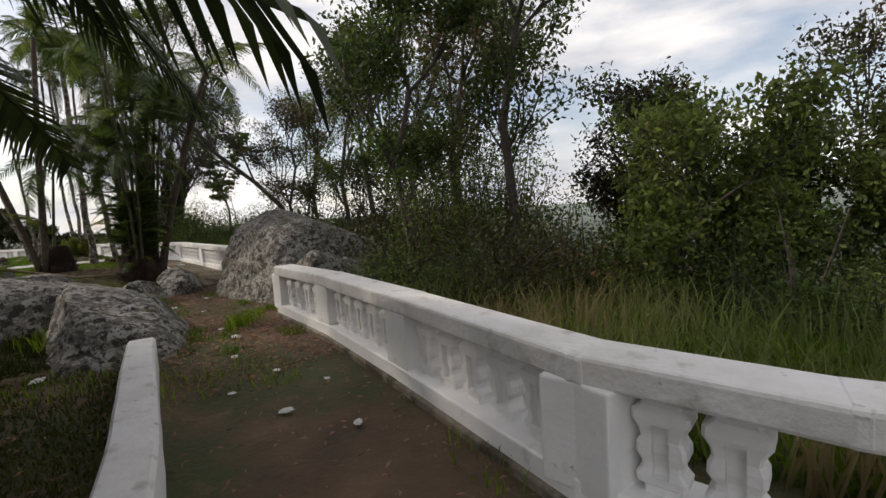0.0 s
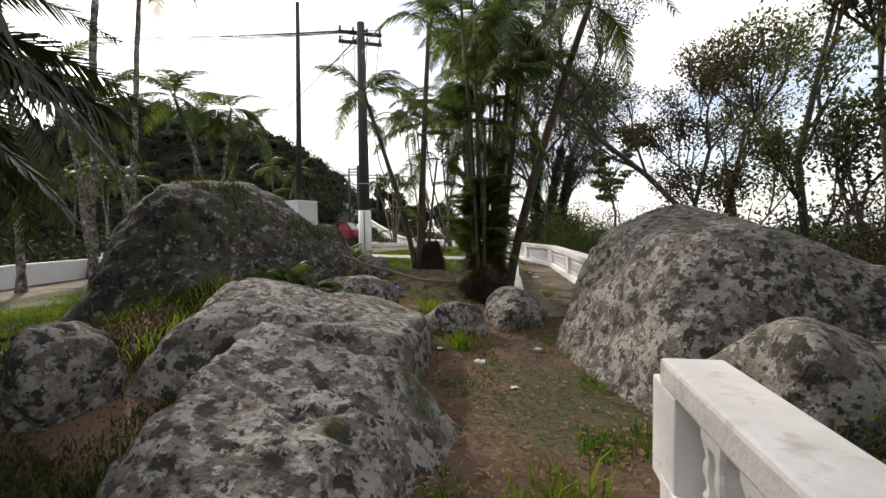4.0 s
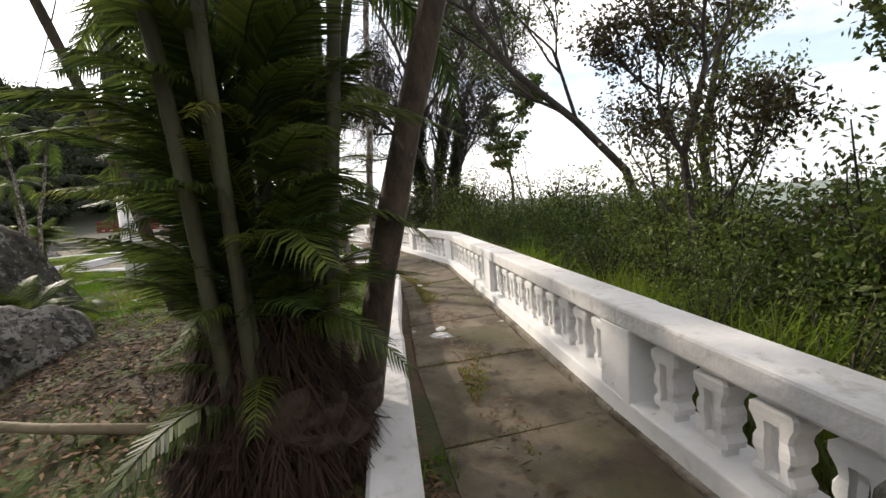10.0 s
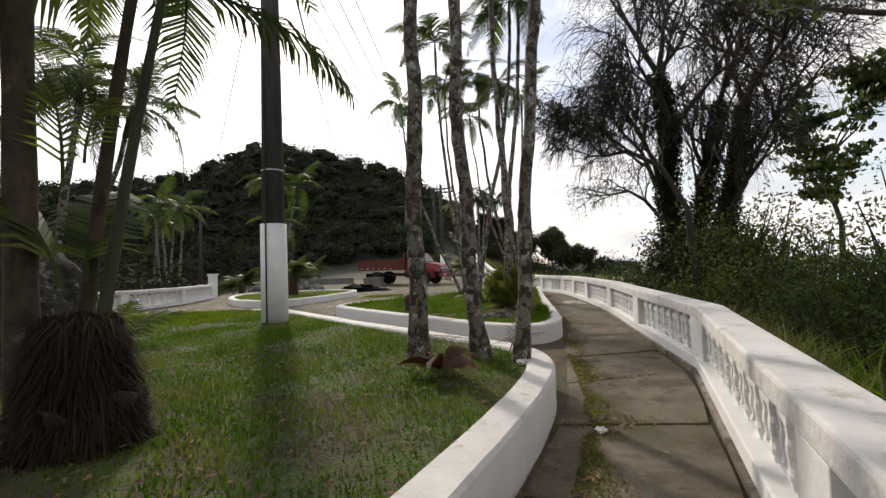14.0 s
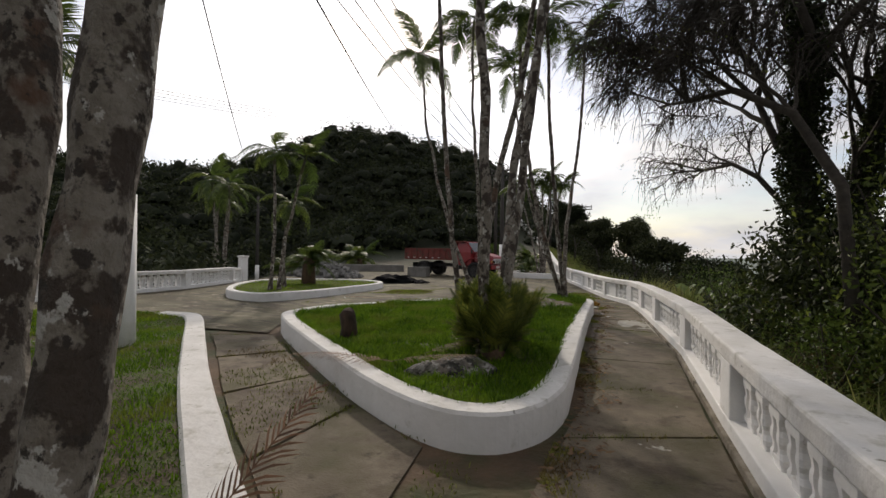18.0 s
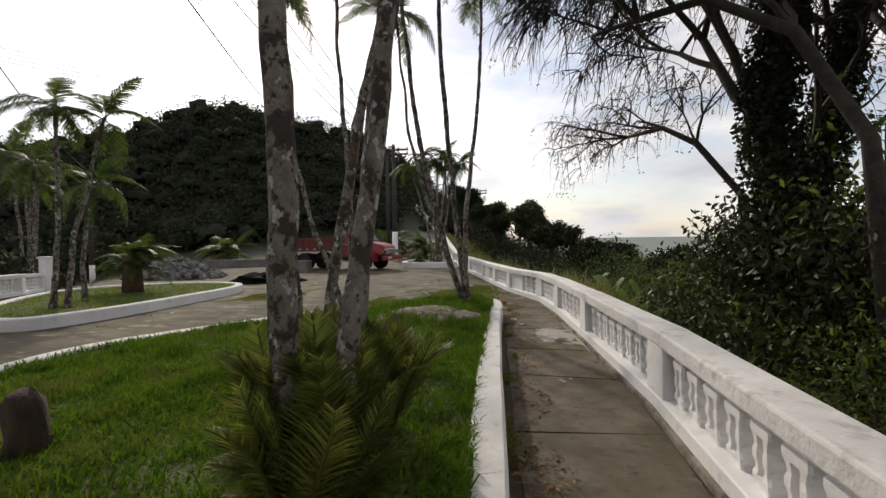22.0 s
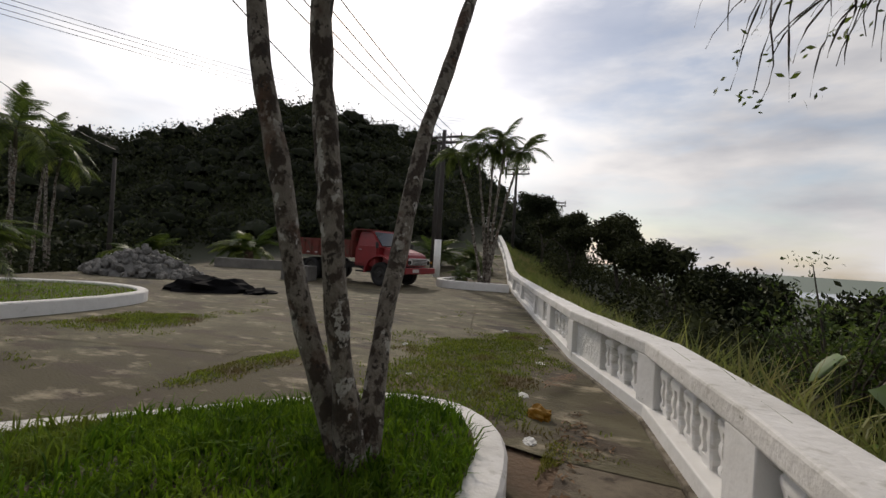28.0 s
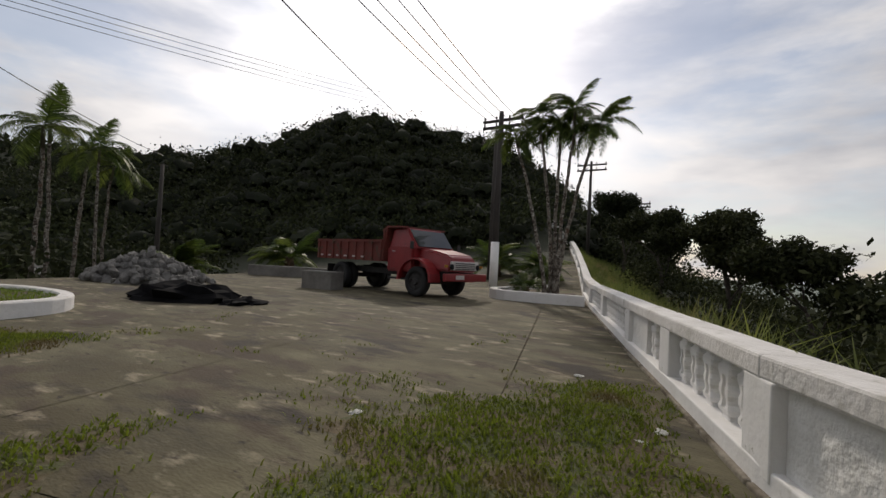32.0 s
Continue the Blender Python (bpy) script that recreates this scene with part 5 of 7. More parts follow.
def prism(bm, outline, w, taper=None):
    """An outline in x, z extruded across y by w, its corners pulled in by taper(x, z)."""
    rows = []
    for s in (-1, 1):
        rows.append([bm.verts.new((x, s * w / 2 * (taper(x, z) if taper else 1), z)) for x, z in outline])
    a, b = rows
    bm.faces.new(a), bm.faces.new(b[::-1])
    for i in range(len(a)):
        j = (i + 1) % len(a)
        bm.faces.new((a[i], b[i], b[j], a[j]))
    bmesh.ops.recalc_face_normals(bm, faces=bm.faces)
    return bm


TX, TY = -6.45, 36.6
truck = thing("dump_truck", Matrix.Translation((TX, TY, gz(TX, TY) + 0.02)) @ Matrix.Rotation(radians(-9), 4, "Z"), "old red dump truck with a rusty tipping bed", "truck")
bm = bmesh.new()      # frame
for s in (-0.4, 0.4):
    box(bm, -2.1, s, 0.62, 6.4, 0.1, 0.2, 0.01)
for x in (-4.6, -3.2, -1.8, -0.4, 0.8):
    box(bm, x, 0, 0.64, 0.1, 0.8, 0.14)
box(bm, -4.05, 0, 0.4, 0.2, 1.9, 0.16, 0.02), box(bm, -0.15, 0, 0.4, 0.16, 1.8, 0.14, 0.02)
part("frame", bm, CHASSIS, truck)
bm = bmesh.new()      # cab: lower body and roof with pillars
prism(bm, [(-1.55, 0.75), (-1.55, 1.55), (-0.3, 1.58), (-0.28, 0.75)], 1.95)
bmesh.ops.bevel(bm, geom=bm.edges[:], offset=0.05, segments=2, affect="EDGES")
cab = part("cab", bm, RED, truck, smooth=False)
bm = bmesh.new()
prism(bm, [(-1.5, 1.5), (-1.42, 2.16), (-0.72, 2.2), (-0.18, 1.5)], 1.9, lambda x, z: 1 - 0.16 * (z - 1.5))
bmesh.ops.bevel(bm, geom=bm.edges[:], offset=0.05, segments=2, affect="EDGES")
part("cab_top", bm, RED, truck)
bm = bmesh.new()
prism(bm, [(-0.66, 2.12), (-0.245, 1.58), (-0.215, 1.60), (-0.64, 2.145)], 1.62)
part("windscreen", bm, GLASS, truck)
for s in (-1, 1):
    bm = bmesh.new()
    prism(bm, [(-1.3, 1.6), (-1.28, 2.05), (-0.78, 2.07), (-0.42, 1.6)], 0.04)
    part("side_window", bm, GLASS, truck).matrix_local = Matrix.Translation((0, s * 0.905, 0)) @ Matrix.Rotation(radians(s * 6), 4, "X")
    bm = bmesh.new()
    box(bm, -0.85, 0, 0.86, 0.98, 0.03, 0.72, 0.012)
    d = part("door", bm, RED, truck)
    d.matrix_local = Matrix.Translation((0, s * 0.98, 0))
    bm = bmesh.new()
    box(bm, -1.2, s * 0.03, 1.4, 0.14, 0.03, 0.03, 0.008)
    part("handle", bm, STEEL, d, "metal handle")
    bm = bmesh.new()
    box(bm, -0.2, 0, 1.5, 0.04, 0.16, 0.24, 0.02)
    part("mirror", bm, CHASSIS, truck).matrix_local = Matrix.Translation((0, s * 1.14, 0))
    bm = bmesh.new()
    box(bm, -0.9, s * 0.85, 0.5, 1.1, 0.28, 0.06, 0.01)
    part("running_board", bm, CHASSIS, truck)
bm = bmesh.new()      # bonnet
prism(bm, [(-0.3, 0.85), (-0.3, 1.56), (0.25, 1.5), (0.85, 1.36), (1.0, 1.22), (1.02, 0.85)], 1.55, lambda x, z: 1 - 0.10 * max(x, 0) - (0.12 if z > 1.2 else 0))
bmesh.ops.bevel(bm, geom=bm.edges[:], offset=0.06, segments=3, affect="EDGES")
part("bonnet", bm, RED, truck)
for s in (-1, 1):
    bm = bmesh.new()   # wing: an arch over the wheel
    pts = []
    for k in range(11):
        a = math.pi * k / 10
        pts.append((0.68 * math.cos(a), 0.5 + 0.68 * math.sin(a)))
    outer = [(x * 1.12, z * 1.05 if z > 0.6 else z) for x, z in pts]
    prism(bm, outer + pts[::-1], 0.46)
    part("wing", bm, RED, truck).matrix_local = Matrix.Translation((-0.15, s * 0.86, 0))
    bm = bmesh.new()
    tube(bm, [(1.03, s * 0.62, 1.0), (1.07, s * 0.62, 1.0)], [0.1, 0.09], 14)
    part("headlight", bm, GLASS, truck)
    bm = bmesh.new()
    box(bm, 1.03, s * 0.86, 0.98, 0.05, 0.12, 0.08, 0.01)
    part("indicator", bm, PALMY, truck, "amber indicator")
bm = bmesh.new()
box(bm, 1.04, 0, 0.9, 0.05, 1.35, 0.27, 0.02)
gr = part("grille", bm, PALEPAINT, truck, "pale grille")
for k in range(4):
    bm = bmesh.new()
    box(bm, 1.072, 0, 0.925 + k * 0.058, 0.012, 0.95, 0.026)
    part("slot", bm, CHASSIS, gr)
bm = bmesh.new()
box(bm, 1.1, 0, 0.56, 0.12, 2.05, 0.24, 0.03)
part("bumper", bm, RED, truck)
bm = bmesh.new()
box(bm, 1.168, -0.35, 0.62, 0.012, 0.4, 0.13, 0.004)
part("number_plate", bm, PALEPAINT, truck)
bm = bmesh.new()      # tipping bed with ribs
B0, B1, BZ, BH = -5.5, -1.62, 1.05, 0.72
for s in (-1, 1):
    box(bm, (B0 + B1) / 2, s * 1.08, BZ, B1 - B0, 0.05, BH)
    for k in range(9):
        box(bm, B0 + 0.1 + (B1 - B0 - 0.2) * k / 8, s * 1.12, BZ, 0.07, 0.06, BH)
    box(bm, (B0 + B1) / 2, s * 1.12, BZ + BH - 0.08, B1 - B0, 0.08, 0.09)
box(bm, (B0 + B1) / 2, 0, BZ, B1 - B0, 2.2, 0.06), box(bm, B1, 0, BZ, 0.06, 2.2, BH + 0.32)
part("bed", bm, REDOLD, truck)
bm = bmesh.new()
prism(bm, [(B1 - 0.02, BZ + BH - 0.1), (B1 - 0.12, BZ + BH + 0.35), (B1 + 0.1, BZ + BH + 0.48), (-0.8, BZ + BH + 0.47), (-0.8, BZ + BH + 0.42), (B1 + 0.12, BZ + BH + 0.42), (B1 + 0.04, BZ + BH - 0.1)], 2.1)
part("cab_shield", bm, REDOLD, truck)
bm = bmesh.new()
box(bm, B0 - 0.02, 0, BZ + 0.02, 0.06, 2.2, BH)
for k in range(5):
    box(bm, B0 - 0.07, -1.0 + 0.5 * k, BZ + 0.02, 0.05, 0.08, BH)
part("tailgate", bm, REDOLD, truck)
for k in range(6):
    for s in (-1, 1):
        bm = bmesh.new()
        box(bm, B0 + 0.35 + 0.5 * k, s * 1.155, BZ + 0.1, 0.16, 0.012, 0.05)
        part("reflector", bm, PALEPAINT, truck, "small pale reflector")
for s in (-1, 1):
    wheel(truck, -0.15, s * 0.86)
    wheel(truck, -4.05, s * 0.95), wheel(truck, -4.05, s * 0.66)
    bm = bmesh.new()
    box(bm, -4.8, s * 0.85, 0.35, 0.02, 0.5, 0.5)
    part("mud_flap", bm, BLACK, truck)
bm = bmesh.new()
tube(bm, [(-2.6, 0.75, 0.72), (-1.8, 0.75, 0.72)], [0.24, 0.24], 16)
part("fuel_tank", bm, CHASSIS, truck, smooth=True)
bm = bmesh.new()
box(bm, 0, 0, 0, 1.25, 0.7, 0.62, 0.02)
ob = put("concrete_block", bm, GREYCON)
ob.matrix_world = pose(-10.2, 35.0, gz(-10.2, 35.0), 0, 0, 8)
tagged(ob, "grey concrete box standing beside the truck's rear", "concrete block")
bm = bmesh.new()
box(bm, 0, 0, -0.2, 4.6, 0.35, 0.72, 0.03)
ob = put("concrete_wall", bm, GREYCON)
ob.matrix_world = pose(-16.2, 38.6, gz(-16.2, 38.6), 0, 0, 25)
tagged(ob, "low grey concrete wall at the edge of the road", "wall")


# ---- trees, shrubs and grass ----
def leaf_cloud(centres, spread, per, size, rng, flat=0.6, long=2.0, up=0.0, droop=0.0):
    """Points and faces of pointed leaves scattered round centres; spread may be one number or one a centre."""
    c = np.repeat(np.asarray(centres, float), per, 0)
    s = np.repeat(np.broadcast_to(spread, (len(centres),)), per)[:, None]
    d = rng.normal(size=(len(c), 3))
    d /= np.linalg.norm(d, axis=1, keepdims=True)
    p = c + d * s * (rng.random((len(c), 1)) ** 0.45) * np.array([1, 1, flat])
    a = rng.normal(size=(len(c), 3)) + np.array([0, 0, up - droop])
    a /= np.linalg.norm(a, axis=1, keepdims=True)
    b = np.cross(a, rng.normal(size=(len(c), 3)))
    b /= np.linalg.norm(b, axis=1, keepdims=True) + 1e-9
    l = size * rng.uniform(0.6, 1.3, (len(c), 1))
    w = l / long
    v = np.stack([p - a * l * 0.5, p + b * w * 0.5, p + a * l * 0.5, p - b * w * 0.5], 1).reshape(-1, 3)
    return v, np.arange(len(v)).reshape(-1, 4)


def limbs(seed, trunk, radius, depth=4, spread=0.75, ratio=0.72, length=1.6, kids=3, rise=0.25, sides=6):
    """A trunk along given points and branches that fork from its upper part. Returns a bmesh and the twig ends."""
    rnd = random.Random(seed)
    bm = bmesh.new()
    trunk = [Vector(p) for p in trunk]
    n = len(trunk)
    tube(bm, trunk, [radius * (1.25 if i == 0 else 1) * (1 - 0.5 * i / (n - 1)) for i in range(n)], 10)
    ends = []

    def grow(p, d, r, l, k):
        pts = [p]
        for i in range(3):
            d = (d + Vector((rnd.uniform(-.22, .22), rnd.uniform(-.22, .22), rnd.uniform(-.12, .16) + rise * 0.12))).normalized()
            pts.append(pts[-1] + d * l / 3)
        tube(bm, pts, [max(0.004, r * (1 - 0.13 * i)) for i in range(4)], sides if k > 2 else 4, False)
        if k <= 2:
            ends.append(pts[-1]), ends.append(pts[2])
        if k == 0:
            return
        for _ in range(kids if k > 1 else 2):
            q = d + Vector((rnd.uniform(-1, 1), rnd.uniform(-1, 1), rnd.uniform(-0.5, 0.8) * 0.8 + rise)) * spread
            grow(pts[rnd.choice((2, 3, 3))], q.normalized(), r * 0.62, l * ratio * rnd.uniform(0.8, 1.15), k - 1)

    start = 1 if n < 5 else n // 2
    for i in range(start, n):
        d0 = (trunk[i] - trunk[i - 1]).normalized()
        for _ in range(2 if i < n - 1 else 3):
            q = d0 + Vector((rnd.uniform(-1, 1), rnd.uniform(-1, 1), rnd.uniform(-0.2, 0.8))) * spread
            grow(trunk[i], q.normalized(), radius * 0.42, length, depth - 1)
    return bm, ends


def tree(at, trunk, radius, seed, label, depth=4, length=1.6, leaves=26, leaf=0.12, puff=0.4, foliage=None, keep=1.0, spread=0.75, rise=0.25, long=2.0, kids=3, flat=0.6, name="tree", group="", bark=None):
    rng = np.random.default_rng(seed)
    root = thing(name, Matrix.Translation(at), label, "tree", group)
    bm, ends = limbs(seed, trunk, radius, depth, spread, 0.72, length, kids, rise)
    part("trunk", bm, bark or TREEBARK, root, smooth=True)
    if leaves:
        e = np.array([tuple(p) for p in ends])
        e = e[rng.random(len(e)) < keep]
        v, f = leaf_cloud(e, puff, leaves, leaf, rng, flat, long, droop=0.3)
        ob = mesh_np("crown", v, f, foliage or BUSH)
        ob.parent = root
    return root


# shrub kinds, each built once and then copied about
def shrub(seed, h, w, leaves, leaf, foliage, label, group, at):
    rng = np.random.default_rng(seed)
    root = thing("shrub", Matrix.Translation(at), label, "shrub", group)
    bm = bmesh.new()
    tips = []
    for k in range(26):
        a, q = rng.uniform(0, 6.28), rng.uniform(0.1, 1.0) ** 0.6
        tip = Vector((math.cos(a) * w * q, math.sin(a) * w * q, h * (1.05 - 0.75 * q * q) * rng.uniform(0.7, 1.1)))
        mid = Vector((tip.x * 0.45, tip.y * 0.45, tip.z * 0.6))
        tube(bm, [(0.1 * math.cos(a), 0.1 * math.sin(a), -0.3), mid, tip], [0.022, 0.014, 0.005], 4, False)
        tips += [tuple(tip), tuple(mid.lerp(tip, 0.5)), tuple((mid + Vector((0.15, 0.1, -0.1))))]
    tagged(part("stem_work", bm, TREEBARK, root), kind="stuff")
    v, f = leaf_cloud(tips, 0.34 * w, leaves // len(tips), leaf, rng, 0.7, 2.4, droop=0.25)
    mesh_np("foliage", v, f, foliage).parent = root
    return root


SHRUBS = [shrub(100, 1.5, 1.0, 4200, 0.058, BUSH, "dense dark green shrub on the slope below the balustrade", "slope shrubs", (7.6, 9.0, gz(7.6, 9.0))),
          shrub(101, 1.9, 0.9, 4200, 0.055, BUSH, "tall leafy shrub on the slope below the balustrade", "slope shrubs", (6.9, 12.6, gz(6.9, 12.6))),
          shrub(102, 1.2, 1.2, 4200, 0.060, RUSSET, "broad bramble-like shrub on the slope", "slope shrubs", (6.2, 8.4, gz(6.2, 8.4)))]
MID = [shrub(107, 1.6, 1.1, 1500, 0.10, BUSH, "dark green shrub lower on the slope", "slope shrubs", (9.6, 9.5, gz(9.6, 9.5))),
       shrub(108, 1.5, 1.2, 1500, 0.105, RUSSET, "tangled russet shrub lower on the slope", "slope shrubs", (10.2, 14.0, gz(10.2, 14.0)))]
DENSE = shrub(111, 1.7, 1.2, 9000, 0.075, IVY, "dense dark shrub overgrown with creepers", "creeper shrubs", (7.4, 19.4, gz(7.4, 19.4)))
LIGHT = shrub(109, 1.5, 1.1, 4200, 0.06, BRIGHT, "bright green leafy shrub beyond the balustrade", "bright shrubs", (5.9, 18.7, gz(5.9, 18.7)))
TALL = [shrub(103, 3.6, 1.1, 4400, 0.07, RUSSET, "tall tangled thicket bush with thin grey stems and russet leaves", "thicket bushes", (4.2, -1.0, gz(4.2, -1.0))),
        shrub(104, 4.3, 1.2, 4700, 0.07, BUSH, "tall green thicket bush with thin upright stems", "thicket bushes", (5.4, -2.8, gz(5.4, -2.8)))]


def open_side(x, y):
    """The gap in the thicket east of the first bend, where the sky shows."""
    a = math.degrees(math.atan2(x + 1.5, y + 7.3))
    return 58 < a < 72 or (a >= 72 and x < 5.0)


rnd = random.Random(77)
for _ in range(78):
    y = rnd.uniform(-8.5, 4.0)
    x = float(np.interp(y, [-9, -6.6, -3, -1.2, 2, 5], [4.5, 3.6, 3.4, 3.6, 6.4, 6.4])) + rnd.uniform(0, 6.0)
    s = rnd.uniform(0.75, 1.25)
    if open_side(x, y):
        continue
    s *= 0.4 if math.degrees(math.atan2(x + 1.5, y + 7.3)) > 70 else 1.0
    copy_thing(rnd.choice(TALL), Matrix.Translation((x, y, gz(x, y) - 0.1)) @ Matrix.Rotation(rnd.uniform(0, 6.28), 4, "Z") @ Matrix.Diagonal((s, s, s, 1)))
spots = []
for _ in range(150):
    y = rnd.uniform(2.0, 30.0)
    d = rnd.uniform(1.7, 9.0)
    x = float(np.interp(y, [p[1] for p in BAL], [p[0] for p in BAL])) + 0.5 + d
    if y > 23 and d < 3.0:
        continue
    spots.append((x, y, rnd.uniform(0.7, 1.15) * (0.68 if d < 2.6 else 0.9 + 0.1 * d)))
for y in np.arange(-9, 3.0, 0.75):
    for d in (1.3, 2.6, 4.2, 6.2):
        x = float(np.interp(y, [-9, -6.6, -3, -1.2, 2], [0.7, 0.4, 1.3, 1.6, 5.5])) + d + rnd.uniform(-.4, .4)
        if y < -4.0 and d < 4:
            continue
        spots.append((x, y + rnd.uniform(-.3, .3), rnd.uniform(0.7, 1.15) * (0.65 if d < 2 else 0.8 + 0.1 * d)))
for x, y, s in ((6.5, 17.2, 1.2), (6.6, 18.6, 1.5), (6.3, 19.6, 1.4), (7.0, 19.0, 1.9), (6.5, 21.4, 1.6), (6.0, 18.0, 1.1), (7.4, 20.8, 2.0), (6.9, 17.2, 1.8), (5.6, 6.4, 0.9), (5.7, 5.2, 0.9), (6.5, 7.8, 1.2), (6.6, 9.6, 1.2), (6.9, 11.2, 1.3), (6.8, 14.2, 1.3)):
    spots.append((x, y, s))
for _ in range(30):
    y, d = rnd.uniform(5.0, 17.0), rnd.uniform(2.6, 6.0)
    spots.append((float(np.interp(y, [p[1] for p in BAL], [p[0] for p in BAL])) + 0.5 + d, y, 0.9 + 0.17 * d))
fx = []
for _ in range(150):                                  # farther down the slope and along the climbing road
    y = rnd.uniform(28, 75)
    x = float(np.interp(y, [p[1] for p in BAL] + [90], [p[0] for p in BAL] + [-24])) + rnd.uniform(3.5, 26)
    fx.append((x, y, rnd.uniform(1.1, 2.2)))
fx = np.array(fx)
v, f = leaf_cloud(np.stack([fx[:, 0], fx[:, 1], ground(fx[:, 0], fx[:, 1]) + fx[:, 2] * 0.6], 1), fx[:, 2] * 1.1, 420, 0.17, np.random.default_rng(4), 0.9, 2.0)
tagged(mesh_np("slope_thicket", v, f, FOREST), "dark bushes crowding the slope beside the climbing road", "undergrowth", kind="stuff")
for x, y, s in spots:
    src = rnd.choice(MID if x - np.interp(y, [-9, -6.6, -3, -1.2, 2] + [p[1] for p in BAL[1:]], [0.7, 0.4, 1.3, 1.6, 3.3] + [p[0] for p in BAL[1:]]) > 4.5 else SHRUBS)
    copy_thing(src, Matrix.Translation((x, y, gz(x, y) - 0.05)) @ Matrix.Rotation(rnd.uniform(0, 6.28), 4, "Z") @ Matrix.Diagonal((s, s, s * rnd.uniform(0.85, 1.15), 1)))
for x, y, s in ((5.5, 17.6, 0.9), (6.4, 18.0, 1.2), (5.6, 19.3, 1.0), (5.5, 21.0, 0.9), (6.3, 16.4, 1.0), (6.6, 11.6, 0.9), (6.1, 14.9, 0.8), (4.6, -5.8, 0.8), (3.9, -7.6, 0.7), (4.9, 23.6, 0.7)):
    copy_thing(LIGHT, Matrix.Translation((x, y, gz(x, y) - 0.05)) @ Matrix.Rotation(7 * x, 4, "Z") @ Matrix.Diagonal((s, s, s * 0.95, 1)))

for k in range(26):                                   # taller bushes that close the view to the plain
    y, d = 5.0 + 12.5 * k / 25 + rnd.uniform(-.3, .3), rnd.uniform(3.2, 5.6)
    x = float(np.interp(y, [p[1] for p in BAL], [p[0] for p in BAL])) + 0.5 + d
    s = 1.15 + 0.17 * d
    copy_thing(LIGHT if k % 4 == 1 else SHRUBS[k % 3], Matrix.Translation((x, y, gz(x, y) - 0.05)) @ Matrix.Rotation(5 * x, 4, "Z") @ Matrix.Diagonal((s, s, s * rnd.uniform(0.85, 1.15), 1)))
for x, y, s in ((7.2, 17.6, 1.5), (8.2, 18.4, 1.7), (7.6, 16.2, 1.5), (8.8, 16.6, 1.7), (6.9, 15.2, 1.3), (8.4, 14.6, 1.6), (6.9, 18.6, 1.6), (7.6, 18.9, 1.8), (6.9, 20.2, 1.8), (8.4, 20.0, 1.9)):
    copy_thing(SHRUBS[int(x * 10) % 3], Matrix.Translation((x, y, gz(x, y) - 0.05)) @ Matrix.Rotation(5 * x, 4, "Z") @ Matrix.Diagonal((s, s, s, 1)))

for x, y, s in ((6.2, 19.2, 1.4), (6.1, 20.5, 1.5), (6.7, 20.0, 1.6), (6.8, 21.2, 1.7)):
    copy_thing(DENSE, Matrix.Translation((x, y, gz(x, y) - 0.05)) @ Matrix.Rotation(5 * x, 4, "Z") @ Matrix.Diagonal((s, s, s * 1.1, 1)))

# leaning tree that arches towards the balustrade
z0 = gz(9.2, 11.2)
tree((9.2, 11.2, z0), [(0, 0, -0.3), (-0.1, 0.1, 0.1 - z0), (-0.5, 0.4, 1.9 - z0), (-1.5, 0.8, 3.1 - z0), (-2.95, 1.2, 4.4 - z0), (-3.8, 1.4, 5.7 - z0), (-4.1, 1.6, 6.8 - z0)], 0.12, 3,
     "dark leaning tree arching towards the balustrade with an open crown", 4, 1.7, 34, 0.095, 0.45, keep=0.8, spread=0.9, rise=0.3)
# feathery half-bare tree, its trunk wrapped in creepers
def twigs(root, ends, seed, per, length, droop, width=0.011, centre=(0, 0)):
    """Fine bare twigs that leave the branch ends outwards and hang down, as thin ribbons."""
    rng = np.random.default_rng(seed)
    e = np.repeat(np.array([tuple(p) for p in ends]), per, 0)
    n = len(e)
    out = e - np.array([*centre, 0])
    out[:, 2] = 0
    out /= np.linalg.norm(out, axis=1, keepdims=True) + 1e-6
    d = out * rng.uniform(0.2, 1.0, (n, 1)) + rng.normal(size=(n, 3)) * 0.5
    l = length * rng.uniform(0.3, 1.2, (n, 1))
    rows, p = [], e
    for k in range(7):
        w = rng.normal(size=(n, 3)) * 0.12
        side = np.cross(d, rng.normal(size=(n, 3)))
        side /= np.linalg.norm(side, axis=1, keepdims=True) + 1e-6
        rows.append((p, side * width * (1 - k / 8)))
        d = d + w + np.array([0, 0, -droop * 0.25])
        d /= np.linalg.norm(d, axis=1, keepdims=True)
        p = p + d * l / 6
    v = np.stack([q for p, s in rows for q in (p - s, p + s)], 1).reshape(-1, 3)
    f = np.concatenate([np.arange(n)[:, None] * 14 + [2 * k, 2 * k + 1, 2 * k + 3, 2 * k + 2] for k in range(6)])
    ob = mesh_np("twig_spray", v, f, TWIG)
    ob.parent = root
    tagged(ob, "fine bare hanging twigs", kind="stuff")
    return rows[-1][0], rows[3][0]


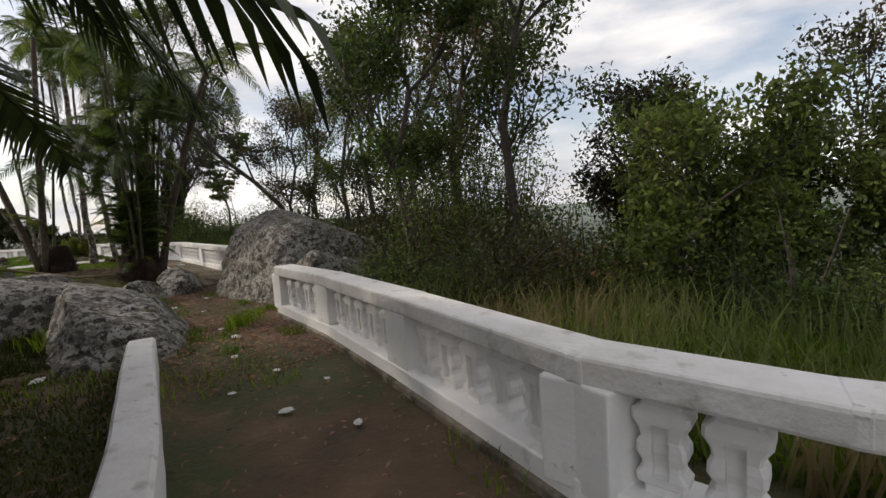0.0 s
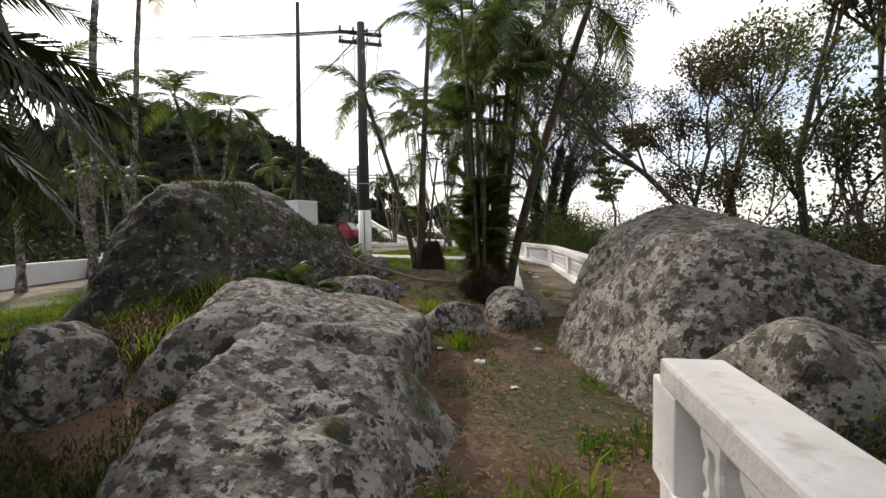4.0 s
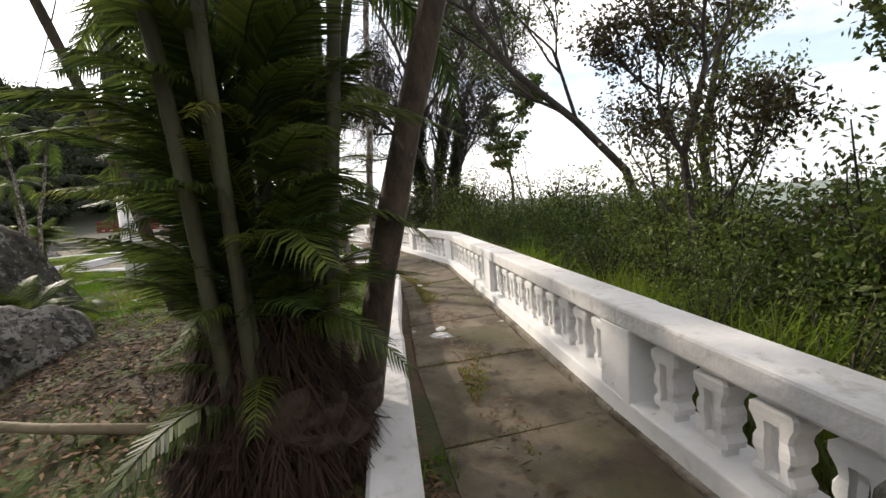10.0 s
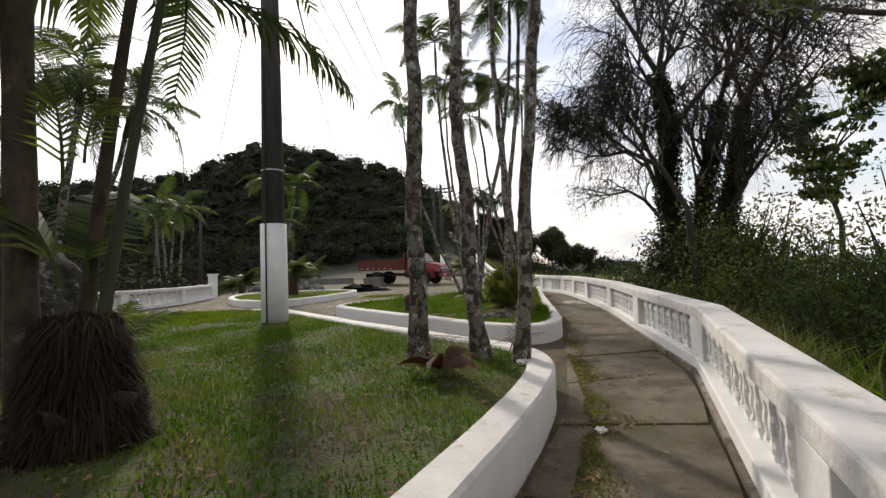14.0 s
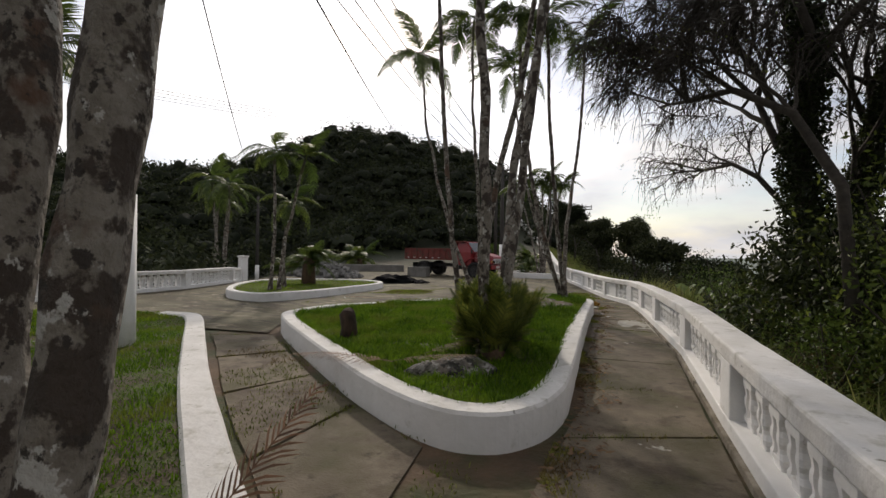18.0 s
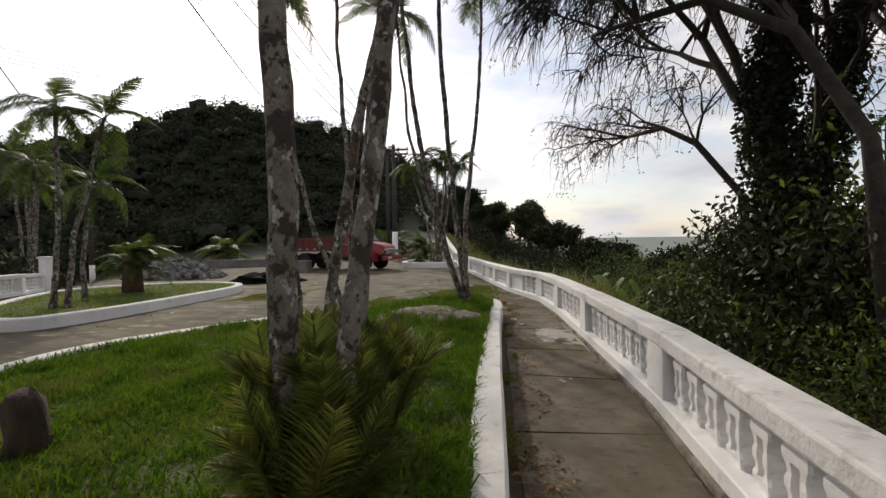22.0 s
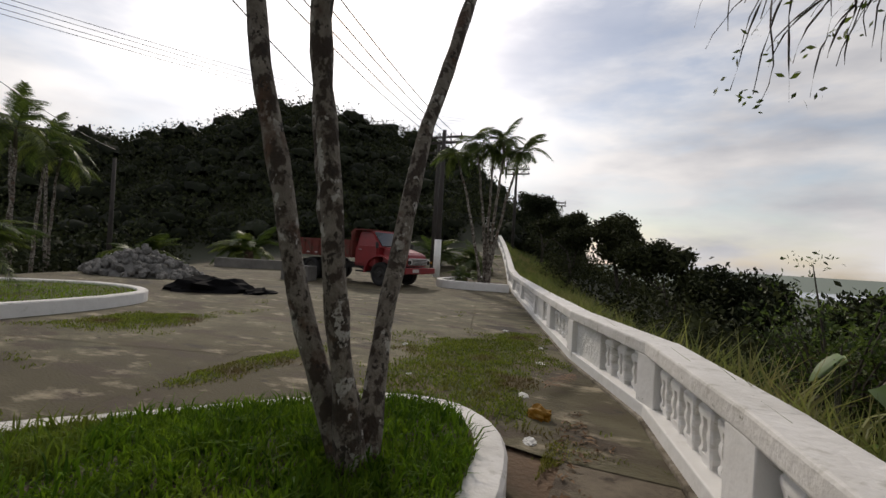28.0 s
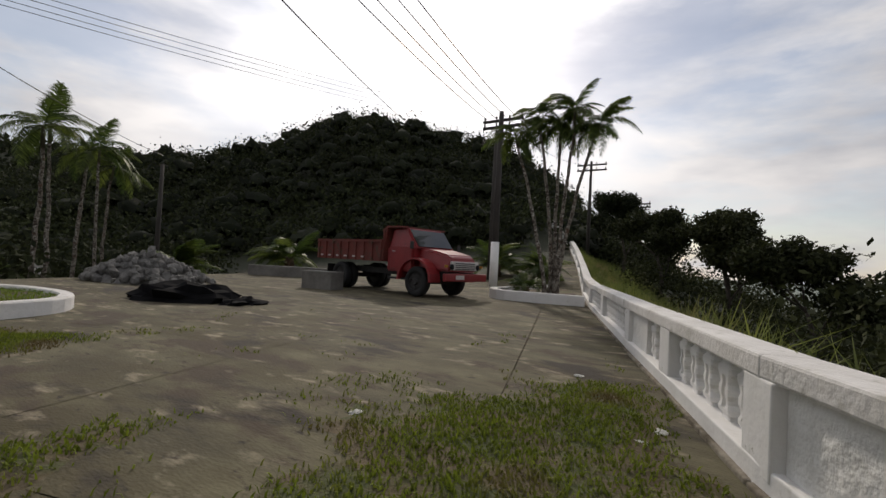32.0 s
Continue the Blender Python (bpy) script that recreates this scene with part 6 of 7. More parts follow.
def twiggy(at, trunk, radius, seed, label, depth, length, kids, spread, rise, per, tl, droop, leaves, leaf, keep, creeper=0, foliage=None):
    rng = np.random.default_rng(seed)
    root = thing("tree", Matrix.Translation(at), label, "tree", "twiggy trees")
    bm, ends = limbs(seed, trunk, radius, depth, spread, 0.74, length, kids, rise)
    part("trunk", bm, TREEBARK, root, smooth=True)
    tips, mids = twigs(root, ends, seed, per, tl, droop)
    pick = np.concatenate([tips, mids])
    pick = pick[rng.random(len(pick)) < keep]
    v, f = leaf_cloud(pick, 0.10, leaves, leaf, rng, 0.8, 2.2, droop=0.4)
    mesh_np("crown", v, f, foliage or BUSH).parent = root
    if creeper:
        c = []
        t = [Vector(p) for p in trunk]
        for i in range(1, len(t)):
            for k in range(9):
                c.append(tuple(t[i - 1].lerp(t[i], k / 9)))
        rad = np.linspace(0.95, 0.5, len(c)) * creeper
        v, f = leaf_cloud(c, rad, 520, 0.085, rng, 1.0, 1.8, droop=0.5)
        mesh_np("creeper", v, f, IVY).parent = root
    return root


z0 = gz(5.9, 20.0)
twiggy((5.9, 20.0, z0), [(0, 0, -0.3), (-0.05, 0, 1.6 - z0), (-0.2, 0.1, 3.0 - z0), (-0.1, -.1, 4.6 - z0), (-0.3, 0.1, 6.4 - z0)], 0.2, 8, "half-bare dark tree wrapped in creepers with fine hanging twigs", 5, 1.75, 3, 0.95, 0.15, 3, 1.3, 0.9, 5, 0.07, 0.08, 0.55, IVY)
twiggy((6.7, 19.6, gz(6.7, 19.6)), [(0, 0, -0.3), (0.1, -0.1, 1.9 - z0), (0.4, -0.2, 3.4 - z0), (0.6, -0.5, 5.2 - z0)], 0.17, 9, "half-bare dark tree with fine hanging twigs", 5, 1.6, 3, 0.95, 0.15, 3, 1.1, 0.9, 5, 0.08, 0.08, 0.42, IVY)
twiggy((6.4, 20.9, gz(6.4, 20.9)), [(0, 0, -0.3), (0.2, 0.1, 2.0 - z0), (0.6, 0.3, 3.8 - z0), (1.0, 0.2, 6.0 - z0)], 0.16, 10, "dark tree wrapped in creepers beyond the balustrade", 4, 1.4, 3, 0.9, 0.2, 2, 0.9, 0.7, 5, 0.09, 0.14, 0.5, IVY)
# a bough of it that hangs over the balustrade
z1 = gz(6.2, 21.6)
twiggy((6.2, 21.6, z1), [(0, 0, -0.3), (-0.2, 0.1, 2.2 - z1), (-0.8, 0.3, 3.1 - z1), (-1.2, 0.8, 3.5 - z1), (-1.7, 1.4, 3.5 - z1)], 0.07, 15, "leaning tree whose twigs hang over the balustrade", 3, 0.7, 3, 0.9, -0.1, 3, 0.7, 1.3, 5, 0.055, 0.25)
twiggy((6.0, 18.2, gz(6.0, 18.2)), [(0, 0, -0.3), (-0.2, 0.2, 2.2 - z1), (-0.7, 0.4, 3.3 - z1), (-1.4, 0.6, 3.8 - z1), (-2.0, 0.9, 3.8 - z1)], 0.08, 16, "crooked thin tree with bare twigs over the balustrade", 4, 0.9, 3, 0.9, -0.05, 6, 0.9, 1.1, 4, 0.05, 0.05)
# flat-topped small tree
z0 = gz(11.4, 24.0)
tree((11.4, 24.0, z0), [(0, 0, -0.3), (0.1, 0, 2.2 - z0), (-0.2, 0.1, 3.6 - z0), (0.1, 0.2, 4.6 - z0)], 0.09, 12, "small tree with flat layered umbrella foliage", 3, 1.5, 26, 0.24, 0.5, spread=1.1, rise=-0.05, flat=0.18, long=1.8)
# leafy trees behind the boulder and the first balustrade
for k, (x, y, h, s) in enumerate(((6.6, 2.6, 5.6, 1.0), (8.2, 6.0, 6.0, 1.1), (9.5, 10.0, 5.6, 1.1), (5.6, -1.4, 5.2, 1.0), (4.6, -3.4, 5.6, 1.0), (3.6, -1.9, 4.4, .8), (7.6, -4.5, 5.0, 1.0), (5.2, -5.8, 3.6, .9), (9.0, -1.5, 6.0, 1.2), (8.8, -7.5, 5.4, 1.2),
                                  (6.2, 0.4, 5.0, 1.0), (10.5, 2.5, 6.5, 1.2), (7.4, 8.3, 4.4, 0.9), (8.6, -6.4, 3.4, 0.9), (6.6, -6.6, 3.0, 0.8), (10.5, -5.2, 4.0, 1.0), (7.2, -8.6, 3.4, 0.9))):
    z = gz(x, y)
    hh = h - z
    if open_side(x, y):
        continue
    if math.degrees(math.atan2(x + 1.5, y + 7.3)) > 70:
        hh, s = hh * 0.55, s * 0.75
    tree((x, y, z), [(0, 0, -0.3), (0.1, 0.1, hh * 0.3), (-0.15, 0.1, hh * 0.55), (0.1, -0.1, hh * 0.8)], 0.10 * s, 30 + k, "slender leafy tree in the thicket with thin stems" if k % 2 else "bushy green and russet tree in the thicket", 4, 1.2 * s, 26, 0.095, 0.42,
         keep=0.85, spread=0.85, rise=0.3, group="thicket trees", foliage=RUSSET if k % 3 == 0 else BUSH)
for k, (x, y, h) in enumerate(((-1.5, 50, 4.5), (1.5, 47, 4.2), (4, 44, 2.5), (-4.5, 56, 6.5), (6.5, 40, 0.5), (9, 36, -1.5), (2, 54, 5.0), (-8, 64, 8))):
    z = gz(x, y)
    hh = max(2.0, h - z - 1.2)
    tree((x, y, z), [(0, 0, -0.3), (0.1, 0.1, hh * 0.3), (-0.15, 0.1, hh * 0.6)], 0.12, 60 + k, "dark round tree on the slope beside the climbing road", 4, 1.1, 40, 0.2, 0.6, spread=0.9, foliage=FOREST, group="slope trees")

# near-black colour standing for the shade deep inside the far crowns
CROWN_SHADE = leaf_mat("crown_inner_shade", (0.016, 0.02, 0.008), (0.009, 0.012, 0.005), 0.0, 1.0, 0.5)
# ---- forest on the hill: far too many crowns to count ----
rng = np.random.default_rng(5)
N = 4600
r, yaw = rng.uniform(37, 112, N), np.radians(rng.uniform(6, 118, N))
cx, cy = 1.3 - r * np.sin(yaw), 24.4 + r * np.cos(yaw)
ok = ~((cy < 47) & (cx > -34) & (r < 44)) & ~inside([(-5, 43), (-9, 56), (-13, 66), (-16, 66), (-11.5, 54), (-8.5, 44)], cx, cy)
cx, cy, r = cx[ok], cy[ok], r[ok]
rad = rng.uniform(0.9, 2.3, len(cx)) * (0.6 + r / 130)
cz = ground(cx, cy) + rad * rng.uniform(0.3, 1.1, len(cx))
def crowns(name, c, rad, label, seed, flat=0.85, material=None):
    """Lumpy crown bodies for a far forest, each a rough ball with knobs and hollows."""
    g = np.random.default_rng(seed)
    bm = bmesh.new()
    bmesh.ops.create_icosphere(bm, subdivisions=2, radius=1)
    base = np.array([v.co[:] for v in bm.verts])
    tri = np.array([[v.index for v in f.verts] for f in bm.faces])
    bm.free()
    low = base[:, 2] > -0.5
    n, m = len(c), len(base)
    k = 1 + 0.22 * g.normal(size=(n, m))
    v = base[None] * k[..., None] * rad[:, None, None] * np.array([1, 1, flat])
    v = v + c[:, None, :]
    tri = tri[low[tri].all(1)]
    f = (np.arange(n)[:, None, None] * m + tri[None]).reshape(-1, 3)
    return tagged(mesh_np(name, v.reshape(-1, 3), f, material or FOREST, True), label, "forest", kind="stuff")


# added filler bodies in half the crowns, painted dark to stop see-through
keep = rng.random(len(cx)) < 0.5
crowns("hill_canopy", np.stack([cx, cy, cz - 0.15 * rad], 1)[keep], rad[keep] * 0.55, "near-black filler bodies standing for the shade inside the hill's crowns", 3, material=CROWN_SHADE)
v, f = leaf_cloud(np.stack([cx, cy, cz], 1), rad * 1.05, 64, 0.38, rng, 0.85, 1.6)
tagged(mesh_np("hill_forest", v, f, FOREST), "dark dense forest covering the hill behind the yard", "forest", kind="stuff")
N = 2600
r, yaw = rng.uniform(110, 230, N), np.radians(rng.uniform(30, 130, N))
cx, cy = 1.3 - r * np.sin(yaw), 24.4 + r * np.cos(yaw)
rad = rng.uniform(2.0, 4.0, N)
v, f = leaf_cloud(np.stack([cx, cy, ground(cx, cy) + rad * 0.5], 1), rad, 26, 1.1, rng, 0.8, 1.5)
tagged(mesh_np("ridge_forest", v, f, FOREST), "distant forest on the mountain ridge", "forest", kind="stuff")
# undergrowth between the left balustrade and the hill, and on the far slope
N = 900
cx, cy = rng.uniform(-60, -15, N), rng.uniform(-5, 42, N)
ok = (cx < -14.5 - 0.32 * np.clip(cy - 18, 0, 30)) & ~inside(PLAZA_POLY, cx, cy)
cx, cy = cx[ok], cy[ok]
rad = rng.uniform(0.9, 2.2, len(cx))
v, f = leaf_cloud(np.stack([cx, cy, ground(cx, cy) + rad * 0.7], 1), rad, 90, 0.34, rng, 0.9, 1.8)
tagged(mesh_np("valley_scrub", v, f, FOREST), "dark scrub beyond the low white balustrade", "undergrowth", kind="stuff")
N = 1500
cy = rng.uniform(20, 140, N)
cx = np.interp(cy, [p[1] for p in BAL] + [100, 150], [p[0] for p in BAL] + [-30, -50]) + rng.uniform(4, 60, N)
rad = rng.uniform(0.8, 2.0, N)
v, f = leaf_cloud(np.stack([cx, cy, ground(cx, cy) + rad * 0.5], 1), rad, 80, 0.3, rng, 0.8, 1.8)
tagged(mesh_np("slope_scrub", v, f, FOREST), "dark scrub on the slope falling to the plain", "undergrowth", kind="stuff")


# ---- grass ----
def grass(name, x, y, z, h, w, rng, material, label, bend=0.5):
    """Blades of two faces each, rooted at points."""
    n = len(x)
    a = rng.uniform(0, 2 * np.pi, n)
    dx, dy = np.cos(a), np.sin(a)
    hh = h * rng.uniform(0.45, 1.25, n)
    ww = w * rng.uniform(0.7, 1.3, n)
    t = rng.uniform(0.1, 1.0, n) * bend
    b = rng.uniform(0, 2 * np.pi, n)
    lx, ly = np.cos(b) * t, np.sin(b) * t
    p = np.stack([x, y, z], 1)
    side = np.stack([dx * ww / 2, dy * ww / 2, np.zeros(n)], 1)
    mid = p + np.stack([lx * hh * 0.35, ly * hh * 0.35, hh * 0.6], 1)
    tip = p + np.stack([lx * hh, ly * hh, hh * (1 - 0.25 * t)], 1)
    v = np.stack([p - side, p + side, mid + side * 0.8, mid - side * 0.8, tip], 1).reshape(-1, 3)
    k = np.arange(n)[:, None] * 5
    # a quad and a tip, given as two quads with the tip's corner doubled by the blade's middle
    f = np.concatenate([k + [0, 1, 2], k + [0, 2, 3], k + [3, 2, 4]], 0)
    return tagged(mesh_np(name, v, f, material), label, "grass", kind="stuff")


def in_poly(poly, n, rng, bare=0.0, scale=1.0, seed=0):
    xs, ys = [p[0] for p in poly], [p[1] for p in poly]
    x, y = rng.uniform(min(xs), max(xs), n), rng.uniform(min(ys), max(ys), n)
    k = inside(poly, x, y)
    x, y = x[k], y[k]
    if bare:
        q = np.array([noise.noise((a * scale, b * scale, seed)) for a, b in zip(x, y)])
        k = q > bare + rng.uniform(-0.12, 0.22, len(q))
        x, y = x[k], y[k]
    return x, y


def heights(fn, x, y):
    return np.array([fn(a, b) for a, b in zip(x, y)])


x, y = in_poly(LAWN_B, 190000, rng)
tall = np.array([1 + 0.9 * noise.noise((a * 1.7, b * 1.7, 2)) + 0.5 * noise.noise((a * 6, b * 6, 2)) for a, b in zip(x, y)]).clip(0.35, 2)
grass("lawn_grass", x, y, heights(height_b, x, y) - 0.01, 0.075 * tall, 0.011, rng, GRASS, "short bright green grass of the long island", 1.1)
x, y = in_poly(LAWN_B, 60000, rng)
q = np.array([noise.noise((a * 2.6, b * 2.6, 91)) + 0.5 * noise.noise((a * 7, b * 7, 92)) for a, b in zip(x, y)])
k = q > rng.uniform(0.0, 0.5, len(q)) - 0.22 * smoothstep(18.5, 20.5, y)
x, y = x[k], y[k]
grass("grass_clumps", x, y, heights(height_b, x, y) - 0.015, 0.15, 0.013, rng, GRASS, "clumps of longer coarse grass on the island", 1.3)
x, y = in_poly([p for p in LAWN_A], 380000, rng, -0.5, 0.45, 6)
k = (x > -6.0) & (y > 4.4) & (rng.random(len(x)) > 0.96 * smoothstep(9.0, 7.6, y) * smoothstep(2.3, 1.0, x + 0.25 * np.sin(y * 7)))
x, y = x[k], y[k]
grass("lawn_grass", x, y, heights(height_a, x, y) - 0.01, 0.048, 0.009, rng, GRASS, "short patchy green grass under the palms", 0.9)
x, y = in_poly(LAWN_C, 16000, rng)
grass("lawn_grass", x, y, heights(height_c, x, y) - 0.01, 0.07, 0.012, rng, GRASS, "short green grass of the round island", 0.8)
x, y = rng.uniform(-6.2, 2.5, 260000), rng.uniform(18.6, 31.5, 260000)
q = np.array([turf(a, b) for a, b in zip(x, y)])
k = (q > rng.uniform(0.15, 0.75, len(q))) & (x < np.interp(y, [23.5, 25.4, 28.9, 31.3], [2.9, 2.5, 1.4, 0.5])) & ((y > 23.6) | (x < -0.5)) & ~inside([tuple(p) for p in KERB_B], x, y)
x, y = x[k], y[k]
grass("yard_grass", x, y, ground(x, y) + 0.012 + np.clip(0.055 * (np.clip(np.array([turf(a, b) for a, b in zip(x, y)]) + 0.1, 0, 1) - 0.42), 0, None), 0.042, 0.012, rng, YARDGRASS, "thin trodden grass growing over the yard", 1.2)
# rough grass beyond the balustrade
n = 52000
y = rng.uniform(-9, 60, n)
x = np.interp(y, [-9, -6.6, -3, -1.2, 1.6] + [p[1] for p in BAL[1:]], [0.5, 0.4, 1.35, 1.75, 4.0] + [p[0] for p in BAL[1:]]) + 0.45 + rng.uniform(0, 1, n) ** 1.6 * 4.5
grass("slope_grass", x, y, ground(x, y) - 0.03, 0.62, 0.016, rng, REED, "tall rough grass outside the balustrade", 0.8)
# weeds and tufts among the rocks and on the dirt
n = 26000
x, y = rng.uniform(-6, 2.2, n), rng.uniform(-8, 8.5, n)
q = np.array([noise.noise((a * 0.8, b * 0.8, 11)) for a, b in zip(x, y)])
k = (q > 0.12) & ~((x > 0.4) & (x < 2.2) & (y < 3.5))
x, y = x[k], y[k]
grass("weed_tufts", x, y, ground(x, y) - 0.01, 0.11, 0.012, rng, GRASS, "weeds and grass tufts among the rocks", 0.9)


# lagoon and plain in the distance
bm = bmesh.new()
bmesh.ops.create_circle(bm, cap_ends=True, segments=48, radius=1)
for vv in bm.verts:
    a = math.atan2(vv.co.y, vv.co.x)
    s = 1 + 0.22 * math.sin(3 * a + 1) + 0.12 * math.sin(5 * a)
    vv.co = Vector((vv.co.x * 150 * s, vv.co.y * 190 * s, 0))
ob = put("water", bm, WATER)
ob.location = (300, 640, -26.6)
tagged(ob, "pale lagoon in the plain below the hill", "lagoon", kind="structure")

# thicker reeds in clumps beside the lower balustrade
n = 15000
y = rng.uniform(21, 40, n)
d = 0.6 + rng.random(n) ** 1.3 * 2.6
x = np.interp(y, [p[1] for p in BAL], [p[0] for p in BAL]) + d
q = np.array([noise.noise((a * 0.9, b * 0.9, 21)) for a, b in zip(x, y)])
k = q > -0.05
x, y = x[k], y[k]
grass("reed_clumps", x, y, ground(x, y) - 0.03, 0.95, 0.022, rng, REED, "tall reeds in clumps beside the balustrade", 0.75)
# moss and grass in the joints of the paths and along the kerb foot
xs, ys = [], []
for a, b in JOINTS:
    m = 260
    t = rng.random(m)
    g = np.array([noise.noise((a[0] + k * 3, a[1] * 3, 5)) for k in t]) > -0.1
    t = t[g]
    w = rng.normal(size=(len(t), 2)) * 0.035
    xs.append(a[0] + (b[0] - a[0]) * t + w[:, 0]), ys.append(a[1] + (b[1] - a[1]) * t + w[:, 1])
x, y = np.concatenate(xs), np.concatenate(ys)
grass("joint_grass", x, y, ground(x, y) + 0.004, 0.03, 0.008, rng, DRYGRASS, "moss and short grass in the joints of the path", 1.0)
n = 26000
y = rng.uniform(3.8, 24.2, n)
x = np.interp(y, [3.6, 9.7, 11, 13.4, 15.2, 18.2, 22.3, 24.6], [2.4, 3.15, 3.2, 3.0, 2.9, 2.52, 2.12, 2.0]) + np.abs(rng.normal(size=n)) * 0.12
q = np.array([noise.noise((a * 1.4, b * 1.4, 31)) for a, b in zip(x, y)])
k = q > 0.08
x, y = x[k], y[k]
grass("kerb_grass", x, y, ground(x, y) + 0.004, 0.035, 0.009, rng, DRYGRASS, "short grass along the kerb foot", 1.0)
n = 16000
x, y = rng.uniform(-3.2, 2.6, n), rng.uniform(12, 16.6, n)
k = inside([(2.9, 12.0), (2.6, 13.7), (0.1, 14.9), (-2.4, 16.5), (-3.4, 15.5), (0.2, 13.3)], x, y)
x, y = x[k], y[k]
q = np.array([noise.noise((a * 1.1, b * 1.1, 41)) for a, b in zip(x, y)])
k = q > 0.1
x, y = x[k], y[k]
grass("side_path_grass", x, y, ground(x, y) + 0.006, 0.035, 0.009, rng, DRYGRASS, "patchy grass over the side path", 1.0)
# bright tufts between the rocks
xs, ys = [], []
for cx_, cy_, m, sd in ((0.15, 1.9, 260, .13), (-0.3, 2.6, 220, .13), (-1.7, 0.9, 200, .2), (-1.7, 1.9, 240, .2), (-1.0, 4.4, 260, .12), (0.9, -1.2, 120, .1), (0.75, 2.05, 110, .08), (-0.9, -0.3, 160, .2), (1.15, -0.9, 90, .1), (-1.9, 5.4, 200, .2), (0.45, 3.6, 110, .12), (-1.3, 5.9, 220, .15)):
    xs.append(rng.normal(size=m) * sd + cx_), ys.append(rng.normal(size=m) * sd + cy_)
x, y = np.concatenate(xs), np.concatenate(ys)
grass("rock_tufts", x, y, ground(x, y) - 0.01, 0.24, 0.014, rng, GRASS, "bright green grass tufts between the rocks", 0.9)
tops = np.array([TALLROCK.matrix_world @ v.co for v in TALLROCK.data.vertices if v.normal.z > 0.55 and v.co.z > 0.5])
tops = tops[np.array([noise.noise((p[0] * 1.6, p[1] * 1.6, 17)) > 0.24 for p in tops])]
tops = np.repeat(tops, 3, 0) + rng.normal(size=(3 * len(tops), 3)) * np.array([0.05, 0.05, 0])
grass("boulder_weeds", tops[:, 0], tops[:, 1], tops[:, 2] - 0.02, 0.15, 0.013, rng, MOSSGRASS, "weeds and grass growing on the tall boulder", 0.9)
n = 26000
x, y = rng.uniform(-2.6, -0.4, n), rng.uniform(-1.2, 5.4, n)
q = np.array([noise.noise((a * 1.3, b * 1.3, 71)) + 0.4 * noise.noise((a * 4, b * 4, 72)) for a, b in zip(x, y)])
k = q > rng.uniform(-0.3, 0.4, n)
x, y = x[k], y[k]
grass("mound_grass", x, y, ground(x, y) - 0.012, 0.10, 0.012, rng, MOSSGRASS, "dark grass and moss on the earth slope between the boulders", 1.0)
n = 22000
x, y = rng.uniform(-0.3, 2.3, n), rng.uniform(-2.5, 5.0, n)
q = np.array([noise.noise((a * 1.6, b * 1.6, 81)) + 0.5 * noise.noise((a * 5, b * 5, 82)) for a, b in zip(x, y)])
k = (q > rng.uniform(0.05, 0.5, n)) & (np.abs(x - np.interp(y, [-3, 0, 2.5, 5], [0.6, 1.25, 1.4, 0.9])) > 0.22)
x, y = x[k], y[k]
grass("track_weeds", x, y, ground(x, y) - 0.012, 0.085, 0.011, rng, GRASS, "low weeds on the earth beside the dirt track", 1.0)
n = 5000
y = rng.uniform(11.5, 16.5, n)
x = np.interp(y, [p[1] for p in BAL], [p[0] for p in BAL]) + 0.7 + rng.random(n) * 1.6
q = np.array([noise.noise((a * 0.9, b * 0.9, 51)) for a, b in zip(x, y)])
k = q > 0.0
x, y = x[k], y[k]
grass("reed_clumps", x, y, ground(x, y) - 0.03, 0.75, 0.02, rng, REED, "tall reeds in clumps beside the balustrade", 0.8)
n = 9000
y = rng.uniform(4.0, 11.5, n)
x = np.interp(y, [p[1] for p in BAL], [p[0] for p in BAL]) + 0.9 + rng.random(n) * 2.2
q = np.array([noise.noise((a * 0.8, b * 0.8, 55)) for a, b in zip(x, y)])
k = q > 0.08
x, y = x[k], y[k]
grass("reed_clumps", x, y, ground(x, y) - 0.03, 1.0, 0.02, rng, GRASS, "bright green tall grass in clumps behind the balustrade", 0.7)
n = 14000
y = rng.uniform(-9.5, -2.5, n)
x = np.interp(y, [-9, -6.6, -3, -1.2], [0.8, 0.6, 1.5, 1.9]) + 0.3 + rng.random(n) ** 1.3 * 3.0
grass("slope_grass", x, y, ground(x, y) - 0.03, 0.24, 0.016, rng, GRASS, "fresh green grass on the bank behind the first balustrade", 0.9)
n = 90000
x, y = rng.uniform(-7.5, -0.6, n), rng.uniform(-7.0, 1.8, n)
q = np.array([noise.noise((a * 0.7, b * 0.7, 61)) + 0.5 * noise.noise((a * 2.3, b * 2.3, 62)) for a, b in zip(x, y)])
k = (q > rng.uniform(-0.6, 0.25, n)) & (x < np.interp(y, [-7, -5.5, -3.5, -2.3, 0], [-1.8, -1.3, -0.85, -0.5, -0.6]))
x, y = x[k], y[k]
grass("garden_grass", x, y, ground(x, y) - 0.012, 0.055, 0.013, rng, MOSSGRASS, "thin mossy grass on the shaded garden ground", 1.1)
# longer grass leaning over the island's kerb
ring = rounded(KERB_B, closed=True)
inn = shrink([(q.x, q.y) for q in ring], 0.27)
xs, ys = [], []
for k, (a, b) in enumerate(zip(inn, inn[1:] + inn[:1])):
    m = int(150 * math.dist(a, b) * (1 + noise.noise((a[0], a[1], 3))))
    t = rng.random(m)
    xs.append(a[0] + (b[0] - a[0]) * t + rng.normal(size=m) * 0.035), ys.append(a[1] + (b[1] - a[1]) * t + rng.normal(size=m) * 0.035)
x, y = np.concatenate(xs), np.concatenate(ys)
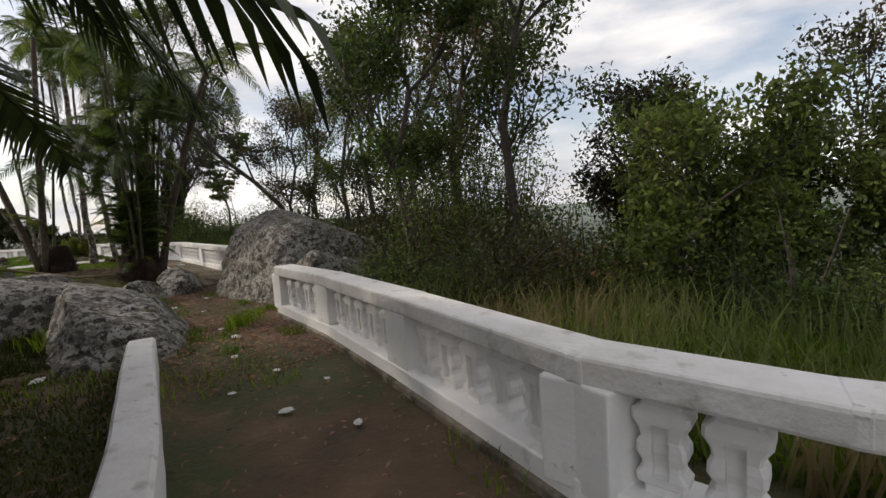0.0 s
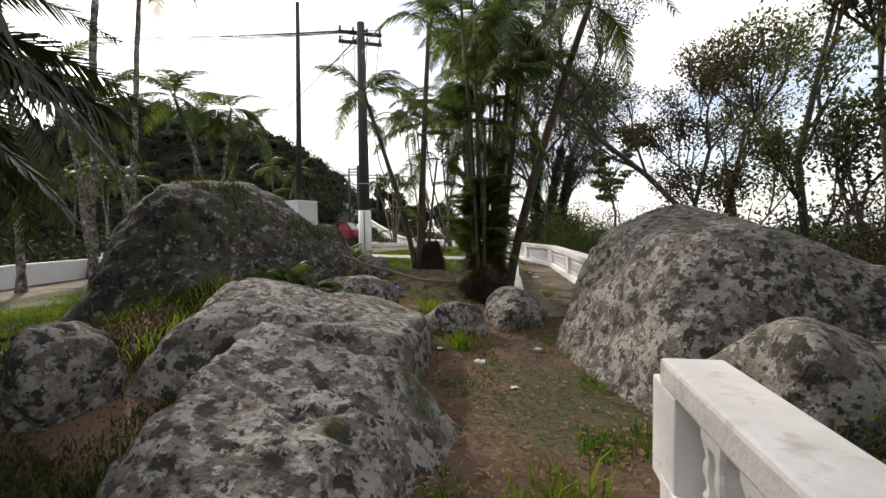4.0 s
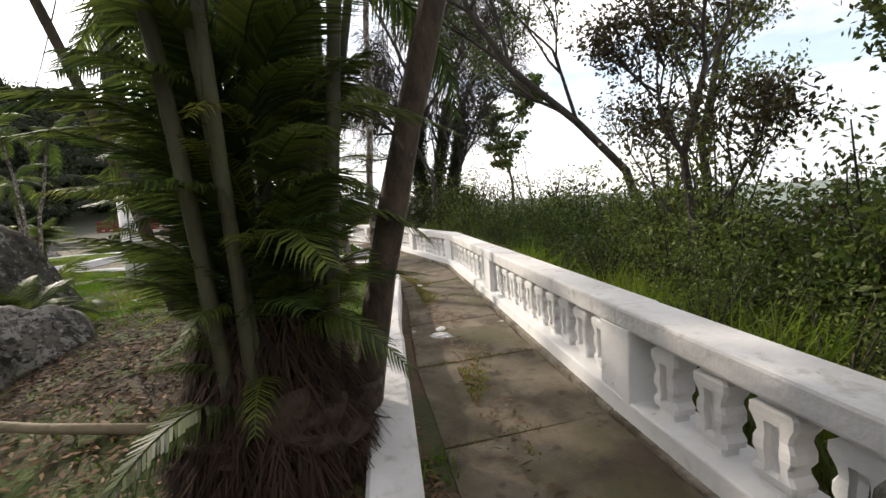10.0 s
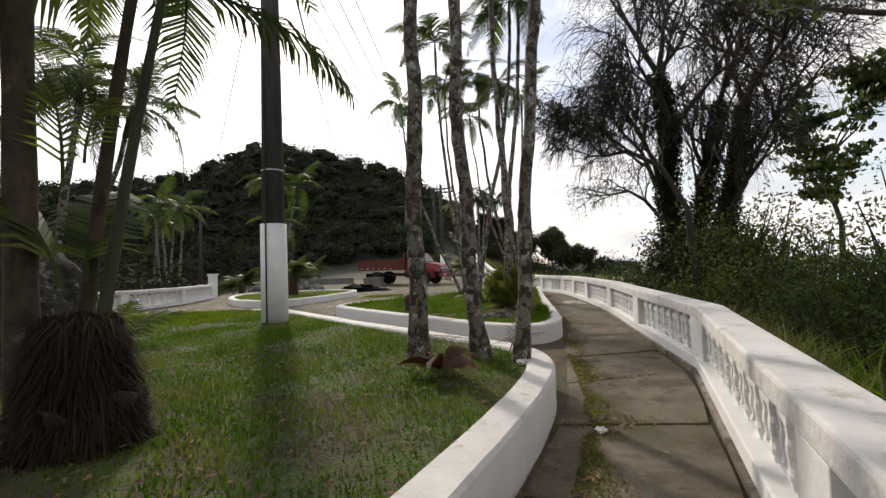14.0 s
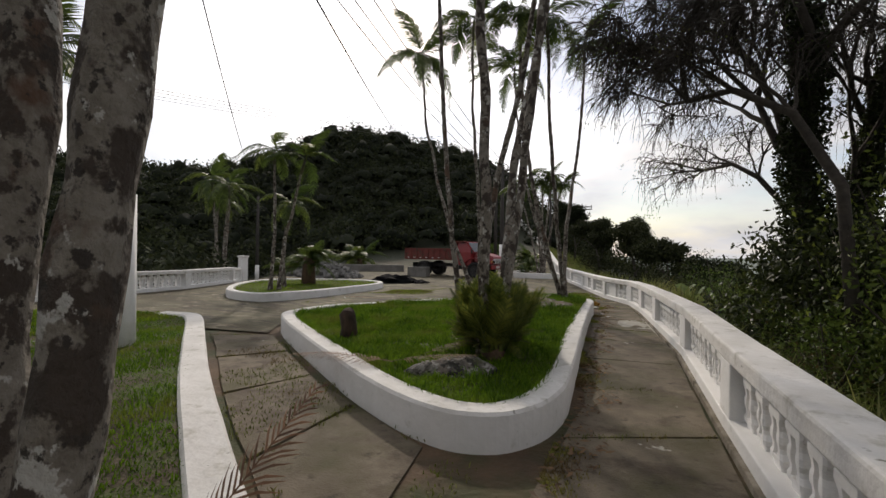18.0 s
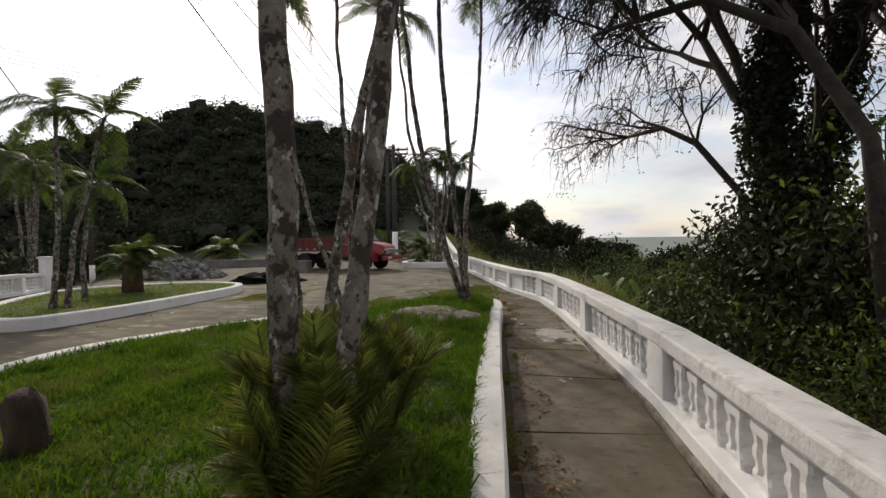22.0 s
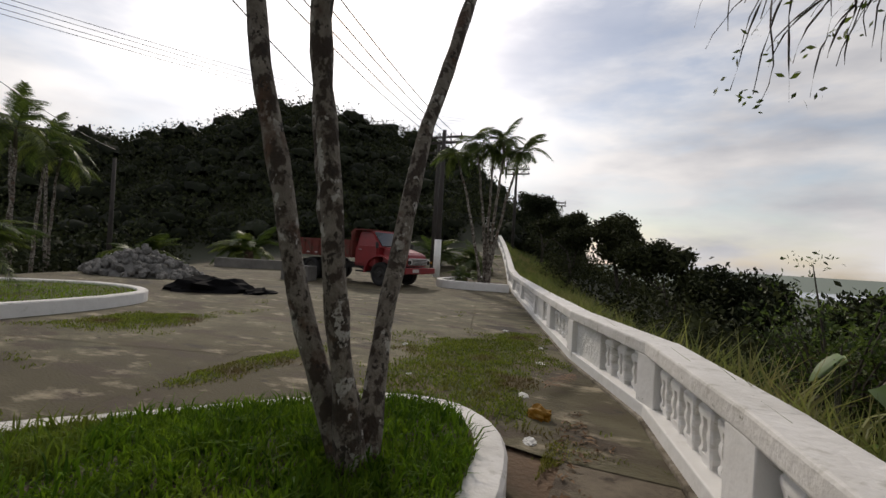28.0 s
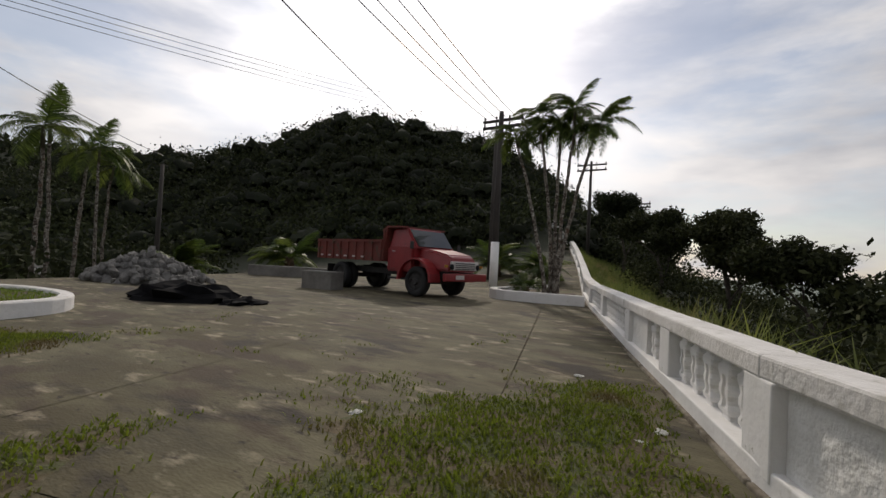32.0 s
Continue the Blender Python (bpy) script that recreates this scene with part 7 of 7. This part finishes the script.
grass("kerb_fringe", x, y, heights(height_b, x, y) - 0.02, 0.13, 0.010, rng, GRASS, "longer grass leaning over the island kerb", 1.2)
# sunlit lawn farther off, seen between the rocks
x, y = in_poly(LAWN_A, 150000, rng, -0.5, 0.45, 6)
k = x < -3.6
x, y = x[k], y[k]
grass("lawn_grass", x, y, heights(height_a, x, y) - 0.01, 0.06, 0.018, rng, GRASS, "bright green lawn beside the road", 0.9)


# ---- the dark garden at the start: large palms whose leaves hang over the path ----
# fronds in the darkened leaf, their shade painted in
SHADEFRONDS = [frond_mesh("frond", 3.0, 56, 0.046, 0.76, 0.75 + 0.25 * k, 50 + k, SHADEPALM) for k in range(3)]
DEADFRONDS = [frond_mesh("dead_frond", 1.7, 34, 0.05, 0.5, 1.2, 60 + k, THATCH) for k in range(2)]


def big_palm(at, stems, seed, label, size, n, reach, skirt=0, kinds=None, ups=(60, 42, 26, 10, -6, -24)):
    rnd = random.Random(seed)
    root = thing("garden_palm", Matrix.Translation(at), label, "palm", "garden palms")
    for k, (dx, dy, lx, ly, h, r) in enumerate(stems):
        bm = bmesh.new()
        pts = [Vector((dx + lx * t ** 1.3, dy + ly * t ** 1.3, h * t - 0.1)) for t in (0, .25, .5, .75, 1)]
        tube(bm, pts, [r * 1.3, r, r * .95, r * .9, r * .8], 9)
        part("stem", bm, TREEBARK, root, smooth=True)
        for f in range(skirt):                       # dead leaves hanging about the stem
            t, a, s = rnd.uniform(0.3, 0.98), rnd.uniform(0, 6.283), rnd.uniform(0.55, 1.0)
            q = Vector((dx, dy, 0)).lerp(pts[-1], t) + Vector((math.cos(a), math.sin(a), 0)) * r * 0.8
            share("dead_frond", rnd.choice(DEADFRONDS), root, Matrix.Translation(q) @ Euler((rnd.uniform(-.4, .4), radians(rnd.uniform(48, 82)), a)).to_matrix().to_4x4() @ Matrix.Diagonal((s, s, s, 1)))
        for f in range(n):
            yaw = 360 * f / n + rnd.uniform(-18, 18)
            s = size * rnd.uniform(0.8, 1.15)
            m = Matrix.Translation(pts[-1]) @ Euler((rnd.uniform(-.3, .3), radians(-rnd.choice(ups) + 20), radians(yaw))).to_matrix().to_4x4() @ Matrix.Diagonal((s, s, s, 1))
            share("frond", rnd.choice(kinds or BIGFRONDS), root, m)
    for yaw, up, s, yellow in reach:
        m = Matrix.Translation(pts[-1]) @ Euler((rnd.uniform(-.2, .2), radians(-up), radians(yaw))).to_matrix().to_4x4() @ Matrix.Diagonal((s, s, s, 1))
        share("frond", YELLOWFROND if yellow else rnd.choice(BIGFRONDS), root, m, "yellowing frond" if yellow else "")
    return root


big_palm((-5.1, 0.8, gz(-5.1, 0.8)), [(0.35, 0, 0.1, 0.0, 3.3, 0.34), (-0.4, 0.15, -0.3, -0.2, 3.1, 0.34)], 41, "big dark garden palm with a shaggy skirt of dead leaves", 1.0, 34, [(-60, 25, 1.0, False)], 56, SHADEFRONDS)
big_palm((-6.2, -0.9, gz(-6.2, -0.9)), [(0, 0, -0.1, 0.1, 3.0, 0.34), (-0.6, 0.4, -0.4, 0.3, 3.4, 0.3)], 43, "big dark garden palm with a crowd of hanging leaves", 1.0, 28, [], 50, SHADEFRONDS)
big_palm((-4.6, -3.4, gz(-4.6, -3.4)), [(0, 0, 0.2, 0.2, 5.2, 0.2)], 44, "big dark garden palm spreading its leaves over the garden", 1.15, 40, [], 0, SHADEFRONDS)
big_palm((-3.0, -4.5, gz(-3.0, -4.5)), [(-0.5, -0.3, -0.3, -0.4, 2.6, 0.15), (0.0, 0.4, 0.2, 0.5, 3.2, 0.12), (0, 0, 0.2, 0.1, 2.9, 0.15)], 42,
         "big dark garden palm arching its leaves over the low wall", 1.1, 17, [(10, 44, 1.15, False), (-15, 38, 1.15, False), (30, 40, 1.1, False), (0, 28, 1.1, False), (14, 36, 1.3, True), (45, 44, 1.1, False), (22, 50, 1.15, False), (75, 44, 1.0, False)], 0, SHADEFRONDS, (60, 42, 26, 10, -6))


# ---- cycad-like skirts and small plants ----
def rosette(at, n, size, seed, label, up=(20, 80), kinds=None, name="palm_shrub", stump=0.0):
    rnd = random.Random(seed)
    root = thing(name, Matrix.Translation(at), label, "shrub", "rosette shrubs")
    if stump:
        bm = bmesh.new()
        tube(bm, [(0, 0, -0.1), (0, 0, stump * 0.6), (0, 0, stump)], [0.14, 0.13, 0.1] if stump < 0.5 else [0.3, 0.26, 0.2], 10)
        part("stump", bm, FIBRE, root, smooth=True)
    for k in range(n):
        s = size * rnd.uniform(0.7, 1.15)
        a = rnd.uniform(0, 6.283)
        m = Matrix.Translation((0.12 * math.cos(a), 0.12 * math.sin(a), stump * rnd.uniform(0.6, 1))) @ Euler((rnd.uniform(-.4, .4), radians(-rnd.uniform(*up) + 20), a)).to_matrix().to_4x4() @ Matrix.Diagonal((s, s, s, 1))
        share("frond", rnd.choice(kinds or FRONDS), root, m)
    return root


for k, (x, y, n_, sz, up) in enumerate(((2.0, 15.42, 60, 0.78, (78, 112)), (1.84, 15.56, 60, 0.76, (70, 110)), (2.06, 15.25, 54, 0.68, (66, 108)), (1.95, 15.75, 60, 0.74, (74, 110)), (1.66, 15.7, 54, 0.66, (66, 106)), (1.72, 15.95, 54, 0.66, (66, 106)),
                                        (1.78, 16.3, 54, 0.74, (60, 106)), (1.98, 16.1, 54, 0.74, (66, 108)), (2.0, 15.4, 56, 0.40, (0, 70)), (1.78, 15.55, 50, 0.38, (0, 60)), (1.82, 15.9, 50, 0.38, (0, 60)))):
    rosette((x, y, height_b(x, y)), n_, sz, 51 + k, "bushy yellow-green cycad crowded round the palm feet", up, CYCAD, stump=0.12)
rosette((1.0, 17.75, height_b(1.0, 17.75)), 24, 0.5, 53, "small cycad between the palm trunks", (15, 80), CYCAD)
rosette((-9.5, 24.65, height_c(-9.5, 24.65)), 34, 0.6, 54, "broad short palm with drooping leaves on the round island", (10, 80), stump=1.1)
rosette((-4.4, 39.0, gz(-4.4, 39.0) + 0.25), 26, 0.42, 56, "dark green shrub in the corner planter", (10, 80), stump=0.2)
for k, (x, y, s) in enumerate(((-22, 36, 1.0), (-19, 40.5, 1.1), (-25, 29.5, 1.0), (-20, 24, 0.9), (-9, 46, 1.0), (-6.0, 45, .8))):
    rosette((x, y, gz(x, y)), 30, s, 60 + k, "broad dark palm shrub at the edge of the forest", (5, 85), stump=0.8 * s)
for k, (x, y, s, h) in enumerate(((-1.5, 8.4, .32, .45), (-2.3, 8.6, .36, .4), (-0.9, 9.6, .3, .1), (-2.6, 10.8, 0.5, 0.3), (-4.0, 8.6, .5, .5), (-1.6, 6.6, .22, .3), (-1.2, 2.75, .22, .05), (-1.45, 2.4, .22, .1), (-0.95, 2.5, .2, .02), (-1.6, 3.0, .2, .1), (-1.1, 4.6, .3, .1))):
    rosette((x, y, gz(x, y) + h), 12, s, 70 + k, "small bright green feathery seedling between the rocks", (30, 80), name="palm_seedling")

# ---- things lying about ----
def lying_frond(at, yaw, s, label, pitch=-8, me=None):
    root = thing("fallen_frond", pose(*at, 0, pitch, yaw) @ Matrix.Diagonal((s, s, s * 0.35, 1)), label, "fallen frond", "fallen fronds")
    share("leaf", me or DRYFROND, root, Matrix.Rotation(radians(12), 4, "Y"))
    return root


lying_frond((-0.9, 5.25, 0.72), 186, 0.9, "dry frond leaning on the rocks", -14)
lying_frond((2.25, 11.25, 0.42), 42, 0.34, "broken dry frond lying over the kerb", -8)
lying_frond((2.25, 11.55, 0.42), 205, 0.5, "dry brown frond hanging on the palm foot")
lying_frond((2.5, 11.25, 0.36), 75, 0.42, "dry frond leaning against a palm foot", -48)
lying_frond((1.5, 14.75, 0.42), 60, 0.35, "dry frond on the flat rock")
lying_frond((1.2, 14.6, 0.34), 20, 0.4, "dry frond lying in the grass")
lying_frond((-5.0, 21.5, 0.05), 20, 0.5, "dry frond lying on the yard", 0)
lying_frond((1.25, 14.55, 0.36), 190, 0.55, "dry fronds heaped in the grass", 0)
lying_frond((1.77, 25.3, 0.0), 80, 0.4, "dry brown frond on the path", 0)
lying_frond((-0.6, 7.4, 0.16), 100, 0.5, "dry frond on the earth", 0)
for x, y, a, q in ((-4.2, -2.4, 40, 0.8), (-2.4, -1.6, 10, 0.6), (-3.2, -0.4, 170, 0.7), (-2.6, -3.4, 20, 0.55)):
    lying_frond((x, y, gz(x, y) + 0.05), a, q, "dry frond lying on the mossy garden ground", 0)
bm = bmesh.new()
tube(bm, [(1.2, 5.05, 0.36), (0.2, 5.35, 0.42), (-0.9, 5.3, 0.75), (-1.9, 5.0, 1.25), (-2.6, 4.7, 1.7)], [0.03, 0.028, 0.025, 0.02, 0.012], 7)
tagged(put("fallen_stalk", bm, mat("dry_stalk", (0.27, 0.22, 0.14), 0.8, dark=(0.16, 0.125, 0.075), scale=6.0, bump=0.3), smooth=True), "long pale palm stalk lying from the clump to the rocks", "stalk")
bm = bmesh.new()
for k in range(5):
    a = k * 1.25
    vs = []
    for i in range(7):
        t = i / 6
        w = 0.11 * math.sin(math.pi * min(1, t * 1.1)) + 0.015
        c = Vector((0.62 * t * math.cos(a), 0.62 * t * math.sin(a), 0.05 + 0.22 * math.sin(t * 2.6) * (0.5 + 0.3 * (k % 2))))
        n_ = Vector((-math.sin(a), math.cos(a), 0.5)) * w
        vs.append((bm.verts.new(c - n_), bm.verts.new(c), bm.verts.new(c + n_ * 0.9)))
    for p, q in zip(vs, vs[1:]):
        bm.faces.new((p[0], p[1], q[1], q[0])), bm.faces.new((p[1], p[2], q[2], q[1]))
bmesh.ops.solidify(bm, geom=bm.faces[:], thickness=0.012)
ob = put("palm_sheath", bm, SHEATH, smooth=True)
ob.matrix_world = pose(1.98, 10.45, 0.33, 0, 0, 200) @ Matrix.Diagonal((0.62, 0.62, 0.8, 1))
tagged(ob, "curled orange-brown palm sheath lying at a palm foot", "palm sheath")
bm = bmesh.new()
tube(bm, [(0, 0, -0.1), (0.01, 0, 0.12), (-0.02, 0.01, 0.3), (0.02, 0, 0.38)], [0.15, 0.12, 0.13, 0.07], 9)
for v in bm.verts:
    v.co += Vector((noise.noise(v.co * 9), noise.noise(v.co * 9 + Vector((3, 0, 0))), noise.noise(v.co * 7))) * 0.04
ob = put("tree_stump", bm, ROOTS, smooth=True)
ob.location = (-0.3, 15.75, height_b(-0.3, 15.75))
tagged(ob, "short weathered brown stump in the grass", "stump")


def crumpled(name, at, size, material, label, category, seed, flat=0.35, group=""):
    bm = bmesh.new()
    bmesh.ops.create_icosphere(bm, subdivisions=3, radius=1)
    for v in bm.verts:
        p = v.co.copy()
        q = 1 + 0.55 * noise.noise(p * 2.2 + Vector((seed, 0, 0))) + 0.25 * noise.noise(p * 5 + Vector((0, seed, 0)))
        v.co = Vector((p.x * size[0] * q, p.y * size[1] * q, max(p.z * q, -0.25) * size[2]))
    ob = put(name, bm, material)
    ob.location = at
    ob.rotation_euler = (0, 0, seed)
    return tagged(ob, label, category, group)


crumpled("blue_bag", (-0.26, 4.85, 0.27), (0.16, 0.11, 0.1), BLUE, "crumpled blue plastic bag on the earth", "plastic bag", 2.0)
for k, (x, y, s) in enumerate(((-0.58, 5.8, .12), (-1.2, -1.62, .07), (0.62, -1.77, .06), (0.70, -1.13, .04), (0.25, -2.6, .04), (0.3, -3.4, .035), (-0.1, -4.3, .05), (0.1, -4.9, .04), (0.45, -4.0, .03), (-0.2, -3.6, .03), (1.67, 2.02, .05), (0.52, 1.91, .04), (0.95, 1.6, .07), (1.2, 0.9, .04),
                               (2.65, 11.0, .09), (1.42, 26.8, .07), (0.85, 26.2, .05), (1.2, 27.92, .06), (0.69, 28.22, .06), (0.24, 29.22, .05), (-0.7, 26.77, .05), (1.57, 25.17, .07), (1.11, 27.6, .05), (0.55, 21.0, .10), (1.9, 24.0, .07), (2.3, 22.4, .06), (2.5, 21.9, .05), (3.3, 10.2, .06), (2.6, 6.2, .08),
                               (2.65, 6.4, .05), (1.0, 4.0, .05), (-2.8, -1.3, .08), (-0.2, 4.2, .05), (0.2, 25.2, .05), (-5.6, 22.2, .05))):
    z = (height_a(x, y) + 0.02) if (4.6 < y < 12 and x < 2.9 and x > -4) else gz(x, y) + (0.3 if (x, y) == (0.55, 21.0) else 0.02)
    crumpled("litter", (x, y, z), (s, s * 0.7, s * 0.3), PAPER, "scrap of crumpled white paper litter on the ground", "litter", 3.1 + k, group="litter scraps")
crumpled("tarp", (-8.5, 29.5, gz(-8.5, 29.5)), (1.05, 0.6, 0.42), TARP, "crumpled black tarpaulin heaped on the yard", "tarpaulin", 7.0)
crumpled("tarp", (-7.3, 30.2, gz(-7.3, 30.2)), (0.5, 0.35, 0.16), TARP, "flat corner of a black tarpaulin on the yard", "tarpaulin", 8.0)
crumpled("fruit_scrap", (1.85, 24.6, gz(1.85, 24.6) + 0.02), (0.12, 0.09, 0.1), PALMY, "yellow scrap of fruit on the path", "fruit", 9.0)

# white gate posts at the end of the far balustrade
for x, y, w, h in ((-16.05, 26.78, 0.34, 1.3), (-28.2, 32.2, 0.5, 1.7)):
    root = thing("gate_post", Matrix.Translation((x, y, gz(x, y))), "square white-painted gate post at the end of the balustrade", "gate post", "gate posts")
    bm = bmesh.new()
    box(bm, 0, 0, -0.1, w, w, h + 0.1, 0.015)
    part("shaft", bm, WHITE, root)
    bm = bmesh.new()
    box(bm, 0, 0, h, w + 0.08, w + 0.08, 0.10, 0.015)
    part("cap", bm, WHITE_TOP, root)

# stone heap
root = thing("stone_heap", Matrix.Translation((-14.6, 31.4, gz(-14.6, 31.4))), "heap of broken grey stones on the yard", "stone heap")
STONES = []
for k in range(5):
    bm = bmesh.new()
    bmesh.ops.create_icosphere(bm, subdivisions=1, radius=1)
    for v in bm.verts:
        v.co *= 1 + 0.45 * noise.noise(v.co * 1.7 + Vector((k * 3.1, 0, 0)))
    me = bpy.data.meshes.new("stone")
    bm.to_mesh(me)
    bm.free()
    me.materials.append(GRAVEL)
    STONES.append(me)
rnd = random.Random(9)
for k in range(290):
    a, q = rnd.uniform(0, 6.283), rnd.random() ** 0.55
    s = rnd.uniform(0.09, 0.2)
    x, y = 2.6 * q * math.cos(a), 1.7 * q * math.sin(a)
    z = 1.05 * (1 - q) ** 0.9 * rnd.uniform(0.75, 1.0) + 0.04
    share("stone", rnd.choice(STONES), root, Matrix.Translation((x, y, z)) @ Euler((rnd.uniform(0, 6), rnd.uniform(0, 6), 0)).to_matrix().to_4x4() @ Matrix.Diagonal((s, s * 0.9, s * 0.7, 1)))
bm = bmesh.new()
bmesh.ops.create_cone(bm, cap_ends=True, segments=24, radius1=2.4, radius2=0.15, depth=0.95)
for v in bm.verts:
    v.co = Vector((v.co.x, v.co.y * 0.66, v.co.z + 0.45))
part("core", bm, GRAVEL, root)

# leaf litter and twigs on the earth round the clump and along the path
def scatter(name, n, area, zfn, size, material, label, seed, keep=None):
    rng = np.random.default_rng(seed)
    x, y = rng.uniform(area[0], area[1], n), rng.uniform(area[2], area[3], n)
    if keep is not None:
        k = keep(x, y)
        x, y = x[k], y[k]
    z = zfn(x, y) + 0.012 + rng.random(len(x)) * 0.012
    a = rng.uniform(0, 6.283, len(x))
    l, w = size * rng.uniform(0.4, 1.5, len(x)), size * 0.12 * rng.uniform(0.6, 1.6, len(x))
    c, s = np.cos(a), np.sin(a)
    t = rng.uniform(-0.2, 0.2, len(x)) * l
    P = lambda u, v, dz: np.stack([x + u * c - v * s, y + u * s + v * c, z + dz], 1)
    v = np.stack([P(-l / 2, 0 * w, 0 * t), P(0 * l, w, 0.012 + 0 * t), P(l / 2, 0 * w, np.abs(t)), P(0 * l, -w, 0.004 + 0 * t)], 1).reshape(-1, 3)
    return tagged(mesh_np(name, v, np.arange(len(v)).reshape(-1, 4), material), label, "leaf litter", kind="stuff")


ha = np.vectorize(height_a)
scatter("leaf_litter", 6500, (-1.5, 2.2, 3.0, 7.0), lambda x, y: np.maximum(ground(x, y), np.where(inside(LAWN_A, x, y), ha(x, y), -9)), 0.075, DRYLEAF, "dry leaf scraps and twigs on the earth round the palm clump", 1)
scatter("leaf_litter", 1500, (-2, 3.0, 6.5, 11.5), lambda x, y: np.where(inside(LAWN_A, x, y), ha(x, y), ground(x, y)) + 0.01, 0.05, DRYLEAF, "dry leaf scraps on the lawn", 2)
edge = lambda x, y: np.interp(y, [3.6, 9.7, 11, 13.4, 15.2, 18.2, 24.6], [2.4, 3.15, 3.2, 3.0, 2.95, 2.6, 2.05])
scatter("leaf_litter", 9000, (1.9, 3.7, 3.6, 25), lambda x, y: ground(x, y) + 0.008, 0.07, DRYLEAF, "dry leaf scraps gathered along the kerb", 3, lambda x, y: (x > edge(x, y)) & (x < edge(x, y) + 0.28 * (1 + np.sin(y * 5) * 0.5)))
scatter("leaf_litter", 9000, (-0.4, 2.2, -3.5, 5.0), ground, 0.055, DRYLEAF, "dry leaf scraps and straw on the dirt track", 9)
scatter("leaf_litter", 3200, (-3, 1.2, -7, 2.5), ground, 0.05, DRYLEAF, "dry leaf scraps on the shaded earth", 4)


# big-leaved plants outside the balustrade
def ear_plant(at, leaves, seed):
    rnd = random.Random(seed)
    root = thing("big_leaf_plant", Matrix.Translation(at), "plant with a few big pale green heart-shaped leaves on stalks", "plant", "big-leaved plants")
    for k in range(leaves):
        a = rnd.uniform(0, 6.28)
        h = rnd.uniform(0.8, 1.35)
        tip = Vector((0.3 * math.cos(a), 0.3 * math.sin(a), h))
        bm = bmesh.new()
        tube(bm, [(0, 0, -0.1), tip * 0.55, tip], [0.016, 0.012, 0.009], 6)
        part("stalk", bm, GREENBARK, root, smooth=True)
        bm = bmesh.new()
        L = rnd.uniform(0.3, 0.45)
        rows_ = []
        for i in range(9):
            t = i / 8
            w = L * 0.42 * math.sin(math.pi * min(1, 0.16 + 0.84 * t)) ** 0.8 * (1 - 0.25 * t)
            y_ = -0.2 * L + t * L * 1.2
            rows_.append([bm.verts.new((s * w, y_, 0.10 * abs(s) * w - 0.25 * t * t * L)) for s in (-1, -0.5, 0, 0.5, 1)])
        for p, q in zip(rows_, rows_[1:]):
            for j in range(4):
                bm.faces.new((p[j], p[j + 1], q[j + 1], q[j]))
        ob = part("leaf", bm, BIGLEAF, root, smooth=True)
        ob.matrix_local = Matrix.Translation(tip) @ Euler((radians(rnd.uniform(-70, -25)), rnd.uniform(-.3, .3), a)).to_matrix().to_4x4()
    return root


BIGLEAF = leaf_mat("big_pale_leaf", (0.12, 0.20, 0.05), (0.09, 0.16, 0.04), 0.45, 0.4, 2.0)
for k, (x, y, n_) in enumerate(((4.25, 24.3, 4), (4.6, 24.0, 3), (4.9, 21.4, 3), (4.4, 25.8, 2))):
    ear_plant((x, y, gz(x, y)), n_, 5 + k)
# leaf debris in the dark root colour, which paints in the shadow on this earth
scatter("shadow_dark_litter", 5000, (-1.2, 1.9, 5.6, 8.8), lambda x, y: np.where(inside(LAWN_A, x, y), ha(x, y), ground(x, y)) + 0.005, 0.075, ROOTS, "leaf scraps on the bare earth, coloured dark for the shadow there", 8, lambda x, y: x + 0.5 * np.sin(3.1 * y) * np.sin(2.3 * x + 1) + 0.35 * np.sin(9 * x + 4 * y) < 1.6 - 0.7 * (y - 6.6).clip(0, 9))
